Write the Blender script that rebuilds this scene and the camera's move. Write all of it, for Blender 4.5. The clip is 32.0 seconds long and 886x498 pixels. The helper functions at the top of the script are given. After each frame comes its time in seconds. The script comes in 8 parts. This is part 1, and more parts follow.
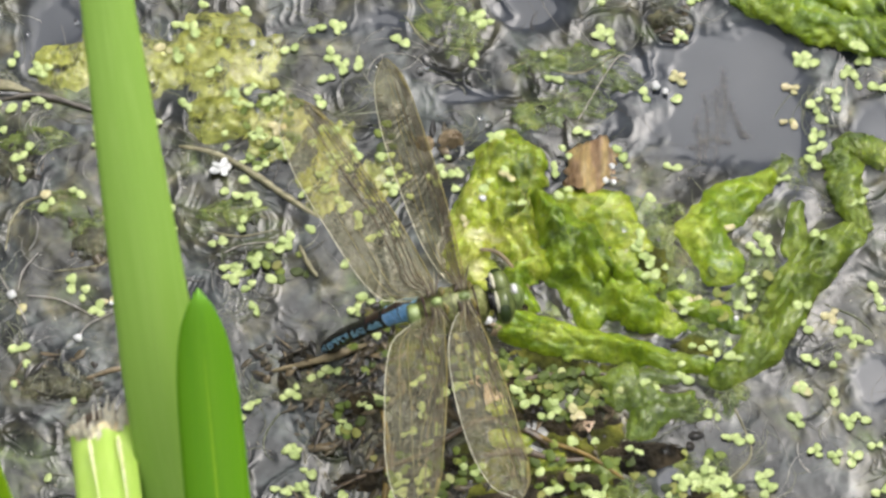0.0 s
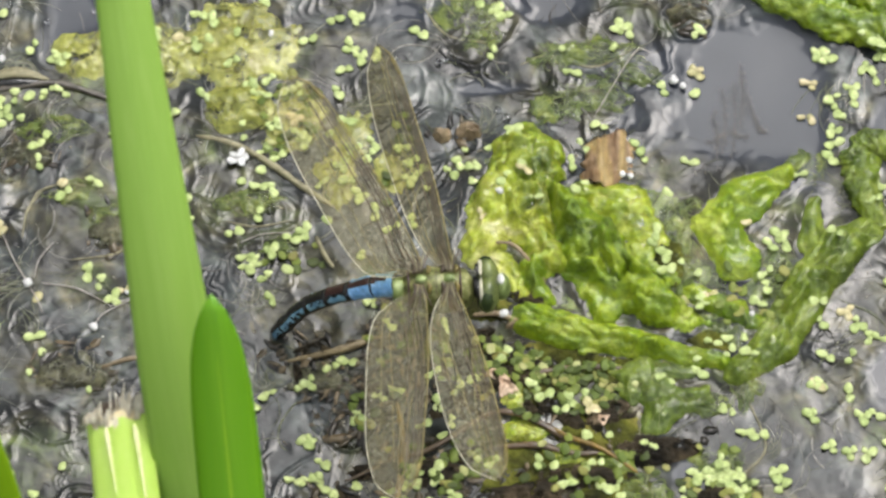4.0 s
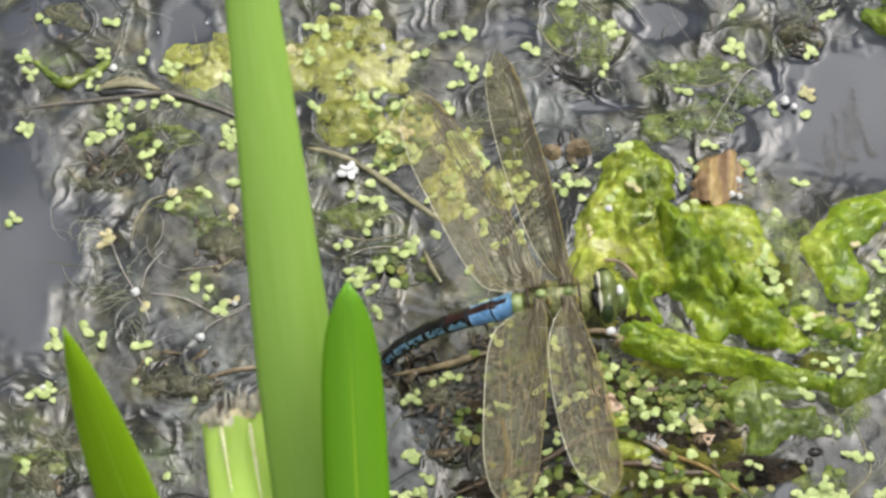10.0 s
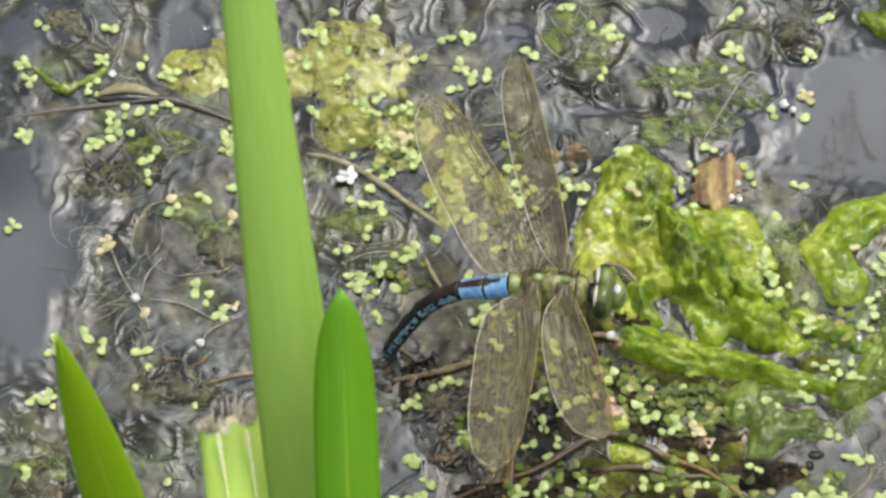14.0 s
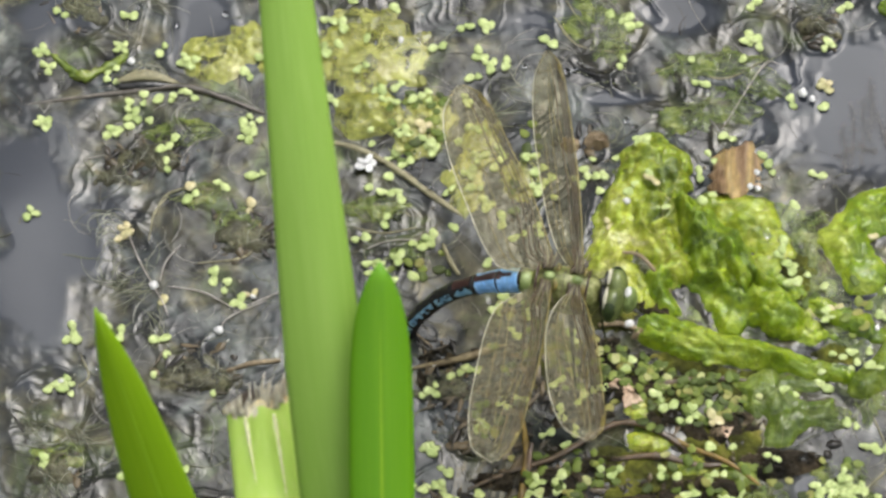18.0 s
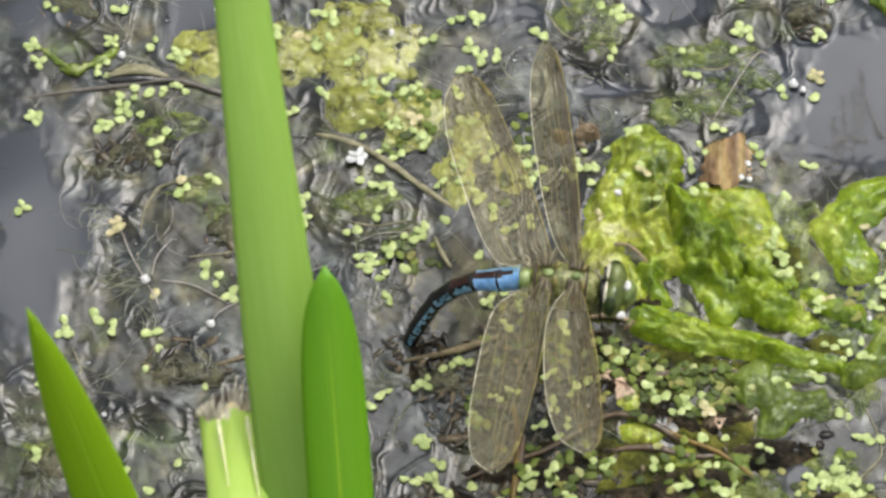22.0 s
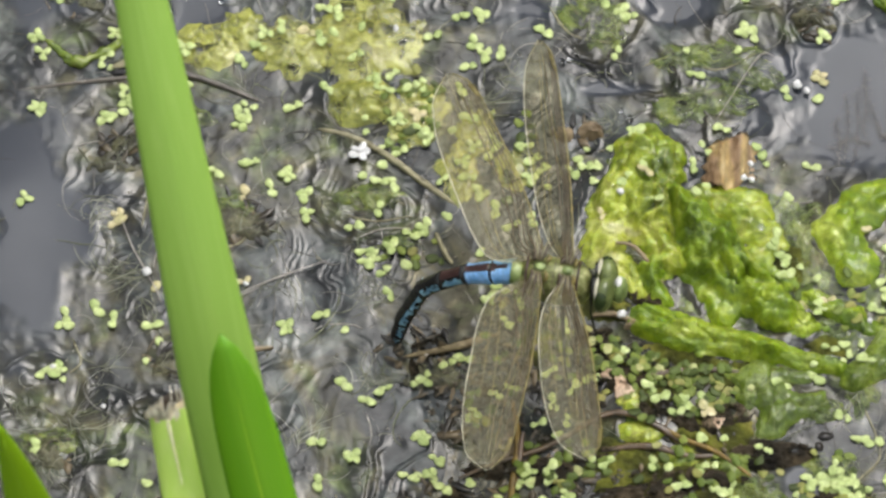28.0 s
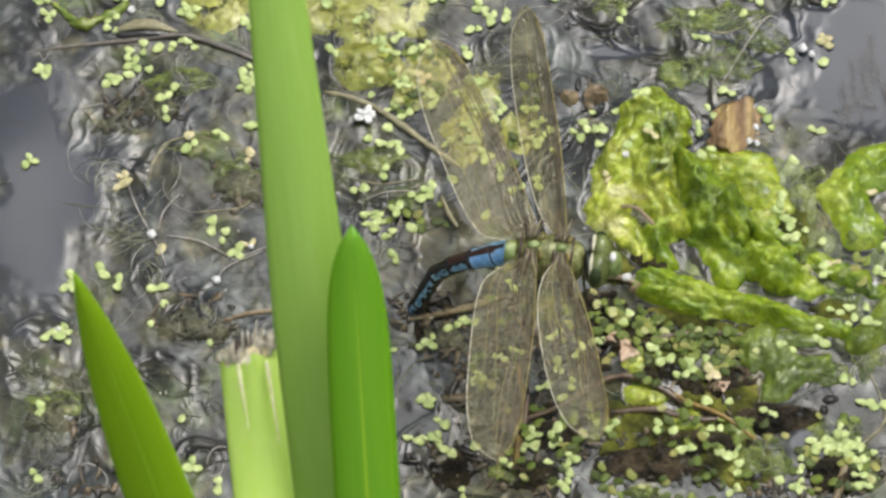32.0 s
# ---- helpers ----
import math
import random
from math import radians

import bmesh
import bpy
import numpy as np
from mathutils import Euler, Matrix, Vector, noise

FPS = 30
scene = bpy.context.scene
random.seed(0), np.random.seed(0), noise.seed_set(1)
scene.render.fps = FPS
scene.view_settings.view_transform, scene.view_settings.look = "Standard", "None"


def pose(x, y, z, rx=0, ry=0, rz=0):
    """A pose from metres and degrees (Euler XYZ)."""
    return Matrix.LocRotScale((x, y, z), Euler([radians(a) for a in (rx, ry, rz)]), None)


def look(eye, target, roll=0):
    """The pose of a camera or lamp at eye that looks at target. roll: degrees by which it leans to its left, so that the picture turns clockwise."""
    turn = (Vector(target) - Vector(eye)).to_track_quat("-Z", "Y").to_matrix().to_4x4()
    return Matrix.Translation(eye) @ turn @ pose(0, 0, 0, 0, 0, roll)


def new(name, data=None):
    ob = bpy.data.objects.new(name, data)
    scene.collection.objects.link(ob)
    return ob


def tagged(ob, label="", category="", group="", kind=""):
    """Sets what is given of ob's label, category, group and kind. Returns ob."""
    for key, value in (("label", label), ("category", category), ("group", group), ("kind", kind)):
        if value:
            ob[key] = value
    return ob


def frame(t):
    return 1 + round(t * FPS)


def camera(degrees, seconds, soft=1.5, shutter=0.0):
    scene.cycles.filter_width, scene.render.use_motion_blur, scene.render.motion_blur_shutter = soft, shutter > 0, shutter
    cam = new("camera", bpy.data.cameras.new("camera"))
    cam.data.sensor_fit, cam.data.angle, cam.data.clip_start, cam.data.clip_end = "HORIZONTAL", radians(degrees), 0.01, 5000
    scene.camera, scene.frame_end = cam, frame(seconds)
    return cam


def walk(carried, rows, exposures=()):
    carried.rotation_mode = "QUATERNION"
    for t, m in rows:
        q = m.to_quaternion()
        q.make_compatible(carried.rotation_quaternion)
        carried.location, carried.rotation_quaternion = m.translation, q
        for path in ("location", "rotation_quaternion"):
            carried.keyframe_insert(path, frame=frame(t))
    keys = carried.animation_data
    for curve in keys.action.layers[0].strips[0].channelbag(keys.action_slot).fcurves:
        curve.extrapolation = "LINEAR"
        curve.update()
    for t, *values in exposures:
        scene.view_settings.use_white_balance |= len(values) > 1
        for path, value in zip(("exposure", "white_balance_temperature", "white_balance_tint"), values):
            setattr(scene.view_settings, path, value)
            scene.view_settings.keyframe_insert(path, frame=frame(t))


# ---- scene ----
cam = camera(5.80, 32.0, soft=2.9)
PATH = [
    (0, pose(0, -0.8450, 1.5893, 27.956, -0.059, -1.504)),
    (0.5, pose(0, -0.8450, 1.5893, 27.977, -0.126, -1.415)),
    (1, pose(0, -0.8450, 1.5893, 27.930, -0.236, -1.254)),
    (1.5, pose(0, -0.8450, 1.5893, 27.916, -0.268, -1.161)),
    (2, pose(0, -0.8450, 1.5893, 27.920, -0.283, -1.060)),
    (2.5, pose(0, -0.8450, 1.5893, 27.863, -0.268, -1.021)),
    (4.5, pose(0, -0.8450, 1.5893, 27.922, -0.239, -0.892)),
    (5, pose(0, -0.8450, 1.5893, 27.939, -0.304, -0.639)),
    (5.5, pose(0, -0.8450, 1.5893, 27.950, -0.386, -0.168)),
    (6, pose(0, -0.8450, 1.5893, 27.859, -0.363, -0.018)),
    (6.5, pose(0, -0.8450, 1.5893, 27.743, -0.313, 0.079)),
    (7, pose(0, -0.8450, 1.5893, 27.769, -0.207, 0.087)),
    (7.5, pose(0, -0.8450, 1.5893, 27.989, -0.175, 0.147)),
    (8, pose(0, -0.8450, 1.5893, 28.114, -0.215, 0.239)),
    (8.5, pose(0, -0.8450, 1.5893, 28.105, -0.235, 0.316)),
    (9, pose(0, -0.8450, 1.5893, 28.036, -0.219, 0.303)),
    (9.5, pose(0, -0.8450, 1.5893, 28.010, -0.185, 0.368)),
    (10, pose(0, -0.8450, 1.5893, 28.003, -0.076, 0.271)),
    (10.5, pose(0, -0.8450, 1.5893, 27.973, 0.007, 0.224)),
    (11, pose(0, -0.8450, 1.5893, 28.006, 0.053, 0.035)),
    (11.5, pose(0, -0.8450, 1.5893, 28.026, 0.051, -0.060)),
    (12, pose(0, -0.8450, 1.5893, 28.018, 0.028, -0.097)),
    (12.5, pose(0, -0.8450, 1.5893, 28.025, 0.000, -0.072)),
    (13, pose(0, -0.8450, 1.5893, 28.000, -0.000, 0.000)),
    (13.5, pose(0, -0.8450, 1.5893, 28.008, -0.024, 0.057)),
    (14, pose(0, -0.8450, 1.5893, 28.034, 0.039, 0.049)),
    (14.5, pose(0, -0.8450, 1.5893, 28.066, 0.032, 0.098)),
    (16.5, pose(0, -0.8450, 1.5893, 28.035, -0.047, 0.191)),
    (17, pose(0, -0.8450, 1.5893, 28.093, 0.021, 0.258)),
    (17.5, pose(0, -0.8450, 1.5893, 28.098, 0.102, 0.276)),
    (18, pose(0, -0.8450, 1.5893, 27.956, 0.075, 0.239)),
    (18.5, pose(0, -0.8450, 1.5893, 27.897, 0.069, 0.239)),
    (19, pose(0, -0.8450, 1.5893, 27.948, 0.077, 0.233)),
    (19.5, pose(0, -0.8450, 1.5893, 27.953, 0.051, 0.257)),
    (20, pose(0, -0.8450, 1.5893, 27.980, 0.068, 0.164)),
    (20.5, pose(0, -0.8450, 1.5893, 28.049, 0.073, 0.121)),
    (21, pose(0, -0.8450, 1.5893, 28.018, 0.093, 0.080)),
    (21.5, pose(0, -0.8450, 1.5893, 27.931, 0.139, 0.000)),
    (22, pose(0, -0.8450, 1.5893, 27.906, 0.155, -0.030)),
    (22.5, pose(0, -0.8450, 1.5893, 27.908, 0.050, 0.033)),
    (23, pose(0, -0.8450, 1.5893, 27.905, -0.056, 0.086)),
    (23.5, pose(0, -0.8450, 1.5893, 27.777, -0.195, 0.196)),
    (24, pose(0, -0.8450, 1.5893, 27.705, -0.205, 0.236)),
    (24.5, pose(0, -0.8450, 1.5893, 27.784, -0.208, 0.309)),
    (25, pose(0, -0.8450, 1.5893, 27.849, -0.176, 0.387)),
    (25.5, pose(0, -0.8450, 1.5893, 27.906, -0.162, 0.440)),
    (27.5, pose(0, -0.8450, 1.5893, 27.785, -0.230, 0.615)),
    (28, pose(0, -0.8450, 1.5893, 27.882, -0.193, 0.649)),
    (28.5, pose(0, -0.8450, 1.5893, 27.938, -0.141, 0.684)),
    (29, pose(0, -0.8450, 1.5893, 27.943, -0.157, 0.671)),
    (29.5, pose(0, -0.8450, 1.5893, 27.955, -0.155, 0.587)),
    (30, pose(0, -0.8450, 1.5893, 27.993, -0.194, 0.562)),
    (30.5, pose(0, -0.8450, 1.5893, 27.996, -0.259, 0.572)),
    (31, pose(0, -0.8450, 1.5893, 27.835, -0.232, 0.509)),
    (31.5, pose(0, -0.8450, 1.5893, 27.699, -0.135, 0.493)),
    (32, pose(0, -0.8450, 1.5893, 27.639, -0.189, 0.714)),
]
cam.data.dof.use_dof, cam.data.dof.focus_distance, cam.data.dof.aperture_fstop = True, 1.78, 52.0
walk(cam, PATH, ((0.0, 0.46), (14.0, 0.41), (32.0, 0.34)))

# ---- daylight: a bright overcast sky with the sun behind thin cloud ----
SUN_ELEVATION, SUN_TURN = 60.0, 35.0
GLOW_CORE, GLOW_WIDE = 10.0, 0.7
world = bpy.data.worlds.new("sky")
scene.world = world
world.use_nodes = True
wt = world.node_tree
wt.nodes.clear()
w_out = wt.nodes.new("ShaderNodeOutputWorld")
w_bg = wt.nodes.new("ShaderNodeBackground")
w_sky = wt.nodes.new("ShaderNodeTexSky")
w_sky.sky_type = "NISHITA"
w_sky.sun_disc = False
w_sky.sun_elevation = radians(SUN_ELEVATION)
w_sky.sun_rotation = radians(SUN_TURN)
w_sky.dust_density = 4.0
w_mix = wt.nodes.new("ShaderNodeMix")
w_mix.data_type = "RGBA"
w_mix.inputs[0].default_value = 0.82
w_noise = wt.nodes.new("ShaderNodeTexNoise")
w_noise.inputs["Scale"].default_value = 2.6
w_noise.inputs["Detail"].default_value = 4.0
w_ramp = wt.nodes.new("ShaderNodeValToRGB")
w_ramp.color_ramp.elements[0].position, w_ramp.color_ramp.elements[0].color = 0.35, (5.8, 6.1, 6.35, 1)
w_ramp.color_ramp.elements[1].position, w_ramp.color_ramp.elements[1].color = 0.65, (10.5, 10.9, 11.0, 1)
w_co = wt.nodes.new("ShaderNodeTexCoord")
wt.links.new(w_co.outputs["Generated"], w_noise.inputs["Vector"])
wt.links.new(w_noise.outputs["Fac"], w_ramp.inputs["Fac"])
wt.links.new(w_sky.outputs["Color"], w_mix.inputs[6])
wt.links.new(w_ramp.outputs["Color"], w_mix.inputs[7])
_a, _e = radians(SUN_TURN), radians(SUN_ELEVATION)
SUN_WAY = Vector((math.sin(_a) * math.cos(_e), math.cos(_a) * math.cos(_e), math.sin(_e)))


def sky_math(op, a, b=None):
    node = wt.nodes.new("ShaderNodeMath")
    node.operation = op
    for socket, v in zip(node.inputs, (a, b)):
        if isinstance(v, (int, float)):
            socket.default_value = v
        elif v is not None:
            wt.links.new(v, socket)
    return node.outputs[0]


# brighter cloud round the hidden sun, and an added dark band low down
w_dot = wt.nodes.new("ShaderNodeVectorMath")
w_dot.operation = "DOT_PRODUCT"
w_dot.inputs[1].default_value = SUN_WAY
wt.links.new(w_co.outputs["Generated"], w_dot.inputs[0])
w_near = sky_math("MAXIMUM", w_dot.outputs["Value"], 0.0)
w_glow = sky_math("ADD", sky_math("MULTIPLY", sky_math("POWER", w_near, 45.0), GLOW_CORE), sky_math("MULTIPLY", sky_math("POWER", w_near, 7.0), GLOW_WIDE))
w_sep = wt.nodes.new("ShaderNodeSeparateXYZ")
wt.links.new(w_co.outputs["Generated"], w_sep.inputs[0])
w_low_band = wt.nodes.new("ShaderNodeMapRange")
w_low_band.inputs["From Min"].default_value, w_low_band.inputs["From Max"].default_value = 0.22, 0.55
w_low_band.inputs["To Min"].default_value, w_low_band.inputs["To Max"].default_value = 0.12, 1.0
wt.links.new(w_sep.outputs["Z"], w_low_band.inputs["Value"])
w_all = sky_math("MULTIPLY", sky_math("ADD", w_glow, 1.0), w_low_band.outputs[0])
w_lit = wt.nodes.new("ShaderNodeVectorMath")
w_lit.operation = "SCALE"
wt.links.new(w_mix.outputs[2], w_lit.inputs[0])
wt.links.new(w_all, w_lit.inputs["Scale"])
wt.links.new(w_lit.outputs[0], w_bg.inputs["Color"])
w_bg.inputs["Strength"].default_value = 0.10
wt.links.new(w_bg.outputs[0], w_out.inputs["Surface"])

sun_data = bpy.data.lights.new("sun", "SUN")
sun_data.energy = 0.8
sun_data.angle = radians(40)
sun_data.color = (1.0, 0.985, 0.96)
sun = new("sun", sun_data)
sun.matrix_world = look(SUN_WAY * 3, (0, 0, 0))


# ---- materials ----
def nodes_of(name, rough=0.5, spec=0.5):
    mat = bpy.data.materials.new(name)
    mat.use_nodes = True
    tree = mat.node_tree
    bsdf = tree.nodes["Principled BSDF"]
    bsdf.inputs["Roughness"].default_value = rough
    bsdf.inputs["Specular IOR Level"].default_value = spec
    return mat, tree, bsdf


def noise_node(tree, scale, detail=4.0, stretch=None, distort=0.0):
    co = tree.nodes.new("ShaderNodeTexCoord")
    tex = tree.nodes.new("ShaderNodeTexNoise")
    tex.inputs["Scale"].default_value = scale
    tex.inputs["Detail"].default_value = detail
    tex.inputs["Distortion"].default_value = distort
    if stretch:
        mp = tree.nodes.new("ShaderNodeMapping")
        mp.inputs["Scale"].default_value = stretch
        tree.links.new(co.outputs["Object"], mp.inputs["Vector"])
        tree.links.new(mp.outputs["Vector"], tex.inputs["Vector"])
    else:
        tree.links.new(co.outputs["Object"], tex.inputs["Vector"])
    return tex.outputs["Fac"]


def ramp(tree, fac, stops):
    node = tree.nodes.new("ShaderNodeValToRGB")
    els = node.color_ramp.elements
    while len(els) < len(stops):
        els.new(0.5)
    for el, (pos, col) in zip(els, stops):
        el.position = pos
        el.color = (*col, 1)
    tree.links.new(fac, node.inputs["Fac"])
    return node.outputs["Color"]


def mixed(tree, fac, a, b, mode="MIX"):
    node = tree.nodes.new("ShaderNodeMix")
    node.data_type = "RGBA"
    node.blend_type = mode
    for socket, v in ((node.inputs[0], fac), (node.inputs[6], a), (node.inputs[7], b)):
        if isinstance(v, (int, float)):
            socket.default_value = v
        elif isinstance(v, tuple):
            socket.default_value = (*v, 1)
        else:
            tree.links.new(v, socket)
    return node.outputs[2]


def bumped(tree, bsdf, height, strength, distance):
    node = tree.nodes.new("ShaderNodeBump")
    node.inputs["Strength"].default_value = strength
    node.inputs["Distance"].default_value = distance
    tree.links.new(height, node.inputs["Height"])
    tree.links.new(node.outputs["Normal"], bsdf.inputs["Normal"])


def organic(name, stops, scale, fine, rough=0.45, spec=0.5, bump=0.3, bump_d=0.0004, stretch=None, vary=0.0, sub=0.0, coat=0.0):
    """A two-scale mottled natural surface."""
    mat, tree, bsdf = nodes_of(name, rough, spec)
    big = noise_node(tree, scale, 3.0, stretch)
    small = noise_node(tree, fine, 6.0, stretch)
    col = ramp(tree, big, stops)
    tone = ramp(tree, small, [(0.25, (0.55, 0.55, 0.55)), (0.75, (1.25, 1.25, 1.25))])
    col = mixed(tree, 0.85, col, tone, "MULTIPLY")
    if vary:
        info = tree.nodes.new("ShaderNodeObjectInfo")
        tint = ramp(tree, info.outputs["Random"], [(0.0, (1 - vary, 1 - vary * 0.8, 1 - vary * 1.2)), (0.5, (1, 1, 1)), (1.0, (1 + vary * 0.5, 1 + vary * 0.4, 1 + vary * 0.9))])
        col = mixed(tree, 1.0, col, tint, "MULTIPLY")
    tree.links.new(col, bsdf.inputs["Base Color"])
    if sub:
        bsdf.inputs["Subsurface Weight"].default_value = sub
        bsdf.inputs["Subsurface Radius"].default_value = (0.002, 0.003, 0.0008)
        bsdf.inputs["Subsurface Scale"].default_value = 0.6
    if coat:
        bsdf.inputs["Coat Weight"].default_value = coat
        bsdf.inputs["Coat Roughness"].default_value = 0.08
    bumped(tree, bsdf, small, bump, bump_d)
    return mat


def algal(name, stops):
    """Slimy algae: mottled, finely fibrous, wet and a little translucent."""
    mat, tree, bsdf = nodes_of(name, 0.42, 0.4)
    big = noise_node(tree, 110, 4.0, None, 1.2)
    thread = noise_node(tree, 650, 5.0, None, 1.6)
    patch = noise_node(tree, 46, 3.0, None, 0.6)
    col = ramp(tree, big, stops)
    col = mixed(tree, 0.9, col, ramp(tree, thread, [(0.3, (0.60, 0.62, 0.50)), (0.7, (1.20, 1.16, 1.5))]), "MULTIPLY")
    col = mixed(tree, 0.8, col, ramp(tree, patch, [(0.34, (0.55, 0.56, 0.55)), (0.50, (0.88, 0.90, 0.9)), (0.68, (1.12, 1.02, 2.2))]), "MULTIPLY")
    tree.links.new(col, bsdf.inputs["Base Color"])
    bsdf.inputs["Subsurface Weight"].default_value = 0.35
    bsdf.inputs["Subsurface Radius"].default_value = (0.8, 1.0, 0.25)
    bsdf.inputs["Subsurface Scale"].default_value = 0.0015
    bsdf.inputs["Coat Weight"].default_value = 0.5
    bsdf.inputs["Coat Roughness"].default_value = 0.16
    bumped(tree, bsdf, thread, 0.8, 0.0007)
    return mat


def broken(mat, scale, lo, hi, least):
    """Makes a thin film patchy: clear water shows between the wet scraps."""
    tree = mat.node_tree
    gaps = ramp(tree, noise_node(tree, scale, 6.0, None, 0.8), [(lo, (1, 1, 1)), (hi, (least, least, least))])
    clear = tree.nodes.new("ShaderNodeBsdfTransparent")
    mix = tree.nodes.new("ShaderNodeMixShader")
    tree.links.new(gaps, mix.inputs[0])
    tree.links.new(tree.nodes["Principled BSDF"].outputs[0], mix.inputs[1])
    tree.links.new(clear.outputs[0], mix.inputs[2])
    tree.links.new(mix.outputs[0], tree.nodes["Material Output"].inputs["Surface"])
    return mat


def thread_material(name, stops):
    mat, tree, bsdf = nodes_of(name, 0.3, 0.5)
    geo = tree.nodes.new("ShaderNodeNewGeometry")
    tree.links.new(ramp(tree, geo.outputs["Random Per Island"], stops), bsdf.inputs["Base Color"])
    return mat


def strand_material():
    """Drowned strands, each of its own brown, olive or grey."""
    mat, tree, bsdf = nodes_of("drowned_strands", 0.2, 0.5)
    geo = tree.nodes.new("ShaderNodeNewGeometry")
    col = ramp(tree, geo.outputs["Random Per Island"], [(0.0, (0.020, 0.016, 0.012)), (0.3, (0.055, 0.050, 0.040)), (0.55, (0.10, 0.11, 0.05)), (0.8, (0.16, 0.15, 0.13)), (1.0, (0.30, 0.28, 0.24))])
    col = mixed(tree, 0.8, col, ramp(tree, noise_node(tree, 700, 4.0), [(0.3, (0.5, 0.5, 0.5)), (0.7, (1.3, 1.3, 1.3))]), "MULTIPLY")
    tree.links.new(col, bsdf.inputs["Base Color"])
    return mat


def scatter_material():
    """Crowded small fronds, fresh and old, each of its own green."""
    mat, tree, bsdf = nodes_of("duckweed_crowd", 0.55, 0.3)
    geo = tree.nodes.new("ShaderNodeNewGeometry")
    col = ramp(tree, geo.outputs["Random Per Island"], [(0.0, (0.035, 0.05, 0.006)), (0.45, (0.085, 0.125, 0.012)), (0.75, (0.16, 0.20, 0.03)), (0.9, (0.24, 0.22, 0.06)), (1.0, (0.40, 0.42, 0.18))])
    col = mixed(tree, 0.6, col, ramp(tree, noise_node(tree, 900, 4.0), [(0.3, (0.6, 0.6, 0.6)), (0.7, (1.2, 1.2, 1.2))]), "MULTIPLY")
    tree.links.new(col, bsdf.inputs["Base Color"])
    return mat


def water_material():
    mat, tree, bsdf = nodes_of("pond_water", 0.10, 0.5)
    bsdf.inputs["IOR"].default_value = 1.37
    zone = tree.nodes.new("ShaderNodeAttribute")
    zone.attribute_name = "weed"
    warp = noise_node(tree, 90, 5.0, None, 1.2)
    fine = noise_node(tree, 420, 6.0, None, 0.6)
    weed = ramp(tree, warp, [(0.30, (0.004, 0.004, 0.005)), (0.44, (0.016, 0.017, 0.018)), (0.57, (0.050, 0.054, 0.055)), (0.73, (0.14, 0.145, 0.142))])
    tone = ramp(tree, fine, [(0.3, (0.5, 0.5, 0.5)), (0.7, (1.4, 1.4, 1.4))])
    weed = mixed(tree, 0.9, weed, tone, "MULTIPLY")
    stain = ramp(tree, noise_node(tree, 48, 5.0, None, 0.8), [(0.34, (0.75, 0.80, 0.80)), (0.46, (1.0, 1.02, 0.90)), (0.55, (1.25, 1.05, 0.60)), (0.64, (1.0, 1.20, 0.42)), (0.80, (0.45, 0.43, 0.34))])
    weed = mixed(tree, 1.0, weed, stain, "MULTIPLY")
    murk = ramp(tree, noise_node(tree, 28, 3.0), [(0.3, (0.022, 0.025, 0.033)), (0.7, (0.036, 0.040, 0.050))])
    tree.links.new(mixed(tree, zone.outputs["Fac"], murk, weed), bsdf.inputs["Base Color"])
    bumped(tree, bsdf, fine, 0.05, 0.0003)
    return mat


def leaf_material(name, dark, light, vein):
    """A fresh leaf blade: long veins, a little light through it."""
    mat, tree, bsdf = nodes_of(name, 0.42, 0.45)
    streak = noise_node(tree, 60, 4.0, (14, 14, 0.35))
    broad = noise_node(tree, 9, 3.0, (3, 3, 1))
    col = mixed(tree, ramp(tree, broad, [(0.3, (0, 0, 0)), (0.7, (1, 1, 1))]), dark, light)
    col = mixed(tree, ramp(tree, streak, [(0.45, (0, 0, 0)), (0.75, (0.28, 0.28, 0.28))]), col, vein)
    tree.links.new(col, bsdf.inputs["Base Color"])
    bumped(tree, bsdf, streak, 0.12, 0.0003)
    thin = tree.nodes.new("ShaderNodeBsdfTranslucent")
    tree.links.new(col, thin.inputs["Color"])
    mix = tree.nodes.new("ShaderNodeMixShader")
    mix.inputs[0].default_value = 0.22
    out = tree.nodes["Material Output"]
    tree.links.new(bsdf.outputs[0], mix.inputs[1])
    tree.links.new(thin.outputs[0], mix.inputs[2])
    tree.links.new(mix.outputs[0], out.inputs["Surface"])
    return mat


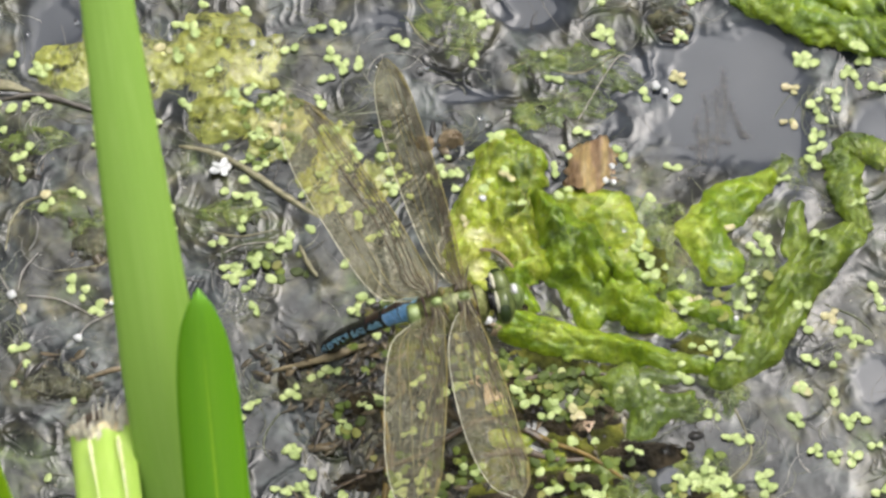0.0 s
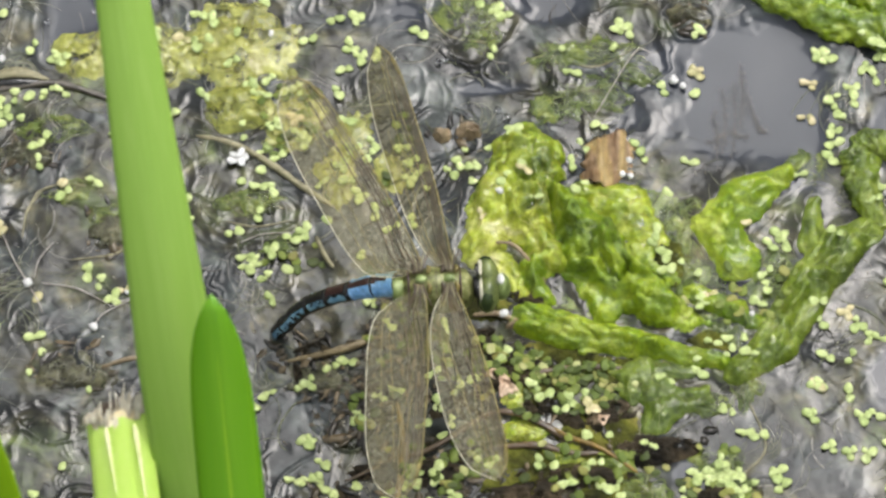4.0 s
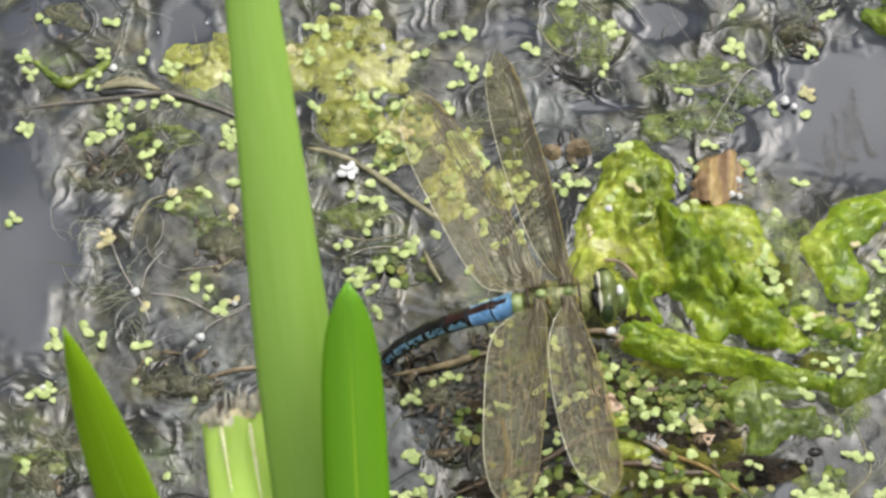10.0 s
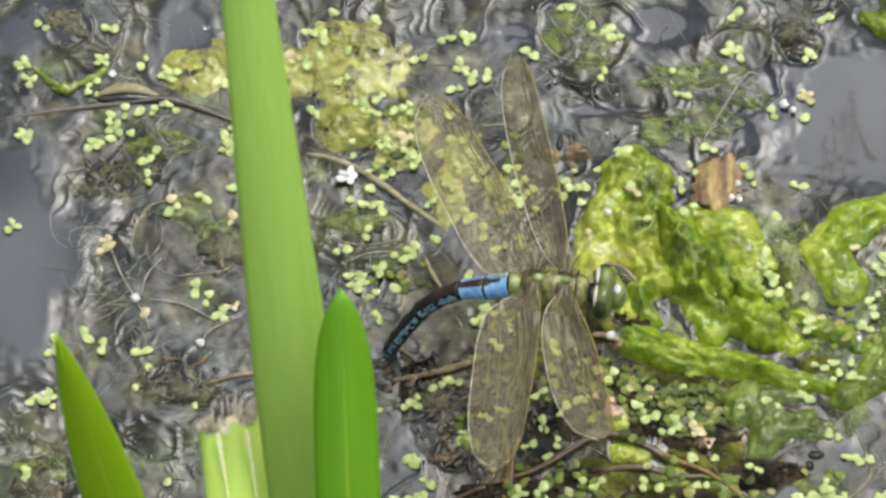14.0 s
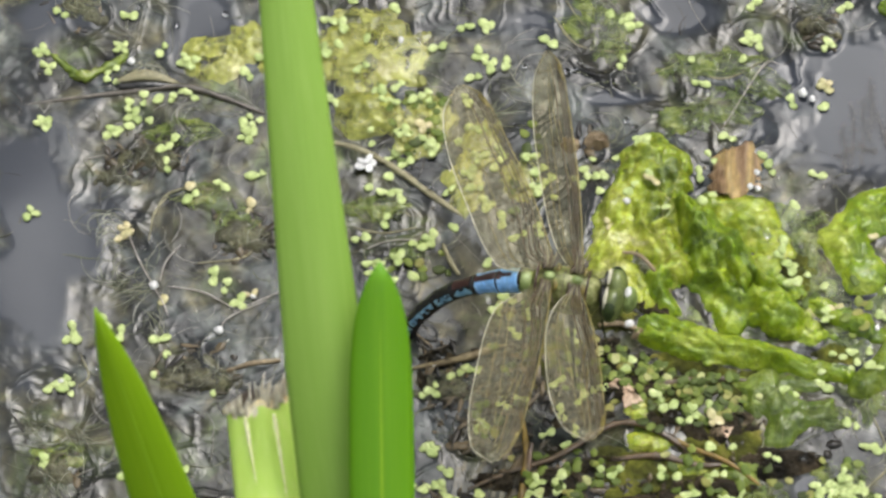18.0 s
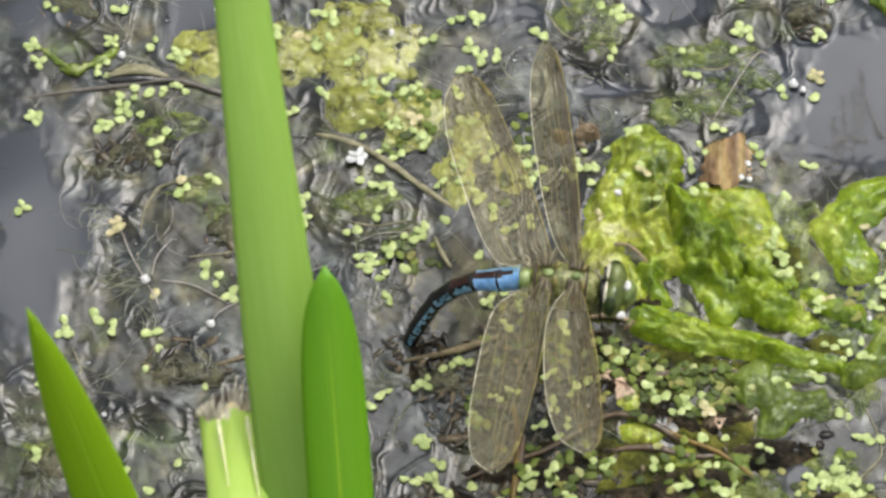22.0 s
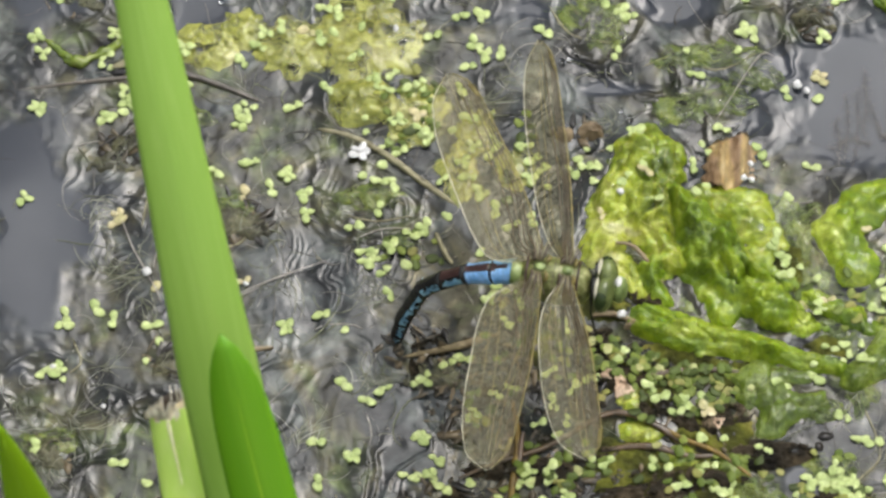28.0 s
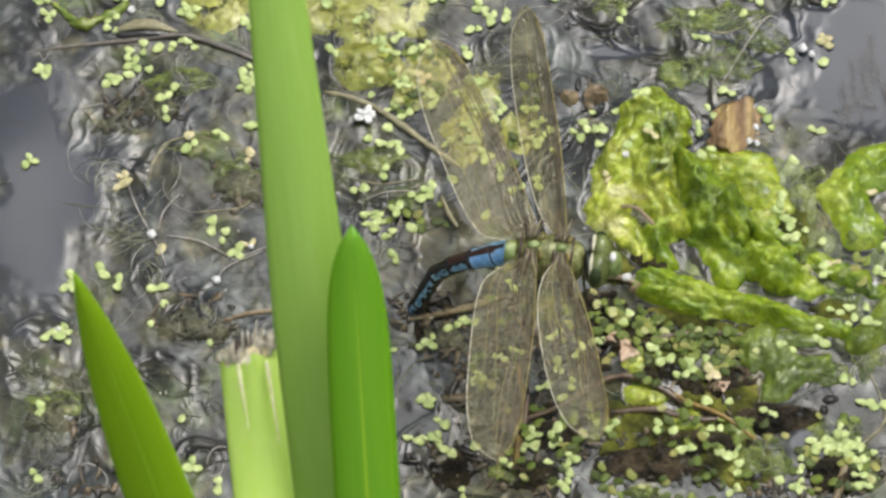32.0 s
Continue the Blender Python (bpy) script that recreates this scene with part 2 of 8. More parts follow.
def membrane_material():
    """Clear smoky wing skin with a fine net of cells and painted sparkle."""
    mat, tree, bsdf = nodes_of("wing_membrane", 0.28, 0.6)
    co = tree.nodes.new("ShaderNodeTexCoord")
    mp = tree.nodes.new("ShaderNodeMapping")
    mp.inputs["Scale"].default_value = (0.8, 1.0, 1.0)
    cell = tree.nodes.new("ShaderNodeTexVoronoi")
    cell.feature = "DISTANCE_TO_EDGE"
    cell.inputs["Scale"].default_value = 1500
    tree.links.new(co.outputs["Object"], mp.inputs["Vector"])
    tree.links.new(mp.outputs["Vector"], cell.inputs["Vector"])
    net = ramp(tree, cell.outputs["Distance"], [(0.03, (1, 1, 1)), (0.14, (0, 0, 0))])
    # sky glints on the wing, painted as pale specks and a paler net
    sparkle = noise_node(tree, 1700, 5.0)
    col = mixed(tree, net, ramp(tree, sparkle, [(0.35, (0.34, 0.32, 0.20)), (0.56, (0.46, 0.41, 0.20)), (0.72, (0.80, 0.78, 0.64))]), (0.55, 0.53, 0.40))
    tree.links.new(col, bsdf.inputs["Base Color"])
    clear = tree.nodes.new("ShaderNodeBsdfTransparent")
    clear.inputs["Color"].default_value = (0.80, 0.745, 0.56, 1)
    cover = ramp(tree, sparkle, [(0.36, (0.03, 0.03, 0.03)), (0.54, (0.07, 0.07, 0.07)), (0.66, (0.30, 0.30, 0.30))])
    cover = mixed(tree, net, cover, (0.26, 0.26, 0.26))
    mix = tree.nodes.new("ShaderNodeMixShader")
    tree.links.new(cover, mix.inputs[0])
    tree.links.new(clear.outputs[0], mix.inputs[1])
    tree.links.new(bsdf.outputs[0], mix.inputs[2])
    tree.links.new(mix.outputs[0], tree.nodes["Material Output"].inputs["Surface"])
    return mat


M_WATER = water_material()
M_STRANDS = strand_material()
M_CROWD = scatter_material()
M_THREAD = thread_material("green_threads", [(0.0, (0.05, 0.09, 0.004)), (0.5, (0.18, 0.27, 0.01)), (1.0, (0.38, 0.44, 0.07))])
M_THREAD_DULL = thread_material("dull_threads", [(0.0, (0.03, 0.05, 0.006)), (0.5, (0.12, 0.17, 0.02)), (1.0, (0.30, 0.33, 0.12))])
M_THREAD_YELLOW = thread_material("yellow_threads", [(0.0, (0.08, 0.09, 0.006)), (0.5, (0.32, 0.33, 0.03)), (1.0, (0.56, 0.52, 0.18))])
M_FEATHER = thread_material("feathery_weed", [(0.0, (0.03, 0.03, 0.02)), (0.4, (0.10, 0.11, 0.05)), (0.7, (0.20, 0.20, 0.12)), (1.0, (0.40, 0.40, 0.34))])
M_LITTER = thread_material("leaf_litter", [(0.0, (0.006, 0.005, 0.004)), (0.5, (0.025, 0.019, 0.012)), (0.8, (0.070, 0.052, 0.026)), (1.0, (0.15, 0.11, 0.06))])
M_SPECK = thread_material("pale_specks", [(0.0, (0.10, 0.08, 0.05)), (0.5, (0.28, 0.25, 0.16)), (1.0, (0.55, 0.53, 0.45))])
M_FROND = organic("duckweed_green", [(0.3, (0.36, 0.435, 0.14)), (0.7, (0.48, 0.55, 0.24))], 300, 2200, 0.55, 0.35, 0.15, 0.0001, None, 0.22)
M_FROND_OLD = organic("duckweed_faded", [(0.3, (0.42, 0.36, 0.17)), (0.7, (0.60, 0.54, 0.32))], 300, 2200, 0.6, 0.3, 0.2, 0.0002, None, 0.25)
M_ALGA = algal("algae_green", [(0.30, (0.055, 0.10, 0.002)), (0.44, (0.16, 0.26, 0.004)), (0.56, (0.26, 0.365, 0.006)), (0.72, (0.38, 0.46, 0.035))])
M_ALGA_DULL = algal("algae_dull", [(0.28, (0.050, 0.082, 0.004)), (0.45, (0.12, 0.18, 0.008)), (0.6, (0.20, 0.27, 0.014)), (0.75, (0.31, 0.36, 0.06))])
M_ALGA_YELLOW = algal("algae_yellow", [(0.28, (0.10, 0.155, 0.005)), (0.43, (0.27, 0.355, 0.010)), (0.58, (0.42, 0.49, 0.030)), (0.74, (0.60, 0.61, 0.18))])
M_FILM = broken(algal("algae_film", [(0.28, (0.035, 0.055, 0.006)), (0.45, (0.09, 0.13, 0.012)), (0.6, (0.19, 0.24, 0.02)), (0.75, (0.34, 0.36, 0.09))]), 190, 0.40, 0.60, 0.05)
M_BED = broken(organic("weed_bed", [(0.30, (0.012, 0.012, 0.003)), (0.45, (0.040, 0.042, 0.008)), (0.58, (0.10, 0.105, 0.014)), (0.72, (0.19, 0.17, 0.04))], 150, 900, 0.75, 0.12, 0.8, 0.0008, None, 0.1, 0.0, 0.0), 150, 0.24, 0.36, 0.0)
M_MAT = organic("drowned_weed", [(0.30, (0.09, 0.095, 0.02)), (0.44, (0.23, 0.24, 0.045)), (0.56, (0.36, 0.37, 0.07)), (0.74, (0.52, 0.48, 0.26))], 90, 900, 0.30, 0.5, 0.5, 0.0005, None, 0.1, 0.0, 0.25)
broken(M_MAT, 190, 0.33, 0.50, 0.06)
# near-black mud colour; on the leaf sheets it also paints shade
M_MUD_SHADE = organic("mud_and_shade", [(0.30, (0.007, 0.006, 0.004)), (0.5, (0.024, 0.019, 0.011)), (0.72, (0.075, 0.056, 0.030))], 200, 1100, 0.75, 0.14, 0.9, 0.0008, None, 0.15, 0.0, 0.0)
broken(M_MUD_SHADE, 260, 0.41, 0.48, 0.0)
M_CLUMP = organic("weedy_mud", [(0.30, (0.018, 0.016, 0.008)), (0.5, (0.060, 0.055, 0.026)), (0.72, (0.15, 0.14, 0.07))], 200, 1100, 0.45, 0.4, 0.9, 0.0008, None, 0.15, 0.0, 0.1)
broken(M_CLUMP, 300, 0.38, 0.46, 0.0)
M_TWIG = organic("wet_twig", [(0.3, (0.035, 0.022, 0.012)), (0.7, (0.13, 0.075, 0.035))], 260, 1500, 0.35, 0.5, 0.6, 0.0004, None, 0.2, 0.0, 0.3)
M_TWIG_GREY = organic("soaked_twig", [(0.3, (0.060, 0.048, 0.038)), (0.7, (0.17, 0.14, 0.115))], 260, 1500, 0.35, 0.5, 0.6, 0.0004, None, 0.2, 0.0, 0.3)
M_STRAW = organic("dead_straw", [(0.3, (0.12, 0.085, 0.045)), (0.7, (0.30, 0.23, 0.13))], 240, 1500, 0.45, 0.4, 0.5, 0.0003, None, 0.15)
M_LEAF_DEAD = organic("dead_leaf", [(0.32, (0.28, 0.17, 0.09)), (0.44, (0.48, 0.32, 0.18)), (0.54, (0.60, 0.43, 0.18)), (0.66, (0.72, 0.56, 0.28))], 110, 620, 0.28, 0.4, 0.6, 0.0004, (3.5, 0.7, 1), 0.0)
M_HUSK = organic("pale_husk", [(0.3, (0.16, 0.14, 0.07)), (0.7, (0.36, 0.33, 0.20))], 240, 1500, 0.4, 0.4, 0.5, 0.0003, (1, 3, 1))
M_SCRAP = organic("pale_scrap", [(0.3, (0.42, 0.27, 0.17)), (0.7, (0.66, 0.50, 0.36))], 240, 1500, 0.45, 0.4, 0.5, 0.0003)
M_GOLD = organic("golden_leaf", [(0.3, (0.09, 0.055, 0.010)), (0.7, (0.26, 0.17, 0.030))], 240, 1200, 0.4, 0.4, 0.5, 0.0003, None, 0.15)
M_ROOT = organic("pale_root", [(0.3, (0.30, 0.26, 0.22)), (0.7, (0.50, 0.46, 0.42))], 300, 2000, 0.5, 0.3, 0.3, 0.0002)
M_SUNK = organic("sunken_stem", [(0.3, (0.13, 0.12, 0.115)), (0.7, (0.24, 0.22, 0.20))], 300, 2000, 0.3, 0.4, 0.3, 0.0002)
M_BUBBLE, _bt, _bb = nodes_of("bubble_film", 0.03, 0.5)
_bb.inputs["Transmission Weight"].default_value = 1.0
_bb.inputs["IOR"].default_value = 1.33
M_PETAL = organic("white_petal", [(0.3, (0.52, 0.51, 0.50)), (0.7, (0.74, 0.73, 0.70))], 300, 2000, 0.5, 0.3, 0.2, 0.0002)
M_REED_TALL = leaf_material("reed_tall_green", (0.265, 0.455, 0.060), (0.35, 0.555, 0.095), (0.42, 0.60, 0.13))
M_REED_BRIGHT = leaf_material("reed_bright_green", (0.11, 0.315, 0.003), (0.165, 0.395, 0.006), (0.24, 0.48, 0.015))
M_REED_SIDE = leaf_material("reed_yellow_green", (0.22, 0.41, 0.003), (0.29, 0.50, 0.006), (0.40, 0.57, 0.02))
M_RIB_BRIGHT = leaf_material("rib_bright", (0.24, 0.45, 0.006), (0.30, 0.52, 0.012), (0.36, 0.56, 0.03))
M_REED_CUT = leaf_material("reed_cut_green", (0.54, 0.78, 0.11), (0.64, 0.85, 0.17), (0.76, 0.86, 0.34))
M_SPLIT = organic("pale_split", [(0.3, (0.82, 0.84, 0.36)), (0.7, (0.95, 0.93, 0.58))], 200, 900, 0.6, 0.3, 0.2, 0.0002, (4, 4, 0.5))
M_DRY = organic("dry_fibre", [(0.3, (0.66, 0.58, 0.42)), (0.7, (0.90, 0.86, 0.72))], 300, 900, 0.6, 0.3, 0.5, 0.0003, (4, 4, 0.5))
M_DRY_RIM = organic("dry_rim", [(0.3, (0.62, 0.36, 0.12)), (0.48, (0.80, 0.66, 0.36)), (0.7, (0.88, 0.82, 0.60))], 300, 900, 0.55, 0.3, 0.4, 0.0003)
M_SKIN = membrane_material()
M_VEIN = organic("wing_vein", [(0.3, (0.030, 0.020, 0.010)), (0.7, (0.10, 0.065, 0.025))], 300, 1500, 0.35, 0.5, 0.1)
M_VEIN_PALE = organic("wing_margin", [(0.3, (0.42, 0.40, 0.28)), (0.7, (0.64, 0.60, 0.46))], 300, 1500, 0.35, 0.5, 0.1)
M_COSTA = organic("wing_costa", [(0.3, (0.14, 0.11, 0.025)), (0.7, (0.30, 0.24, 0.07))], 300, 1500, 0.35, 0.5, 0.1)
M_ROOT_TAN = organic("root_tan", [(0.3, (0.13, 0.11, 0.05)), (0.7, (0.30, 0.26, 0.15))], 500, 1500, 0.4, 0.5, 0.1)
M_THORAX = organic("thorax_green", [(0.3, (0.06, 0.065, 0.018)), (0.5, (0.17, 0.18, 0.05)), (0.7, (0.36, 0.36, 0.17))], 700, 1500, 0.4, 0.5, 0.2, 0.0002)
M_GREEN = organic("body_green", [(0.3, (0.10, 0.14, 0.035)), (0.5, (0.21, 0.27, 0.08)), (0.7, (0.33, 0.39, 0.17))], 350, 1500, 0.35, 0.5, 0.2, 0.0002)
M_BLUE = organic("body_blue", [(0.3, (0.15, 0.38, 0.74)), (0.7, (0.34, 0.58, 0.90))], 350, 1500, 0.32, 0.5, 0.2, 0.0002)
M_DUSK_BLUE = organic("body_dull_blue", [(0.3, (0.12, 0.28, 0.42)), (0.7, (0.34, 0.58, 0.70))], 350, 1500, 0.32, 0.5, 0.2, 0.0002)
M_BROWN = organic("body_brown", [(0.3, (0.028, 0.012, 0.010)), (0.7, (0.075, 0.035, 0.030))], 350, 1500, 0.28, 0.5, 0.2, 0.0002)
M_BLACK = organic("body_black", [(0.3, (0.006, 0.006, 0.006)), (0.7, (0.022, 0.020, 0.018))], 350, 1500, 0.25, 0.5, 0.2, 0.0002)
M_DARK_EYE = organic("eye_dark", [(0.3, (0.018, 0.028, 0.008)), (0.7, (0.05, 0.075, 0.02))], 300, 2500, 0.25, 0.5, 0.1, 0.0001)
M_EYE = organic("compound_eye", [(0.3, (0.07, 0.09, 0.025)), (0.7, (0.17, 0.20, 0.06))], 300, 2500, 0.22, 0.5, 0.1, 0.0001, None, 0, 0, 0.1)


# ---- helpers for building ----
def part(name, bm, material, parent=None, label="", smooth=True):
    me = bpy.data.meshes.new(name)
    bm.to_mesh(me)
    bm.free()
    for m in material if isinstance(material, (list, tuple)) else [material]:
        me.materials.append(m)
    if smooth:
        me.polygons.foreach_set("use_smooth", [True] * len(me.polygons))
    ob = new(name, me)
    if parent:
        ob.parent = parent
    if label:
        ob["label"] = label
    return ob


def raw(name, verts, faces, material, parent=None, label="", smooth=True):
    me = bpy.data.meshes.new(name)
    me.from_pydata([tuple(v) for v in verts], [], faces)
    for m in material if isinstance(material, (list, tuple)) else [material]:
        me.materials.append(m)
    if smooth:
        me.polygons.foreach_set("use_smooth", [True] * len(me.polygons))
    ob = new(name, me)
    if parent:
        ob.parent = parent
    if label:
        ob["label"] = label
    return ob


def curve_points(points, n):
    """n points on a smooth line through the given ones."""
    pts = [np.array(p, float) for p in points]
    pts = [2 * pts[0] - pts[1]] + pts + [2 * pts[-1] - pts[-2]]
    out = []
    m = len(pts) - 3
    for i in range(n):
        u = i / (n - 1) * m
        k = min(int(u), m - 1)
        u -= k
        a, b, c, d = pts[k:k + 4]
        out.append(0.5 * (2 * b + (c - a) * u + (2 * a - 5 * b + 4 * c - d) * u * u + (3 * b - a - 3 * c + d) * u ** 3))
    return np.array(out)


def tube(points, radii, sides=8, steps=24, flat=1.0, rough=0.0, freq=200.0, seed=0.0, folds=False):
    """Verts and faces of a closed, tapering, uneven tube along a smooth line. Metres."""
    line = curve_points(points, steps)
    rad = curve_points([(r, 0) for r in radii], steps)[:, 0] if len(radii) > 1 else np.full(steps, radii[0])
    verts, faces = [], []
    for i, p in enumerate(line):
        t = Vector(line[min(i + 1, steps - 1)] - line[max(i - 1, 0)]).normalized()
        side = t.cross(Vector((0, 0, 1)))
        side = side.normalized() if side.length > 1e-6 else Vector((1, 0, 0))
        up = side.cross(t)
        end = min(i, steps - 1 - i)
        cap = (0.35, 0.8)[end] if end < 2 else 1.0
        for k in range(sides):
            a = 2 * math.pi * k / sides
            d = side * math.cos(a) + up * math.sin(a) * flat
            r = max(rad[i], 1e-5) * cap
            q = Vector(p) + d * r
            if folds:
                twist = a + i * 0.035 + 0.6 * math.sin(i * 0.07 + seed)
                w = Vector((i * 0.055 + seed, math.cos(twist) * 1.5, math.sin(twist) * 1.5))
                crease = 0.32 - abs(noise.noise(w * 1.5 + Vector((0, 0, 4.2))))
                q += d * r * (0.26 * noise.noise(w) + 0.62 * crease + 0.16 * noise.noise(w * 3.1) + 0.08 * noise.noise(w * 8))
                q += d * r * (0.36 * noise.noise(q * 130 + Vector((seed, 0, 0))) + 0.05 * (0.3 - abs(noise.noise(q * 420 + Vector((0, seed, 0))))))
            elif rough:
                w = q * freq + Vector((seed, seed * 2, 0))
                q += d * r * rough * (noise.fractal(w, 0.9, 2.1, 3) + 0.5 * (0.35 - abs(noise.noise(w * 2.6))) + 0.22 * noise.noise(w * 7))
            verts.append(q)
    for i in range(steps - 1):
        for k in range(sides):
            k2 = (k + 1) % sides
            faces.append((i * sides + k, i * sides + k2, (i + 1) * sides + k2, (i + 1) * sides + k))
    faces.append(tuple(range(sides))[::-1])
    faces.append(tuple((steps - 1) * sides + k for k in range(sides)))
    return verts, faces


def thread_mesh(paths, radius):
    """Verts and faces of many thin three-sided threads."""
    verts, faces = [], []
    for path in paths:
        p = np.array(path, float)
        n = len(p)
        t = np.gradient(p, axis=0)
        t /= np.linalg.norm(t, axis=1)[:, None] + 1e-12
        side = np.cross(t, (0.12, 0.05, 1.0))
        side /= np.linalg.norm(side, axis=1)[:, None] + 1e-12
        up = np.cross(side, t)
        taper = (radius * (0.35 + 0.65 * np.sin(np.linspace(0.15, math.pi - 0.15, n))))[:, None]
        o = len(verts)
        ring = np.stack([p + taper * (side * math.cos(a) + up * math.sin(a)) for a in (0.5, 2.6, 4.7)], 1).reshape(-1, 3)
        verts.extend(ring.tolist())
        for i in range(n - 1):
            for k in range(3):
                faces.append((o + i * 3 + k, o + i * 3 + (k + 1) % 3, o + i * 3 + 3 + (k + 1) % 3, o + i * 3 + 3 + k))
    return verts, faces


def threads_on(rows, count, seed, lo, hi, along=True):
    """Thread paths that wander over a grid of surface points, a little above it."""
    r = random.Random(seed)
    ni, nk = len(rows), len(rows[0])
    out = []
    while len(out) < count:
        i, k = r.uniform(0, ni - 1), r.uniform(0, nk)
        a = r.gauss(0, 0.7) if along else r.uniform(0, 6.28)
        step, lift_by, path = r.uniform(1.0, 2.2), r.uniform(lo, hi), []
        for _ in range(r.randint(6, 15)):
            a += r.gauss(0, 0.22)
            i += step * math.cos(a)
            k += step * math.sin(a) * nk / max(ni, nk) * (0.8 if along else 1.0)
            if not 1 <= i < ni - 2:
                break
            i0, k0, fi, fk = int(i), int(math.floor(k)), i % 1, k % 1
            q = [rows[i0 + di][(k0 + dk) % nk] for di in (0, 1) for dk in (0, 1)]
            p = (q[0] * (1 - fk) + q[1] * fk) * (1 - fi) + (q[2] * (1 - fk) + q[3] * fk) * fi
            path.append((p[0], p[1], p[2] + lift_by))
        if len(path) > 4:
            out.append(path)
    return out


MM = 0.001


def line_mm(points, z):
    """Points in millimetres on the pond, to metres, at the height z (one value or one for each)."""
    zs = z if isinstance(z, (list, tuple)) else [z] * len(points)
    return [(x * MM, y * MM, h * MM) for (x, y), h in zip(points, zs)]


# ---- pond ----
def lattice(ix, iy, seed):
    v = np.sin(ix * 127.1 + iy * 311.7 + seed * 74.7) * 43758.5453
    return v - np.floor(v)


def smooth_noise(x, y, seed):
    ix, iy = np.floor(x), np.floor(y)
    fx, fy = x - ix, y - iy
    fx, fy = fx * fx * fx * (fx * (fx * 6 - 15) + 10), fy * fy * fy * (fy * (fy * 6 - 15) + 10)
    a, b = lattice(ix, iy, seed), lattice(ix + 1, iy, seed)
    c, d = lattice(ix, iy + 1, seed), lattice(ix + 1, iy + 1, seed)
    return (a + (b - a) * fx) * (1 - fy) + (c + (d - c) * fx) * fy


def cloud(x, y, scale, seed, octaves=4):
    total, amp, norm = 0.0, 1.0, 0.0
    for k in range(octaves):
        total = total + amp * smooth_noise(x * scale, y * scale, seed + k * 3.1)
        norm += amp
        amp *= 0.5
        scale *= 2.03
    return total / norm


# calm open water, (x, y, half width, half depth) in millimetres
CALM = [(-87.7, 1.4, 14, 32.9), (81.5, 28.0, 19.8, 18.4), (43.2, 54.9, 7, 4.6), (13.7, 52.9, 10.5, 5.3), (32.4, 34.0, 7, 1.6), (-87.7, 53.6, 10.5, 7.9), (-57.1, 52.2, 8.1, 7.9), (69.5, -56.4, 5.5, 3.3)]
CALM_FAR = [(84.0, 31.2, 17.4, 19.8), (110.8, -32.8, 5, 8.9), (113.0, 22.4, 5.8, 7.9)]
# lumps under the surface that push up rings, (x, y, half width, half depth, height)
LUMPS = [(72.6, 50.2, 4.4, 4.5, 1.2), (25.5, 52.2, 9.3, 8.6, 1.4), (59.5, 44.1, 7, 7.9, 0.6), (-66.5, 20.0, 7, 5.3, 1.2), (-80.7, 54.2, 7, 5.9, 1), (-55.8, -31.2, 8.7, 6.6, 1.3), (-51.3, 14.7, 7, 5.9, 0.8), (-56.4, 4.1, 10.5, 7.9, 0.8), (-85.4, -50.6, 10.5, 7.9, 1), (18.3, 22.7, 7, 5.3, 0.8), (39.5, 37.4, 7, 6.6, 0.6), (-15.6, 5.4, 8.1, 7.9, 0.9), (-0.5, -39.0, 9.3, 7.9, 0.8), (-72.8, -46.7, 9.3, 7.9, 1), (-60.3, -41.6, 8.1, 6.6, 0.8), (-83.3, -39.0, 9.3, 7.9, 0.9), (-44.4, -26.0, 8.1, 7.9, 0.8), (10.1, 33.4, 5.8, 6.6, 0.7)]


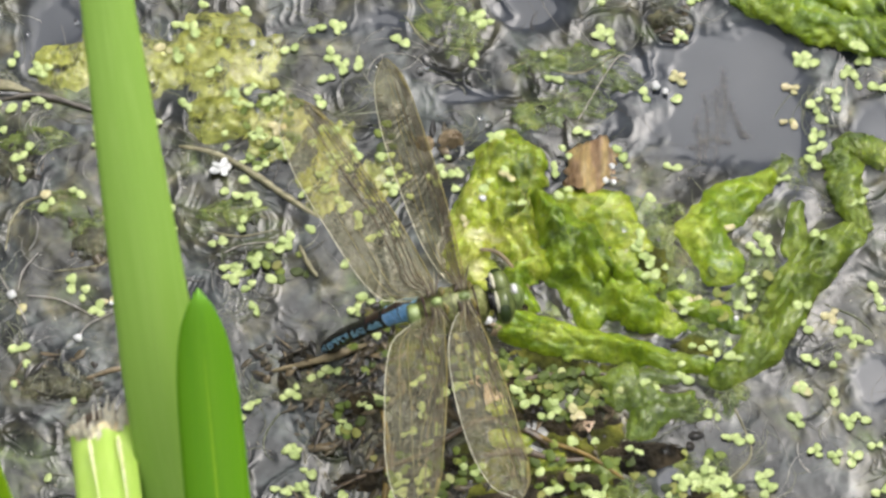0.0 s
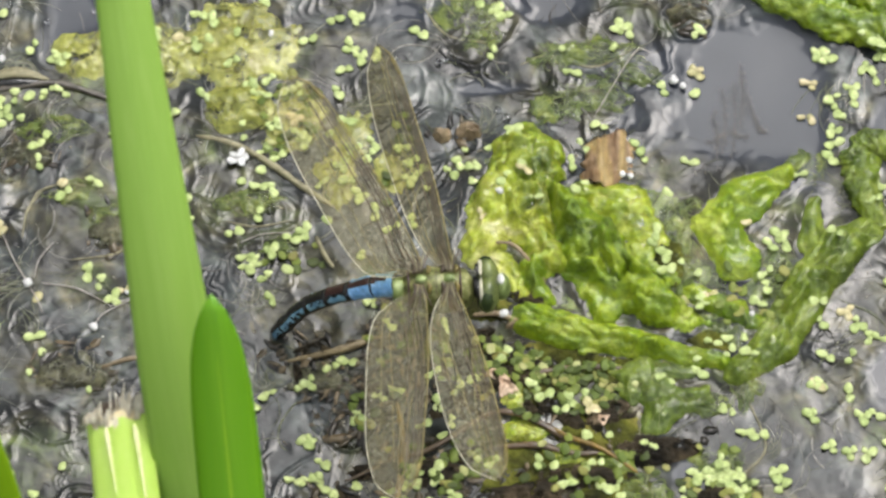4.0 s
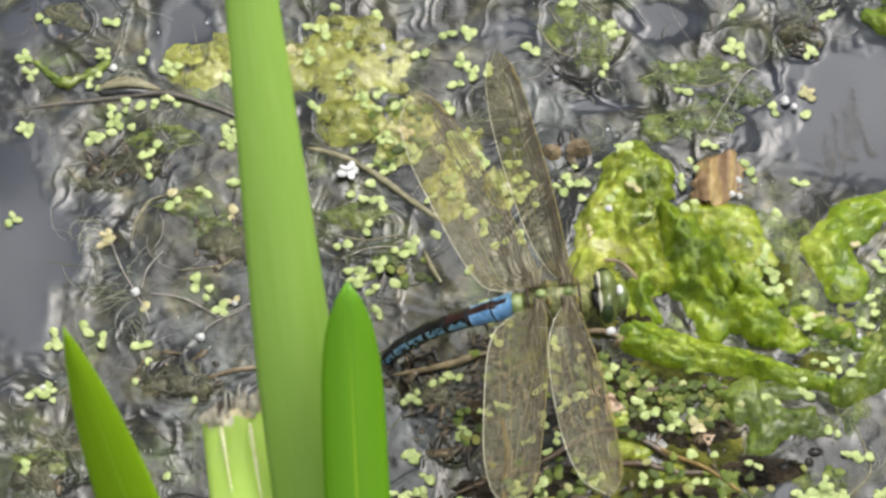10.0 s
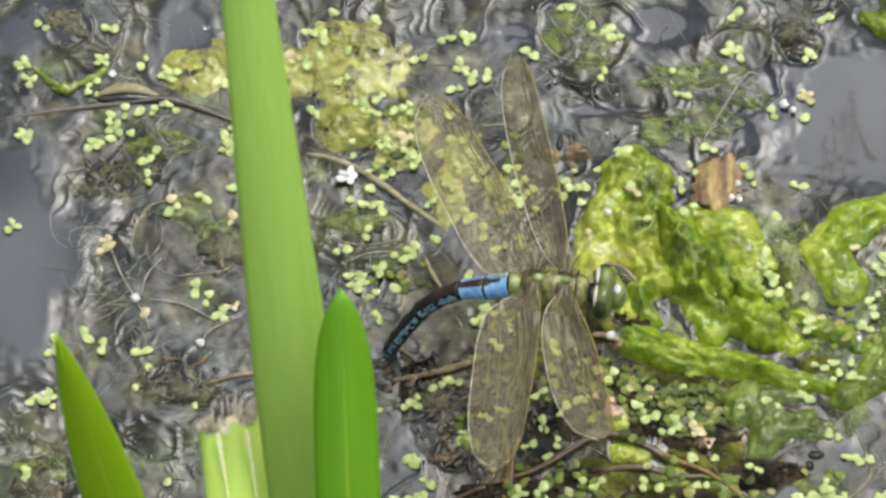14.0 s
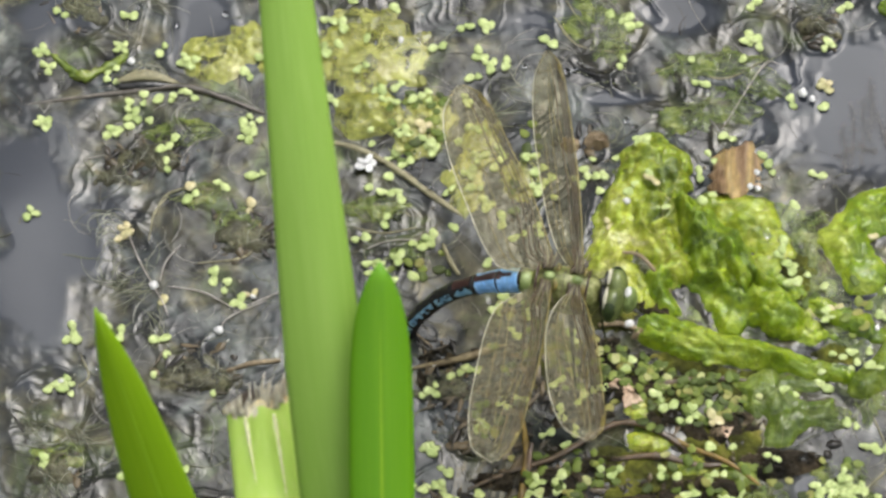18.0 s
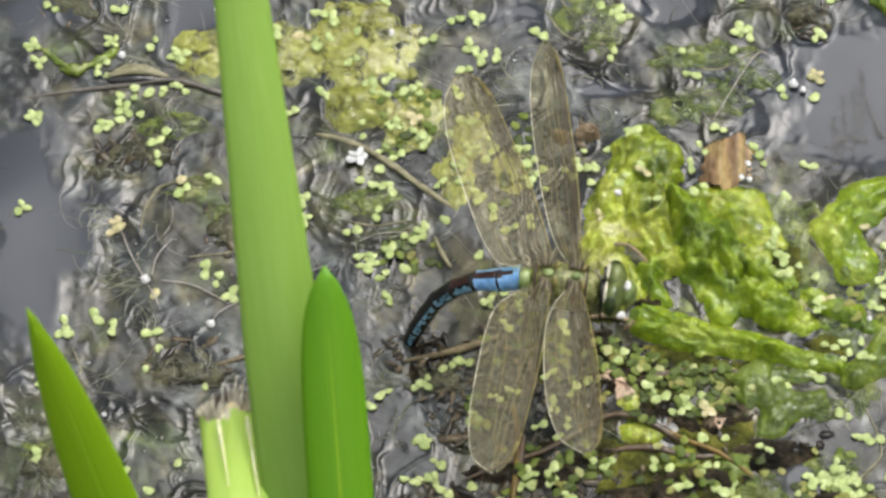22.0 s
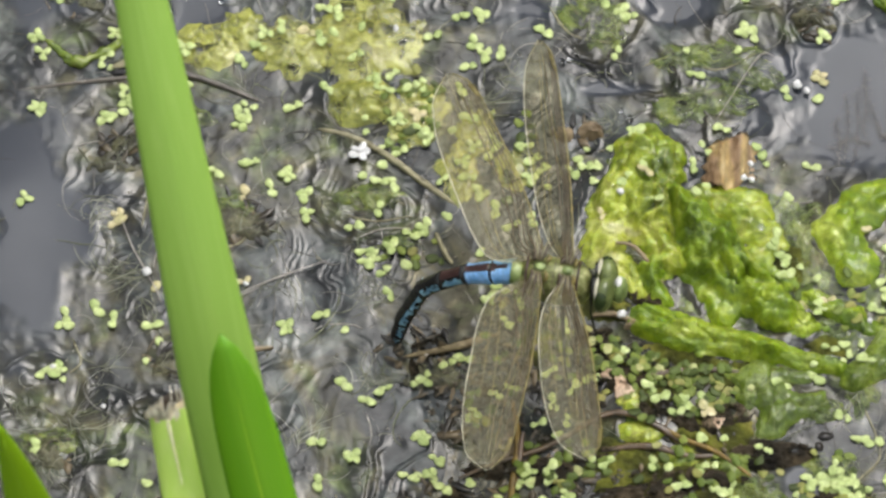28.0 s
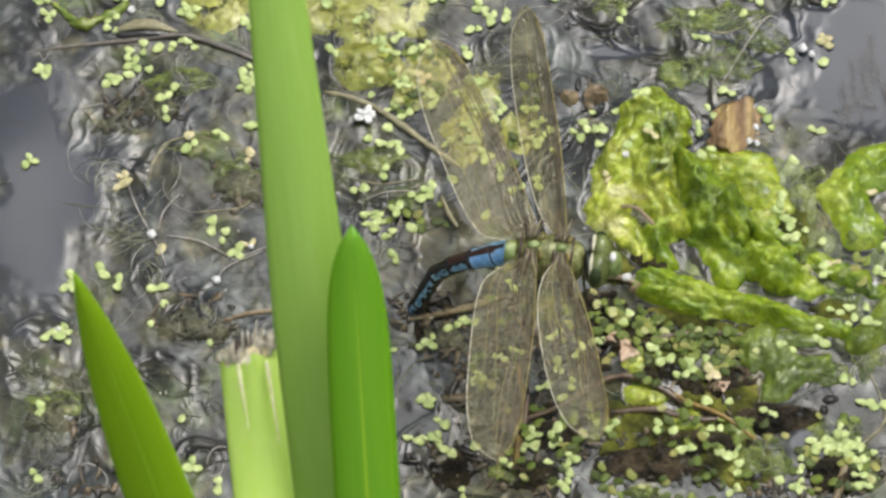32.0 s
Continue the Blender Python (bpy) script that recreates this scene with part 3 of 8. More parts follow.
def pond_height(x, y):
    """Height of the sheet and how much drowned weed lies at the surface there."""
    weed = np.ones_like(x)
    wob = (cloud(x, y, 75, 5, 4) - 0.5) * 1.7
    for cx, cy, rx, ry in CALM + CALM_FAR:
        d = np.sqrt(((x - cx * MM) / (rx * MM)) ** 2 + ((y - cy * MM) / (ry * MM)) ** 2) + wob
        weed = weed * np.clip((d - 0.60) / 0.62, 0, 1)
    near = np.clip(1.25 - np.maximum(np.abs(x) / 0.16, np.abs(y) / 0.12), 0, 1)
    weed = weed * np.clip(near * 4, 0, 1)
    wx = x + 0.016 * (cloud(x, y, 60, 11, 3) - 0.5)
    wy = y + 0.016 * (cloud(x, y, 60, 17, 3) - 0.5)
    broad = cloud(wx, wy, 38, 23, 2)
    tight = cloud(wx, wy, 95, 29, 2)
    fibre = cloud(wx, wy, 520, 31, 3) - 0.5
    edge = 4 * weed * (1 - weed)
    # skins of water drawn up over what lies under it: thin crooked ridges that come and go
    there = np.clip(cloud(x, y, 70, 41, 3) * 4.0 - 1.55, 0, 1)
    drawn = sum(np.exp(-((broad - level) / 0.010) ** 2) for level in (0.39, 0.50, 0.61))
    puckers = sum(np.exp(-((tight - level) / 0.020) ** 2) for level in (0.40, 0.49, 0.60))
    tiny = cloud(wx, wy, 210, 61, 2)
    puckers = puckers + 0.7 * np.clip(cloud(x, y, 110, 67, 2) * 5 - 2.2, 0, 1) * (np.exp(-((tiny - 0.45) / 0.035) ** 2) + np.exp(-((tiny - 0.60) / 0.035) ** 2))
    steps = np.tanh((broad - 0.46) / 0.012) + np.tanh((broad - 0.61) / 0.012)
    h = weed * (there * (0.24 * drawn + 0.11 * puckers + 0.16 * steps) + 0.08 * fibre + 0.45 * (tight - 0.5) * (0.4 + there)) + edge * 0.10
    for cx, cy, rx, ry, lump in LUMPS:
        d = np.sqrt(((x - cx * MM) / (rx * MM)) ** 2 + ((y - cy * MM) / (ry * MM)) ** 2) + wob * 0.8 + (tight - 0.5) * 0.9
        h = h + 0.30 * lump * np.exp(-2.2 * d * d) + (0.05 + 0.34 * there) * np.exp(-((d - 1.0) / 0.08) ** 2) - 0.16 * there * np.exp(-((d - 0.76) / 0.16) ** 2)
    gap = np.full_like(x, 9.0)
    xm, ym = x / MM, y / MM
    for fx, fy, fr in FEET:
        lo_i, hi_i = np.searchsorted(xm[0], (fx - fr - 8, fx + fr + 8))
        lo_j, hi_j = np.searchsorted(ym[:, 0], (fy - fr - 8, fy + fr + 8))
        spot = np.s_[lo_j:hi_j, lo_i:hi_i]
        gap[spot] = np.minimum(gap[spot], np.abs(np.hypot(xm[spot] - fx, ym[spot] - fy) - fr))
    h = h + 0.75 * np.exp(-gap / 1.9) * near
    calm = (cloud(x, y, 24, 51, 2) - 0.5) * 1.7
    return (h + calm * (1 - weed) * np.clip(near * 4, 0, 1)) * MM, weed


def stepped(lo, hi, step, far):
    inner = np.arange(lo, hi + step / 2, step)
    grow = [far * 2.2 ** (k - 13) for k in range(14)]
    return np.concatenate([[lo - g for g in grow[::-1]], inner, [hi + g for g in grow]])


def pond():
    xs = stepped(-0.112, 0.130, 0.00032, 400.0)
    ys = stepped(-0.080, 0.086, 0.00032, 400.0)
    gx, gy = np.meshgrid(xs, ys)
    h, weed = pond_height(gx, gy)
    SHEET.extend([xs, ys, h, weed])
    verts = np.stack([gx, gy, h], -1).reshape(-1, 3)
    nx, ny = len(xs), len(ys)
    i = np.arange(nx * ny).reshape(ny, nx)
    quads = np.stack([i[:-1, :-1], i[:-1, 1:], i[1:, 1:], i[1:, :-1]], -1).reshape(-1, 4)
    me = bpy.data.meshes.new("water")
    me.vertices.add(len(verts))
    me.vertices.foreach_set("co", verts.ravel())
    me.loops.add(quads.size)
    me.loops.foreach_set("vertex_index", quads.ravel())
    me.polygons.add(len(quads))
    me.polygons.foreach_set("loop_start", np.arange(0, quads.size, 4))
    me.update(calc_edges=True)
    me.polygons.foreach_set("use_smooth", np.ones(len(quads), bool))
    at = me.attributes.new("weed", "FLOAT", "POINT")
    at.data.foreach_set("value", weed.ravel())
    me.materials.append(M_WATER)
    ob = new("water", me)
    tagged(ob, "grey murky pond water over drowned weed", "water", "", "structure")


def sampled(x, y):
    """Height and weed of the finished sheet near the middle of the pond, between its grid points."""
    xs, ys, h, weed = SHEET
    i = np.clip(np.searchsorted(xs, x) - 1, 0, len(xs) - 2)
    j = np.clip(np.searchsorted(ys, y) - 1, 0, len(ys) - 2)
    u, w = (x - xs[i]) / (xs[i + 1] - xs[i]), (y - ys[j]) / (ys[j + 1] - ys[j])
    return [(g[j, i] * (1 - u) + g[j, i + 1] * u) * (1 - w) + (g[j + 1, i] * (1 - u) + g[j + 1, i + 1] * u) * w for g in (h, weed)]


def sheet_z(x, y):
    return float(sampled(np.array([x]), np.array([y]))[0][0])



# ---- algae ----
SHEET = []  # grid lines, heights and weed of the pond
FEET = []  # round feet of what stands in the water: x, y, radius in millimetres


def algae_roll(points, z, radii, material, label, seed, flat=0.75):
    v, f = tube(line_mm(points, z), [r * MM for r in radii], 40, 110, flat, 0.32, 140.0, seed, True)
    for (x, y), r, h in zip(points, radii, z):
        FEET.append((x, y, r * 0.9 if h > -0.2 else 0.3))
    for (xa, ya), (xb, yb), ra, rb in zip(points, points[1:], radii, radii[1:]):
        FEET.extend([(xa * (1 - w) + xb * w, ya * (1 - w) + yb * w, (ra * (1 - w) + rb * w) * 0.9) for w in (0.25, 0.5, 0.75)])
    ob = raw("algae_roll", v, f, material)
    rows = [[np.array(v[i * 40 + k]) for k in range(40)] for i in range(110)]
    tv, tf = thread_mesh(threads_on(rows, 200, seed, -0.00005, 0.00018), 0.00006)
    raw("thread_film", tv, tf, M_THREAD_DULL if material == M_ALGA_DULL else M_THREAD, ob, "fine slimy green threads")
    return tagged(ob, label, "algae", "algae on the pond")


def algae_mound(x, y, rx, ry, h, material, label, seed, lump=0.35, name="algae_mound", freq=230.0, category="algae", group="algae on the pond", sink=0.0):
    """A low billowing heap, its rim just under the water."""
    bm = bmesh.new()
    rings, sides = 22, 56
    rows = []
    for i in range(rings + 1):
        u = i / rings
        row = []
        for k in range(sides):
            a = 2 * math.pi * k / sides
            wob = 1 + (0.26 if h > 0.95 else 0.40) * noise.fractal(Vector((math.cos(a) * (1.3 if h > 0.95 else 2.2) + seed, math.sin(a) * (1.3 if h > 0.95 else 2.2), seed)), 1, 2, 3)
            px, py = x + rx * u * wob * math.cos(a), y + ry * u * wob * math.sin(a)
            q = Vector((px * MM * freq, py * MM * freq, seed))
            bil = abs(noise.noise(q)) * 1.5 + abs(noise.noise(q * 2.2)) * 0.7
            z = h * ((1 - u ** 2.2) * (0.72 + lump * (1.2 - bil)) + lump * 0.22 * noise.noise(q * 4) * (1 - u)) - 0.9 * u ** 6 - sink * u ** 1.5
            row.append(bm.verts.new((px * MM, py * MM, z * MM)))
            if i == 0:
                break
        rows.append(row)
    for k in range(sides):
        bm.faces.new((rows[0][0], rows[1][k], rows[1][(k + 1) % sides]))
    for i in range(1, rings):
        for k in range(sides):
            k2 = (k + 1) % sides
            bm.faces.new((rows[i][k], rows[i + 1][k], rows[i + 1][k2], rows[i][k2]))
    if h > 1.3:
        FEET.append((x, y, (rx + ry) / 2 * 0.92))
    grid = [[np.array(q.co) for q in row] for row in rows[1:]]
    ob = part(name, bm, material)
    if category == "algae":
        film = sink > 0
        tv, tf = thread_mesh(threads_on(grid, int(16 + rx * ry * (0.6 if film else 1.1)), seed, -0.00005, 0.0003 if film else 0.00014, False), 0.00006 if film else 0.00008)
        raw("thread_film", tv, tf, M_THREAD_DULL if material in (M_ALGA_DULL, M_FILM) else M_THREAD_YELLOW, ob, "fine slimy threads")
    return tagged(ob, label, category, group)


def algae_blanket(limbs, material, thread, label, seed, fold=0.55, step=0.45, name="algae_mound", wander=1.0):
    """One slimy heap draped over several limbs ((x, y), (x, y), radius, radius, height): folded along them, its rim under water. Millimetres."""
    xs = np.arange(min(min(a[0], b[0]) - max(p, q) for a, b, p, q, _ in limbs) - 3, max(max(a[0], b[0]) + max(p, q) for a, b, p, q, _ in limbs) + 3, step)
    ys = np.arange(min(min(a[1], b[1]) - max(p, q) for a, b, p, q, _ in limbs) - 3, max(max(a[1], b[1]) + max(p, q) for a, b, p, q, _ in limbs) + 3, step)
    gx, gy = np.meshgrid(xs, ys)
    wx = gx + 5.0 * wander * (cloud(gx, gy, 0.13, seed, 3) - 0.5) + 1.6 * wander * (cloud(gx, gy, 0.6, seed + 9, 2) - 0.5)
    wy = gy + 5.0 * wander * (cloud(gx, gy, 0.13, seed + 4, 3) - 0.5) + 1.6 * wander * (cloud(gx, gy, 0.6, seed + 13, 2) - 0.5)
    total = np.zeros_like(gx)
    for k, ((ax, ay), (bx, by), ra, rb, tall) in enumerate(limbs):
        ln = math.hypot(bx - ax, by - ay)
        ux, uy = (bx - ax) / ln, (by - ay) / ln
        t = np.clip((wx - ax) * ux + (wy - ay) * uy, 0, ln)
        r = ra + (rb - ra) * t / ln
        d = np.hypot(wx - ax - t * ux, wy - ay - t * uy) / r
        hump = tall * np.sqrt(np.clip(1 - d * d, 0, 1)) * (0.6 + 0.4 * np.clip(1.2 - d, 0, 1))
        along, over = (wx - ax) * ux + (wy - ay) * uy, (wy - ay) * ux - (wx - ax) * uy
        pleat = cloud(along * 0.12 + over * 0.05, over * 0.42, 1.0, seed + k * 7.7, 3)
        crease = np.abs(cloud(along * 0.10, over * 0.30 + along * 0.04, 1.0, seed + 31 + k * 5.3, 2) - 0.5) * 2
        hump = hump * (1 + fold * (pleat - 0.5) * 1.6 - fold * 0.75 * np.exp(-(crease / 0.10) ** 2))
        total = np.maximum(total, hump) + 0.22 * np.minimum(total, hump)
    lumps = np.abs(cloud(gx, gy, 0.24, seed + 50, 2) - 0.5) * 2
    total = total * (0.88 + 0.42 * lumps) + np.clip(total, 0, 1) * (0.30 * (cloud(gx, gy, 0.9, seed + 60, 2) - 0.5) + 0.16 * (cloud(gx, gy, 2.2, seed + 70, 2) - 0.5))
    z = np.where(total > 0.02, total + 0.05, -0.55)
    index = np.full(z.shape, -1)
    keep = z > -0.5
    grown = keep.copy()
    grown[1:], grown[:-1] = grown[1:] | keep[:-1], grown[:-1] | keep[1:]
    grown[:, 1:], grown[:, :-1] = grown[:, 1:] | keep[:, :-1], grown[:, :-1] | keep[:, 1:]
    index[grown] = np.arange(grown.sum())
    verts = np.stack([gx, gy, z], -1)[grown] * MM
    quad = np.stack([index[:-1, :-1], index[:-1, 1:], index[1:, 1:], index[1:, :-1]], -1).reshape(-1, 4)
    ob = raw(name, verts, [tuple(q) for q in quad[(quad >= 0).all(1)].tolist()], material)
    r = random.Random(int(seed * 10))
    paths = []
    while len(paths) < len(verts) // 22:
        i, j, a = r.uniform(2, len(xs) - 3), r.uniform(2, len(ys) - 3), r.uniform(0, 6.28)
        up, path = r.uniform(-0.02, 0.16), []
        for _ in range(r.randint(6, 14)):
            a += r.gauss(0, 0.25)
            i, j = i + 1.5 * math.cos(a), j + 1.5 * math.sin(a)
            if not (1 < i < len(xs) - 2 and 1 < j < len(ys) - 2) or z[int(j), int(i)] < 0:
                break
            fi, fj, p, q = i % 1, j % 1, int(i), int(j)
            hz = (z[q, p] * (1 - fi) + z[q, p + 1] * fi) * (1 - fj) + (z[q + 1, p] * (1 - fi) + z[q + 1, p + 1] * fi) * fj
            path.append(((xs[0] + i * step) * MM, (ys[0] + j * step) * MM, (hz + up) * MM))
        if len(path) > 4:
            paths.append(path)
    tv, tf = thread_mesh(paths, 0.00006)
    raw("thread_film", tv, tf, thread, ob, "fine slimy threads")
    for (ax, ay), (bx, by), ra, rb, _ in limbs if name == "algae_mound" else ():
        FEET.extend([(ax * (1 - w) + bx * w, ay * (1 - w) + by * w, (ra * (1 - w) + rb * w) * 1.02) for w in (0.0, 0.33, 0.67, 1.0)])
    return tagged(ob, label, "algae", "algae on the pond")


def build_algae():
    bright = "bright green wet rolled algae on the water"
    dull = "dull green wrinkled roll of floating algae"
    algae_blanket([((38, 17), (37, 7), 7.5, 9.5, 5.2), ((31, 8), (28, -3), 5.5, 5.5, 3.6), ((37, 5), (42, -6), 7.0, 5.0, 3.6), ((28, -3), (36, -13), 4.5, 3.5, 2.0), ((50, 8), (57, 6), 5.0, 5.5, 2.8), ((57, 6), (64, -2), 5.0, 4.0, 2.4)],
                  M_ALGA_YELLOW, M_THREAD_YELLOW, "billowing yellow-green algae heap above the water", 3.7, 0.5)
    algae_blanket([((44, 7), (53, -7), 4.0, 6.2, 7.4), ((53, -7), (64, -19), 6.4, 5.0, 7.0), ((64, -19), (71, -22), 4.6, 2.4, 1.8), ((47, -3), (39, -11), 4.2, 3.0, 3.4), ((50, -9), (53, -18), 4.6, 4.0, 3.0), ((39, -11), (41, -16), 3.0, 2.0, 1.6), ((61, -3), (66, -10), 3.2, 3.0, 2.0)],
                  M_ALGA, M_THREAD, "bright green wet algae draped in folds", 8.3, 0.6)
    algae_blanket([((92, 12), (83, 6.5), 2.2, 6.0, 2.8), ((83, 6.5), (76.5, 0.5), 5.6, 5.0, 3.0), ((76.5, 0.5), (81, -7), 4.6, 5.2, 2.6)],
                  M_ALGA, M_THREAD, "curled green algae lump in open water", 5.9, 0.45, wander=0.5)
    algae_blanket([((60, -34), (64, -42), 4.0, 5.0, 2.2), ((64, -42), (72, -40), 4.4, 3.0, 1.6), ((56, -32), (70, -33), 2.6, 2.0, 1.0)],
                  M_ALGA_DULL, M_THREAD_DULL, "olive green slimy algae sinking under duckweed", 6.7, 0.5)
    algae_blanket([((60, 6), (74, -4), 6.0, 6.0, 0.7), ((70, -8), (78, -22), 6.0, 5.0, 0.6), ((88, -10), (82, -26), 6.0, 5.0, 0.5), ((36, -14), (50, -20), 4.0, 4.0, 0.6)],
                  M_FILM, M_THREAD_DULL, "thin olive algae film round the green mound", 9.4, 0.6, 0.6, "algae_film")
    algae_blanket([((38, -20.5), (45, -23.5), 4.4, 4.4, 4.2), ((45, -23.5), (63, -27), 4.2, 3.7, 3.8), ((63, -27), (77, -32), 3.5, 1.8, 2.6)],
                  M_ALGA, M_THREAD, "long green sausage of algae floating", 2.9, 0.6, 0.4, wander=0.5)
    algae_blanket([((71, -15.0), (80, -19), 2.6, 3.3, 2.2), ((80, -19), (88, -22), 3.0, 1.6, 1.6)], M_ALGA, M_THREAD, "short green roll of algae with duckweed", 7.7, 0.6, 0.4, wander=0.5)
    algae_blanket([((80, -33.5), (88, -27), 3.0, 4.6, 3.0), ((88, -27), (96.5, -12), 4.6, 5.2, 3.8), ((96.5, -12), (102, -5), 5.2, 5.4, 3.8), ((102, -5), (108, -1), 5.0, 3.4, 2.8), ((96, -4), (97, 6), 3.4, 1.8, 1.8)],
                  M_ALGA_DULL, M_THREAD_DULL, dull, 3.3, 0.55, 0.4, wander=0.35)
    algae_roll([(105.1, 18.0), (106.7, 13.3), (108.1, 6.6), (111.2, -0.7)], [0.6, 0.8, 0.6, 0], [2.6, 3.4, 3.0, 1.4], M_ALGA_DULL, dull, 8.1)
    algae_roll([(105.7, 17.6), (110.4, 19.2), (116.7, 16.3)], [0.6, 0.6, 0.2], [2.2, 2.8, 2.6], M_ALGA_DULL, dull, 8.8)
    algae_roll([(85.1, 56.1), (94.4, 52.5), (103.6, 48.9), (113.0, 46.6), (122.2, 43.7)], [0, 0.8, 1, 1, 0.4], [1.8, 3.6, 4.2, 4.4, 3.0], M_ALGA, dull, 12.4)
    algae_roll([(90.0, 60.8), (101.6, 57.1), (113.3, 53.4), (123.8, 51.8)], [0.5, 1, 1, 0.4], [3.0, 4.6, 4.8, 4.0], M_ALGA, bright, 13.4)
    for x, y, rx, ry, h, s in [(-20.5, 42.8, 16.5, 12.7, 0.8, 9.1), (-21.6, 30.0, 9.7, 7.0, 1.6, 9.9), (-53.4, 42.8, 9.0, 8.2, 1.0, 10.8), (-46.0, 47.0, 8.0, 6.0, 0.8, 10.3), (-11.0, 28.0, 9.1, 10.2, 0.7, 11.3), (-36.9, 42.8, 10.3, 8.9, 0.7, 11.9), (-21.7, 50.9, 11.3, 6.3, 0.7, 24.2)]:
        algae_mound(x, y, rx, ry, h, M_MAT, "yellowish slimy algae mat with trapped bubbles", s, 0.7, "algae_mat", 330.0, sink=0.5)
    for x, y, rx, ry, h, s in [(46.9, -26.0, 14, 7.9, 0.7, 101.2), (59.5, -32.5, 14, 6.6, 0.6, 102.6), (37.6, -35.1, 12.8, 7.9, 0.5, 103.1), (53.6, -45.4, 14, 6.6, 0.5, 104.5), (32.8, -50.6, 12.8, 6.6, 0.4, 105.3), (64.5, -7.8, 9.3, 9.2, 0.8, 106.7), (29.7, -15.6, 8.1, 9.2, 0.5, 107.9), (46.5, -55.7, 12.8, 5.3, 0.4, 108.2), (73.5, -26.0, 8.1, 5.3, 0.4, 109.4), (16.9, -26.0, 9.3, 11.9, 0.3, 110.7)] + [(54.5, -62.2, 12.8, 6.6, 0.3, 111.1), (33.9, -57.4, 10.5, 5.3, 0.3, 112.8), (76.3, -61.9, 7, 6.6, 0.3, 113.6)]:
        algae_mound(x, y, rx, ry, h, M_BED, "dark olive matted weed bed under algae", s, 1.3, "weed_bed", 300.0, "weed", "weed beds", 0.45)
    for x, y, rx, ry, h, s in [(26.6, 51.5, 10.5, 9.2, 0.45, 12.3), (45.0, 41.4, 9, 5.5, 0.4, 13.2), (54.6, 42.0, 11, 5, 0.42, 13.9), (43.9, 28.7, 9, 6, 0.45, 14.4), (52.3, 32.3, 11, 6, 0.45, 15.1), (75.9, -20.8, 9.3, 7.9, 0.4, 15.9), (68.2, 0.1, 7, 7.9, 0.5, 8.1), (60.4, 36.7, 7, 4, 0.4, 15.5), (72.0, 4.0, 6.0, 5.0, 0.5, 15.7), (90.0, -12.0, 7.0, 8.0, 0.5, 16.4), (95.0, 14.0, 7.0, 6.0, 0.4, 17.7), (-19.0, 7.5, 9.0, 4.5, 0.45, 18.1), (-13.0, -3.0, 6.0, 4.0, 0.4, 18.8), (-48.0, 4.0, 7.0, 6.5, 0.45, 19.2), (-56.0, 11.0, 8.0, 4.5, 0.4, 19.6), (-60.0, 26.0, 9.0, 5.0, 0.4, 20.1), (-84.0, -50.0, 9.0, 5.0, 0.4, 20.7)]:
        algae_mound(x, y, rx, ry, h, M_FILM, "thin olive algae film on the surface", s, 1.3, "algae_film", 300.0, sink=0.55)
    for x, y, rx, ry, h, s in [(72.0, -40.3, 7, 4.2, 1.2, 17.3), (44.5, -33.2, 7, 3.4, 0.8, 19.9), (81.4, -35.1, 5.2, 7.9, 0.5, 20.4), (75.2, -53.1, 8.1, 4, 0.5, 22.1), (65.3, -32.5, 10.5, 3.4, 0.5, 29.1)]:
        algae_mound(x, y, rx, ry, h, M_FILM, "matted green algae with duckweed on it", s, 1.2, "algae_mat", 300.0, sink=0.5)
    for x, y, rx, ry, h, s in [(36.3, -46.1, 6, 3.2, 1.4, 18.6), (34.7, -39.0, 4, 4, 1, 72.3), (37.6, -32.5, 3.5, 2.4, 0.8, 73.9), (45.4, -51.2, 5.8, 3.2, 0.9, 74.4), (55.7, -53.1, 4.2, 3.4, 0.8, 75.8)]:
        algae_mound(x, y, rx, ry, h, M_ALGA_DULL if x > 50 else M_ALGA_YELLOW, "olive green slimy algae among dead stems", s, 0.6, "algae_lump", 220.0)
    for x, y, rx, ry, h, s in [(-1.1, 12.7, 5.8, 9.2, 0.5, 81.2), (1.9, 22.7, 5.2, 7.9, 0.5, 82.6), (11.2, 14.7, 5.8, 7.9, 0.4, 83.4)]:
        algae_mound(x, y, rx, ry, h, M_MAT, "yellowish slimy algae mat with trapped bubbles", s, 0.7, "algae_mat", 330.0, sink=0.5)
    for x, y, rx, ry, h, s in [(59.1, -60.2, 8.1, 5.3, 0.5, 86.2), (36.2, -67.8, 4, 2.1, 0.8, 87.4), (7.6, -63.5, 3.5, 2.6, 0.6, 88.8), (79.7, -62.5, 5.8, 6.6, 0.4, 89.9)]:
        algae_mound(x, y, rx, ry, h, M_FILM, "matted green algae with duckweed on it", s, 0.8, "algae_mat", 380.0)


build_algae()
pond()


# ---- debris ----
def strand(points, z, radii, material, name, label, category, sides=7, rough=0.25):
    v, f = tube(line_mm(points, z), [r * MM for r in radii], sides, 36, 0.8, rough, 500.0, points[0][0])
    return tagged(raw(name, v, f, material), label, category)


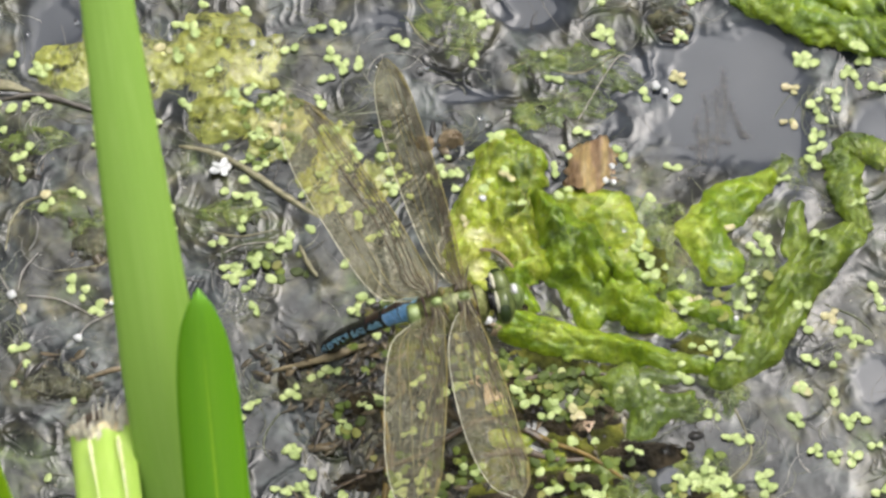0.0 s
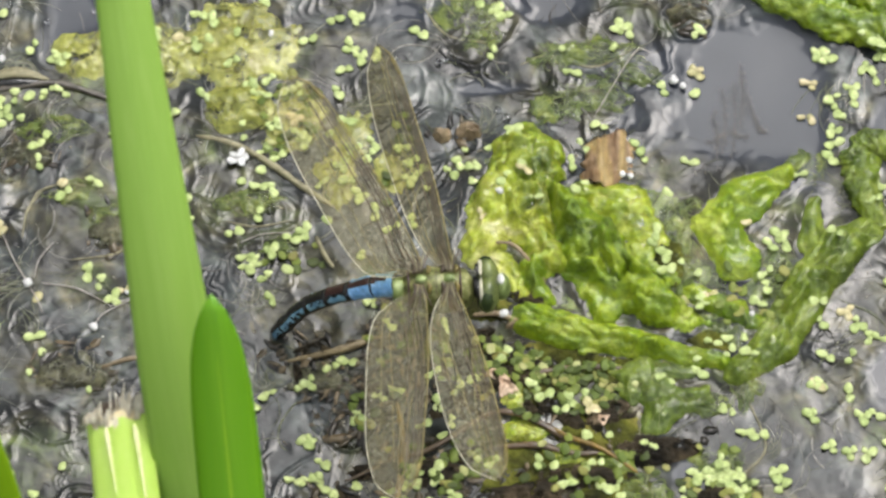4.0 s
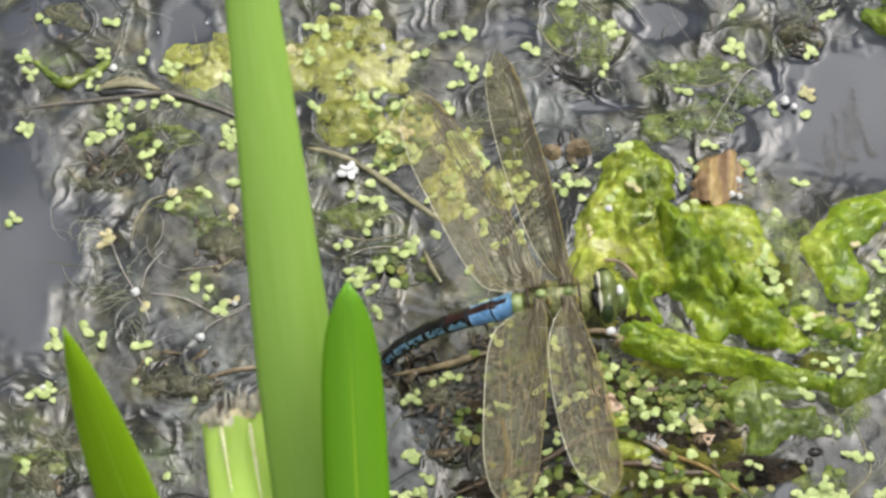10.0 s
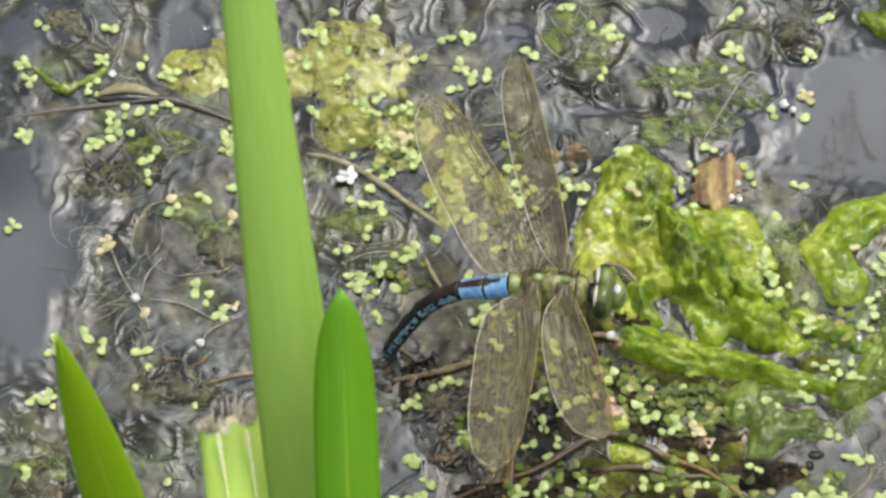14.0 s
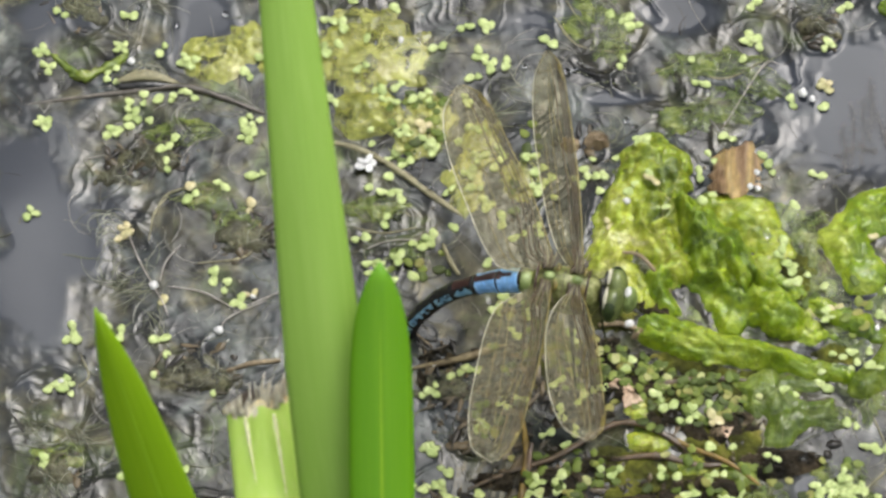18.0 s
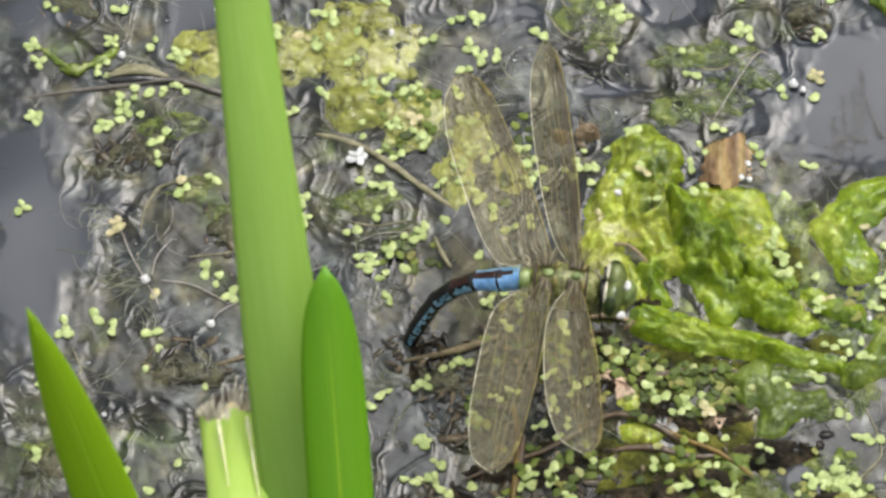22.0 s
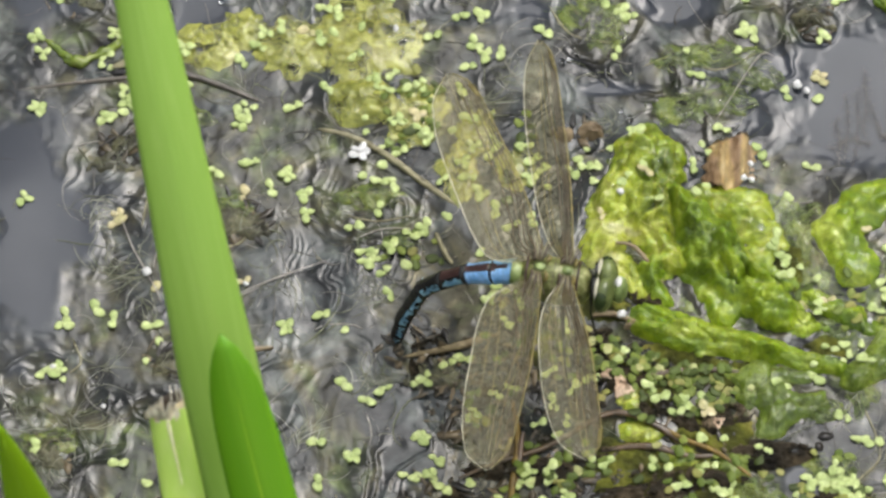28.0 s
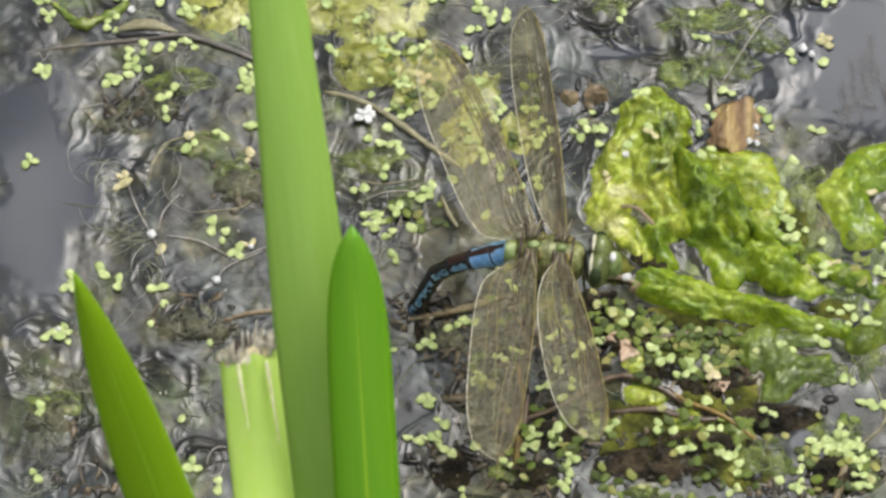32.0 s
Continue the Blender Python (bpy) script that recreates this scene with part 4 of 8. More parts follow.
def build_debris():
    twig = "thin brown wet twig lying on the weed"
    straw = "pale dead straw stem floating"
    root = "fine pale root thread on the water"
    strand([(-0.5, -57.0), (7.6, -53.4), (17.9, -49.5), (28.3, -43.1), (34.6, -42.6), (40.9, -45.7), (45.5, -48.6)], [0.6, 0.8, 1.0, 1.6, 1.8, 1.4, 0.4], [0.4, 0.5, 0.6, 0.6, 0.7, 0.8, 0.4], M_TWIG, "twig", twig, "twig")
    strand([(11.5, -58.2), (11.9, -52.5), (12.6, -46.7)], [0.6, 1.2, 1.6], [0.5, 0.6, 0.5], M_TWIG, "twig", twig, "twig")
    strand([(34.1, -34.5), (42.2, -32.5), (52.6, -31.9), (59.5, -32.5)], [0.8, 1.0, 1.0, 0.4], [0.5, 0.7, 0.6, 0.4], M_TWIG, "twig", twig, "twig")
    strand([(-96.6, 31.3), (-82.6, 33.6), (-70.9, 35.0), (-60.3, 36.3), (-52.1, 34.0), (-42.7, 30.0)], [-0.1, 0.1, 0.3, 0.6, 0.5, 0.2], [0.3, 0.4, 0.6, 0.7, 0.6, 0.4], M_TWIG_GREY, "twig", "long dark stem trailing in the water", "twig")
    strand([(-30.3, 23.7), (-23.9, 22.0), (-16.8, 18.0), (-8.6, 11.4), (-1.6, 6.1)], [0.0, 0.2, 0.35, 0.3, 0.0], [0.4, 0.6, 0.7, 0.7, 0.4], M_HUSK, "straw", straw, "straw")
    strand([(-50.1, -30.2), (-44.9, -28.6), (-38.6, -27.6)], [0.3, 0.7, 0.5], [0.3, 0.55, 0.5], M_STRAW, "straw", straw, "straw")
    strand([(-12.0, -29.3), (-5.1, -28.0), (1.8, -26.0), (7.6, -23.7)], [0.3, 0.7, 0.7, 0.3], [0.4, 0.7, 0.8, 0.5], M_STRAW, "straw", straw, "straw")
    strand([(29.7, -3.8), (34.4, -4.5), (37.8, -7.8), (41.3, -12.3)], [3.2, 3.4, 2.8, 1.2], [0.3, 0.4, 0.4, 0.3], M_STRAW, "straw", "bent brown stem over green algae", "straw")
    strand([(40.3, -44.8), (45.5, -48.0), (51.8, -50.6), (59.1, -55.9)], [1.2, 1.4, 1.2, 0.6], [0.3, 0.5, 0.5, 0.3], M_GOLD, "leaf_strip", "golden brown rotting leaf strip", "leaf")
    strand([(74.5, -70.8), (76.3, -64.4), (77.7, -58.0)], [0.6, 1.0, 0.8], [0.7, 1.0, 0.8], M_STRAW, "straw", straw, "straw")
    strand([(10.3, -38.4), (11.5, -48.7), (10.5, -59.0), (10.1, -62.8)], [0.5, 0.9, 0.9, 0.4], [0.4, 0.7, 0.7, 0.4], M_GOLD, "leaf_strip", "golden brown rotting leaf strip", "leaf")
    strand([(28.2, -50.4), (37.4, -49.4), (46.5, -51.4), (53.4, -50.9)], [0.5, 0.9, 0.9, 0.4], [0.5, 0.8, 0.7, 0.4], M_TWIG, "twig", twig, "twig")
    strand([(26.2, -19.5), (30.8, -19.3), (34.8, -20.8)], [0.8, 1.2, 1.0], [0.5, 0.6, 0.5], M_STRAW, "straw", straw, "straw")
    strand([(-5.7, -0.5), (-3.9, -5.1), (-2.2, -7.8)], [0.4, 0.7, 0.4], [0.4, 0.5, 0.4], M_HUSK, "stem", "short pale olive stem among duckweed", "stem")
    strand([(-87.5, 44.1), (-83.3, 40.1), (-81.5, 38.5), (-76.9, 40.1), (-71.1, 44.1)], [0.1, 0.3, 0.4, 0.3, 0.1], [0.5, 0.9, 1.0, 0.9, 0.6], M_ALGA_DULL, "stem", "bent green weed stem at the surface", "stem", 14, 1.0)
    for pts in ([(-63.7, -9.7), (-62.6, -5.1), (-59.5, -0.9)], [(-51.4, -20.8), (-49.1, -17.6), (-41.6, -13.7)], [(-61.9, -10.6), (-55.0, -11.9), (-48.0, -15.9)], [(-70.3, 1.4), (-67.8, -5.1), (-65.2, -10.1)],
                [(-48.5, -16.4), (-37.0, -11.0), (-27.8, -7.3)], [(-64.8, -11.0), (-63.0, -14.3), (-61.8, -17.6)], [(-21.4, -1.8), (-16.7, 0.1), (-10.9, 0.4)], [(52.2, 26.7), (60.7, 41.4), (64.2, 42.1)]):
        strand(pts, 0.5, [0.10, 0.16, 0.10], M_ROOT, "root", root, "root", 5, 0.1)
    for pts in ([(79.1, 33.4), (79.4, 25.3), (78.4, 17.3)], [(81.4, 34.7), (81.5, 26.7), (80.3, 14.7)], [(75.5, 20.0), (80.3, 22.7), (83.7, 21.3)], [(84.0, 32.0), (85.6, 25.3), (87.3, 22.7)], [(76.9, 28.0), (77.7, 21.3), (77.3, 14.7)], [(82.9, 38.7), (83.3, 32.0), (82.6, 24.0)]):
        line = curve_points(pts, 26)
        fr = random.Random(int(pts[0][0] * 10))
        plumes = [[(x * MM, y * MM, 0.00012) for x, y in line]]
        for x, y in line[1:]:
            for _ in range(3):
                a, ln = fr.uniform(0, 6.28), fr.uniform(0.5, 1.5)
                plumes.append([((x + ln * q * math.cos(a + 0.5 * q)) * MM, (y + ln * q * math.sin(a + 0.5 * q)) * MM, 0.00010) for q in (0, 0.35, 0.7, 1.0)])
        v, f = thread_mesh(plumes, 0.00005)
        tagged(raw("sunken_weed", v, f, M_SUNK), "pale feathery sunken weed stem in open water", "weed")
    for pts in ([(-65.1, 6.1), (-62.9, 10.7), (-57.6, 12.7), (-53.0, 12.0)], [(-66.2, 0.1), (-65.1, 6.7), (-62.3, 10.7)], [(-26.1, 8.1), (-19.1, 8.7), (-12.1, 6.1)], [(-24.3, 3.4), (-17.9, 2.1), (-10.9, 3.4)], [(-79.6, -26.0), (-77.8, -31.2), (-80.0, -33.8)],
                [(37.1, 39.4), (43.0, 41.4), (52.4, 38.7), (60.7, 42.8)], [(17.2, 53.6), (21.9, 46.8), (30.1, 44.8)], [(19.6, 57.6), (24.3, 50.9), (31.3, 50.9)], [(-56.2, -5.1), (-46.9, -3.8), (-43.5, 0.1)], [(82.2, -39.8), (85.2, -50.2), (80.4, -56.5)]):
        strand(pts, 0.15, [0.12, 0.22, 0.14], M_HUSK, "weed_strand", "slimy olive strand of water weed", "weed", 6, 0.4)
    for x, y, rx, ry, h, s in [(-66.5, 20.0, 5.8, 3.2, 1.6, 31.2), (-72.9, 16.0, 4.7, 2.6, 0.8, 31.9), (-55.8, -30.6, 6.7, 4.5, 1.4, 32.7), (72.8, 50.6, 3, 2.9, 1.5, 33.1), (-85.3, -52.5, 4.7, 3.2, 1.2, 34.4), (-80.7, 54.9, 5.2, 3.7, 1, 35.2), (-47.0, 1.4, 4.1, 4.6, 1.2, 36.3), (-5.1, -32.5, 4.7, 4, 0.8, 38.5)]:
        clump = algae_blanket([((x - rx * 0.7, y - 0.6), (x + rx * 0.3, y + 0.8), ry * 0.75, ry * 0.9, h * 0.9), ((x, y), (x + rx * 0.9, y - ry * 0.4), ry * 0.7, ry * 0.5, h * 0.7)], M_CLUMP, M_FEATHER, "", s, 0.8, 0.35, "mud_clump")
        tagged(clump, "dark olive brown wet clump of rotting weed", "mud", "mud clumps")
    # sodden leaf sheets, kept dark to stand in for shade in deep gaps
    for x, y, rx, ry, h, s in [(33.0, -32.5, 12.8, 5, 1, 51.2), (51.3, -42.2, 10.5, 4.7, 1, 52.3), (62.7, -50.6, 9.3, 4, 1, 53.1), (26.7, -26.7, 7, 5.9, 1, 54.6), (6.1, -37.0, 4.5, 3.0, 1, 55.2), (13.3, -54.7, 14, 3.7, 1, 56.7), (45.4, -56.3, 14, 3.3, 1, 57.4), (37.8, -15.6, 6.4, 4.7, 1, 58.1), (-6.4, -27.0, 4.6, 2.4, 1, 59.3), (23.1, -38.3, 8.1, 5.3, 0.8, 60.4), (39.8, -39.6, 7, 4, 0.8, 60.9)] + [(37.4, -61.2, 12.8, 4.7, 1, 61.2), (12.2, -64.1, 7, 4.2, 1, 62.4), (27.0, -51.1, 7, 2.6, 1, 63.7), (75.1, -63.2, 7, 5.3, 1, 64.3), (-2.7, -63.0, 4.7, 5.3, 1, 65.9)]:
        algae_mound(x, y, rx, ry, h, M_MUD_SHADE, "dark sodden rotten leaves, also painting the shade in gaps", s, 1.2, "rotten_leaf", 400.0, "leaf", "rotten leaves")
    for x, y, rx, ry, h, s in [(20.6, 22.9, 2.3, 2.1, 1.6, 41.2), (26.2, 23.7, 3, 2.4, 1.8, 42.7), (34.8, -21.5, 2.1, 1.8, 1.6, 43.8), (50.7, -43.5, 2.6, 2.4, 1.4, 44.9)]:
        algae_mound(x, y, rx, ry, h, M_STRAW, "pinkish brown crumb of rotten plant", s, 0.7, "plant_crumb", 500.0, "debris", "plant crumbs")
    # pod: pale husk above, a black tube along its lower side
    (px, py), = [(-67.6, 37.0)]
    pod = tagged(new("seed_pod"), "seed pod, pale husk over a dark underside", "seed pod")
    v, f = tube(line_mm([(px - 6, py + 0.2), (px, py + 1.4), (px + 7, py)], [0.9, 1.6, 0.7]), [0.4 * MM, 1.25 * MM, 0.3 * MM], 14, 24, 0.5, 0.2)
    raw("husk", v, f, M_HUSK, pod, "pale greenish tan husk")
    v, f = tube(line_mm([(px - 6, py - 0.8), (px, py - 0.5), (px + 6, py - 0.4)], [0.5, 0.9, 0.5]), [0.6 * MM, 0.9 * MM, 0.4 * MM], 12, 24, 0.6, 0.3)
    raw("seam", v, f, M_BLACK, pod, "dark underside of the pod")
    # dead brown leaf piece, bent over the algae
    bm = bmesh.new()
    (cx, cy), = [(55.0, 15.7)]
    grid = []
    nx, ny = 16, 20
    for j in range(ny + 1):
        row = []
        for i in range(nx + 1):
            u, w = i / nx - 0.5, j / ny - 0.5
            tear = 2.2 * noise.noise(Vector((i * 0.55, 3.3, 0))) if j == 0 else (1.2 * noise.noise(Vector((i * 0.7, 8.3, 0))) if j == ny else 0)
            peak = max(0.0, 1 - abs(u - 0.18) / 0.5) * 3.4
            x = u * (10.6 - 1.2 * w) + w * 0.8 + (0.3 + abs(u) * 3.6) * noise.noise(Vector((j * 0.34, u * 2, 5)))
            y = -0.6 + w * 9.6 + (w + 0.5) * peak + (0.5 - w) * (u * 1.6 - 1.4 * math.cos(u * 9)) + tear * 1.3
            z = 1.5 + 1.4 * max(0.0, 0.3 - abs(u + 0.18)) * 4 - 4.2 * max(0.0, u - 0.1) + 0.6 * w - 3.0 * max(0.0, w - 0.28) + 0.18 * math.sin(u * 30 + 2 * w) + 0.5 * noise.noise(Vector((u * 5, w * 5, 2)))
            row.append(bm.verts.new(((cx + x) * MM, (cy + y) * MM, z * MM)))
        grid.append(row)
    for j in range(ny):
        for i in range(nx):
            bm.faces.new((grid[j][i], grid[j][i + 1], grid[j + 1][i + 1], grid[j + 1][i]))
    bmesh.ops.solidify(bm, geom=bm.faces[:], thickness=0.00015)
    leaf = part("dead_leaf", bm, M_LEAF_DEAD)
    tagged(leaf, "torn orange-brown dead leaf resting on algae", "leaf")
    # small white blossom: six petals
    (cx, cy), = [(-21.5, 17.6)]
    blossom = tagged(new("blossom"), "small fallen white blossom on the weed", "flower")
    blossom.location = (cx * MM, cy * MM, 0.0012)
    for k in range(5):
        bm = bmesh.new()
        bmesh.ops.create_icosphere(bm, subdivisions=2, radius=1)
        a = (0.3, 1.2, 2.6, 3.4, 5.2)[k]
        bmesh.ops.transform(bm, matrix=Matrix.Rotation(a, 4, "Z") @ Matrix.Translation((0.0012, 0, 0.0002 * (k % 3))) @ Matrix.Diagonal((0.0010 + 0.0004 * (k % 2), 0.0010 - 0.0002 * (k % 3), 0.00018, 1)), verts=bm.verts)
        part("petal", bm, M_PETAL, blossom)
    # torn pale leaf scraps
    for x, y, wd, ln, turn in ((32.6, -36.0, 2.2, 4.2, 20), (30.6, -33.4, 2.6, 2.0, -15), (52.0, -44.0, 1.4, 2.2, 60)):
        bm = bmesh.new()
        bmesh.ops.create_grid(bm, x_segments=8, y_segments=8, size=1)
        for q in bm.verts:
            u, w = q.co.x, q.co.y
            jag = 1 + 0.35 * noise.noise(Vector((u * 3 + x, w * 3, 1)))
            q.co = Vector((u * wd * (0.6 - 0.4 * w) * jag, w * ln * 0.5 * jag, 0.5 * u * u + 0.7 * noise.noise(Vector((u * 1.5, w * 1.5 + x, y))))) * MM
        bmesh.ops.solidify(bm, geom=bm.faces[:], thickness=0.00015)
        ob = part("torn_leaf", bm, M_SCRAP)
        ob.matrix_world = pose(x * MM, y * MM, 0.0016, 8, -6, turn)
        tagged(ob, "torn pinkish tan scrap of dead leaf", "leaf", "leaf scraps")
    # white seeds and bubbles of foam
    for x, y, r in [(69.0, 35.1, 1.05), (70.9, 33.6, 0.7), (-65.0, -10.4, 1.05), (-51.4, -20.8, 0.93), (57.6, 11.1, 0.7), (59.2, 10.7, 0.7), (32.2, 7.4, 0.81), (-14.6, 47.5, 0.7), (-70.7, 42.2, 0.81), (-9.8, 26.7, 0.7), (59.1, 14.7, 0.7), (32.5, -20.8, 0.93), (-44.5, -13.0, 0.58), (-72.9, -41.6, 0.58), (-83.5, -32.5, 0.58), (83.4, -20.2, 0.58), (-7.4, -28.6, 0.7)]:
        bm = bmesh.new()
        bmesh.ops.create_icosphere(bm, subdivisions=2, radius=r * MM)
        for q in bm.verts:
            q.co *= 1 + 0.5 * noise.noise(q.co * 1500 + Vector((x, y, 0)))
            q.co.z *= 0.6
        ob = part("seed", bm, M_PETAL)
        ob.location = (x * MM, y * MM, 0.0006 + max(0, sheet_z(x * MM, y * MM)))
        if 25.1 < x < 64.7:  # these lie on the algae heap
            ob.location.z += 0.003
        tagged(ob, "tiny white seed floating among weed", "seed", "white seeds")
    # air bubbles under the skin of the water
    for x, y, r in [(20.1, 40.1, 0.81), (21.6, 40.9, 0.58), (-15.0, 6.1, 1.28), (-11.0, 38.7, 0.7), (-21.6, 38.7, 0.7), (-25.1, 33.4, 0.81), (-16.9, 30.0, 0.7), (-26.3, 42.8, 0.58), (-19.9, 46.8, 0.58), (-54.5, 40.1, 0.7), (-51.1, 44.1, 0.58), (36.3, 14.7, 0.81), (32.2, 14.7, 0.7), (39.3, 18.7, 0.7), (61.2, 0.1, 0.7), (34.1, 26.7, 0.93), (32.3, 28.7, 0.7), (11.3, 41.4, 0.58), (-68.9, 54.9, 0.81), (-51.2, 53.6, 0.7), (-61.2, 50.9, 0.58), (-79.0, -27.3, 0.7), (-76.1, -29.3, 0.58), (23.9, -7.8, 0.58)]:
        bm = bmesh.new()
        bmesh.ops.create_icosphere(bm, subdivisions=3, radius=r * MM)
        for q in bm.verts:
            q.co.z *= 0.7
        ob = part("bubble", bm, M_BUBBLE)
        ob.location = (x * MM, y * MM, max(0, sheet_z(x * MM, y * MM)) + 0.0001 + (0.003 if 29.8 < x < 63.5 and y < 25 else 0.0004))
        tagged(ob, "tiny clear air bubble at the surface", "bubble", "air bubbles")
    br = random.Random(19)
    for cx, cy, rx, ry, n in ((-21.0, 42.0, 12, 9, 16), (-20.0, 30.0, 7, 5, 6), (-50.0, 42.0, 5, 5, 4), (36.0, 12.0, 8, 9, 8), (-8.0, 20.0, 6, 9, 6)):
        for _ in range(n):
            x, y = cx + br.uniform(-rx, rx), cy + br.uniform(-ry, ry)
            bm = bmesh.new()
            bmesh.ops.create_icosphere(bm, subdivisions=2, radius=br.uniform(0.3, 0.62) * MM)
            ob = part("bubble", bm, M_BUBBLE)
            ob.location = (x * MM, y * MM, 0.0012 + (0.0036 if x > 20 else 0.0))
            tagged(ob, "tiny clear air bubble at the surface", "bubble", "air bubbles")
    # dark tattered leaflets
    rnd = random.Random(5)
    for x, y in [(-9.7, -32.5), (70.7, -49.9), (9.9, -37.7), (26.1, -26.0), (28.4, -23.4), (27.2, -29.3)]:
        bm = bmesh.new()
        bmesh.ops.create_grid(bm, x_segments=6, y_segments=4, size=1)
        for q in bm.verts:
            u, w = q.co.x, q.co.y
            q.co = Vector((u * 2.4, w * 1.0 * (1 - 0.7 * u * u), 0.5 * u * u - 0.4 * w * w + 0.3 * noise.noise(Vector((u * 2 + x, w * 2, y))))) * MM
        bmesh.ops.solidify(bm, geom=bm.faces[:], thickness=0.0002)
        ob = part("leaflet", bm, M_MUD_SHADE)
        ob.matrix_world = pose(x * MM, y * MM, 0.0009, rnd.uniform(-20, 20), rnd.uniform(-15, 15), rnd.uniform(0, 360))
        tagged(ob, "dark rotting leaflet lying on wet weed", "leaflet", "rotting leaflets")


build_debris()


def drowned_strands():
    """A tangle of soft strands lying in the surface; nobody could count them."""
    r = random.Random(31)
    verts, faces = [], []
    made = 0
    while made < 1300:
        x, y = r.uniform(-0.105, 0.125), r.uniform(-0.075, 0.08)
        h, weed = sampled(np.array([x]), np.array([y]))
        if weed[0] < r.uniform(0.3, 1.0):
            continue
        made += 1
        a, bend, step = r.uniform(0, 6.28), r.uniform(-0.5, 0.5), r.uniform(0.0012, 0.0026)
        rad = r.choice((0.00006, 0.00008, 0.00010, 0.00014, 0.00022))
        pts = []
        for k in range(r.randint(4, 9)):
            pts.append((x, y))
            a += bend + r.uniform(-0.25, 0.25)
            x += step * math.cos(a)
            y += step * math.sin(a)
        hs = sampled(np.array([p[0] for p in pts]), np.array([p[1] for p in pts]))[0]
        line = [(p[0], p[1], q + rad * r.uniform(-0.8, 0.6)) for p, q in zip(pts, hs)]
        v, f = tube(line, [rad * 0.6, rad, rad * 0.5], 5, len(line) * 3, 0.8)
        o = len(verts)
        verts += v
        faces += [tuple(i + o for i in p) for p in f]
    tagged(raw("drowned_weed", verts, faces, M_STRANDS), "tangled brown and olive drowned weed strands", "weed", "", "stuff")


drowned_strands()


def feathery_weed():
    """Soft feathers of fine weed that bend with the water, past counting."""
    r = random.Random(53)
    made = 0
    verts, faces = [], []
    while made < 75:
        x0, y0 = r.uniform(-0.100, 0.122), r.uniform(-0.072, 0.072)
        h, weed = sampled(np.array([x0]), np.array([y0]))
        if weed[0] < 0.9:
            continue
        made += 1
        a0, bend = r.uniform(0, 6.28), r.uniform(-0.35, 0.35)
        paths = []
        for _ in range(r.randint(10, 26)):
            x, y = x0 + r.gauss(0, 0.0012), y0 + r.gauss(0, 0.0012)
            a, b, step = a0 + r.gauss(0, 0.35), bend + r.gauss(0, 0.12), r.uniform(0.0006, 0.0013)
            pts = []
            for _ in range(r.randint(6, 12)):
                pts.append((x, y))
                a += b
                x += step * math.cos(a)
                y += step * math.sin(a)
            hs = sampled(np.array([p[0] for p in pts]), np.array([p[1] for p in pts]))[0]
            paths.append([(p[0], p[1], q + r.uniform(-0.00002, 0.00007)) for p, q in zip(pts, hs)])
        v, f = thread_mesh(paths, r.choice((0.00005, 0.00007, 0.00009)))
        o = len(verts)
        verts += v
        faces += [tuple(i + o for i in p) for p in f]
    tagged(raw("feathery_weed", verts, faces, M_FEATHER), "fine feathery olive and grey water weed", "weed", "", "stuff")


feathery_weed()


def leaf_litter():
    """Small dark rotting scraps, heaped without number between the weed."""
    r = random.Random(77)
    verts, faces = [], []
    for cx, cy, rx, ry, n in [(27.2, -32.5, 17.4, 9.2, 260), (3.8, -37.7, 12.5, 11.9, 300), (12.0, -26.0, 9, 12, 160), (20.2, -51.8, 15.1, 6.6, 130), (45.5, -46.7, 14, 7.9, 110), (62.8, -45.4, 12.8, 6.6, 90), (-55.9, -29.9, 9.3, 7.2, 60), (-47.0, 1.4, 7, 6.6, 50), (-67.1, 20.0, 9.3, 5.3, 60), (-83.1, -51.8, 7, 4, 20), (-7.4, -27.3, 10.5, 5.3, 60), (72.6, 50.2, 4.7, 4.6, 30), (-80.7, 54.9, 8.1, 5.9, 40), (38.9, -15.6, 7, 5.3, 40), (22.9, 24.0, 7, 3.3, 26), (52.6, -31.2, 14, 5.3, 70)] + [(36.2, -60.5, 15.1, 6.6, 130), (12.2, -62.8, 9.3, 5.9, 80), (63.7, -64.6, 14, 5.3, 70), (77.4, -63.1, 7, 6.6, 60), (-5.0, -61.7, 7, 5.3, 40), (-68.9, -66.5, 14, 5.3, 60)]:
        for _ in range(int(n)):
            a, q = r.uniform(0, 6.283), math.sqrt(r.random())
            x, y = (cx + rx * q * math.cos(a)) * MM, (cy + ry * q * math.sin(a)) * MM
            ln, wd = r.choice((0.0006, 0.0010, 0.0016, 0.0022)) * r.uniform(0.7, 1.3), r.uniform(0.0002, 0.0011)
            if r.random() < 0.35:
                continue
            m = pose(x, y, r.uniform(-0.0002, 0.0004), r.uniform(-14, 14), r.uniform(-12, 12), r.uniform(0, 360))
            o = len(verts)
            curl = r.uniform(-0.4, 0.6) * wd
            for i, (u, w) in enumerate(((-1, 0.15), (-0.4, 0.5 + 0.6 * r.random()), (0.4, 0.3 + 0.7 * r.random()), (1, 0.15))):
                for sgn in (1, -1):
                    for top in (1, 0):
                        verts.append(m @ Vector((u * ln, sgn * w * wd, curl * u * u + top * 0.00012)))
            for i in range(3):
                b = o + i * 4
                faces += [(b, b + 4, b + 6, b + 2), (b + 1, b + 3, b + 7, b + 5), (b, b + 1, b + 5, b + 4), (b + 2, b + 6, b + 7, b + 3)]
    tagged(raw("leaf_litter", verts, faces, M_LITTER), "small dark brown rotting plant scraps", "plant scraps", "", "stuff")


leaf_litter()


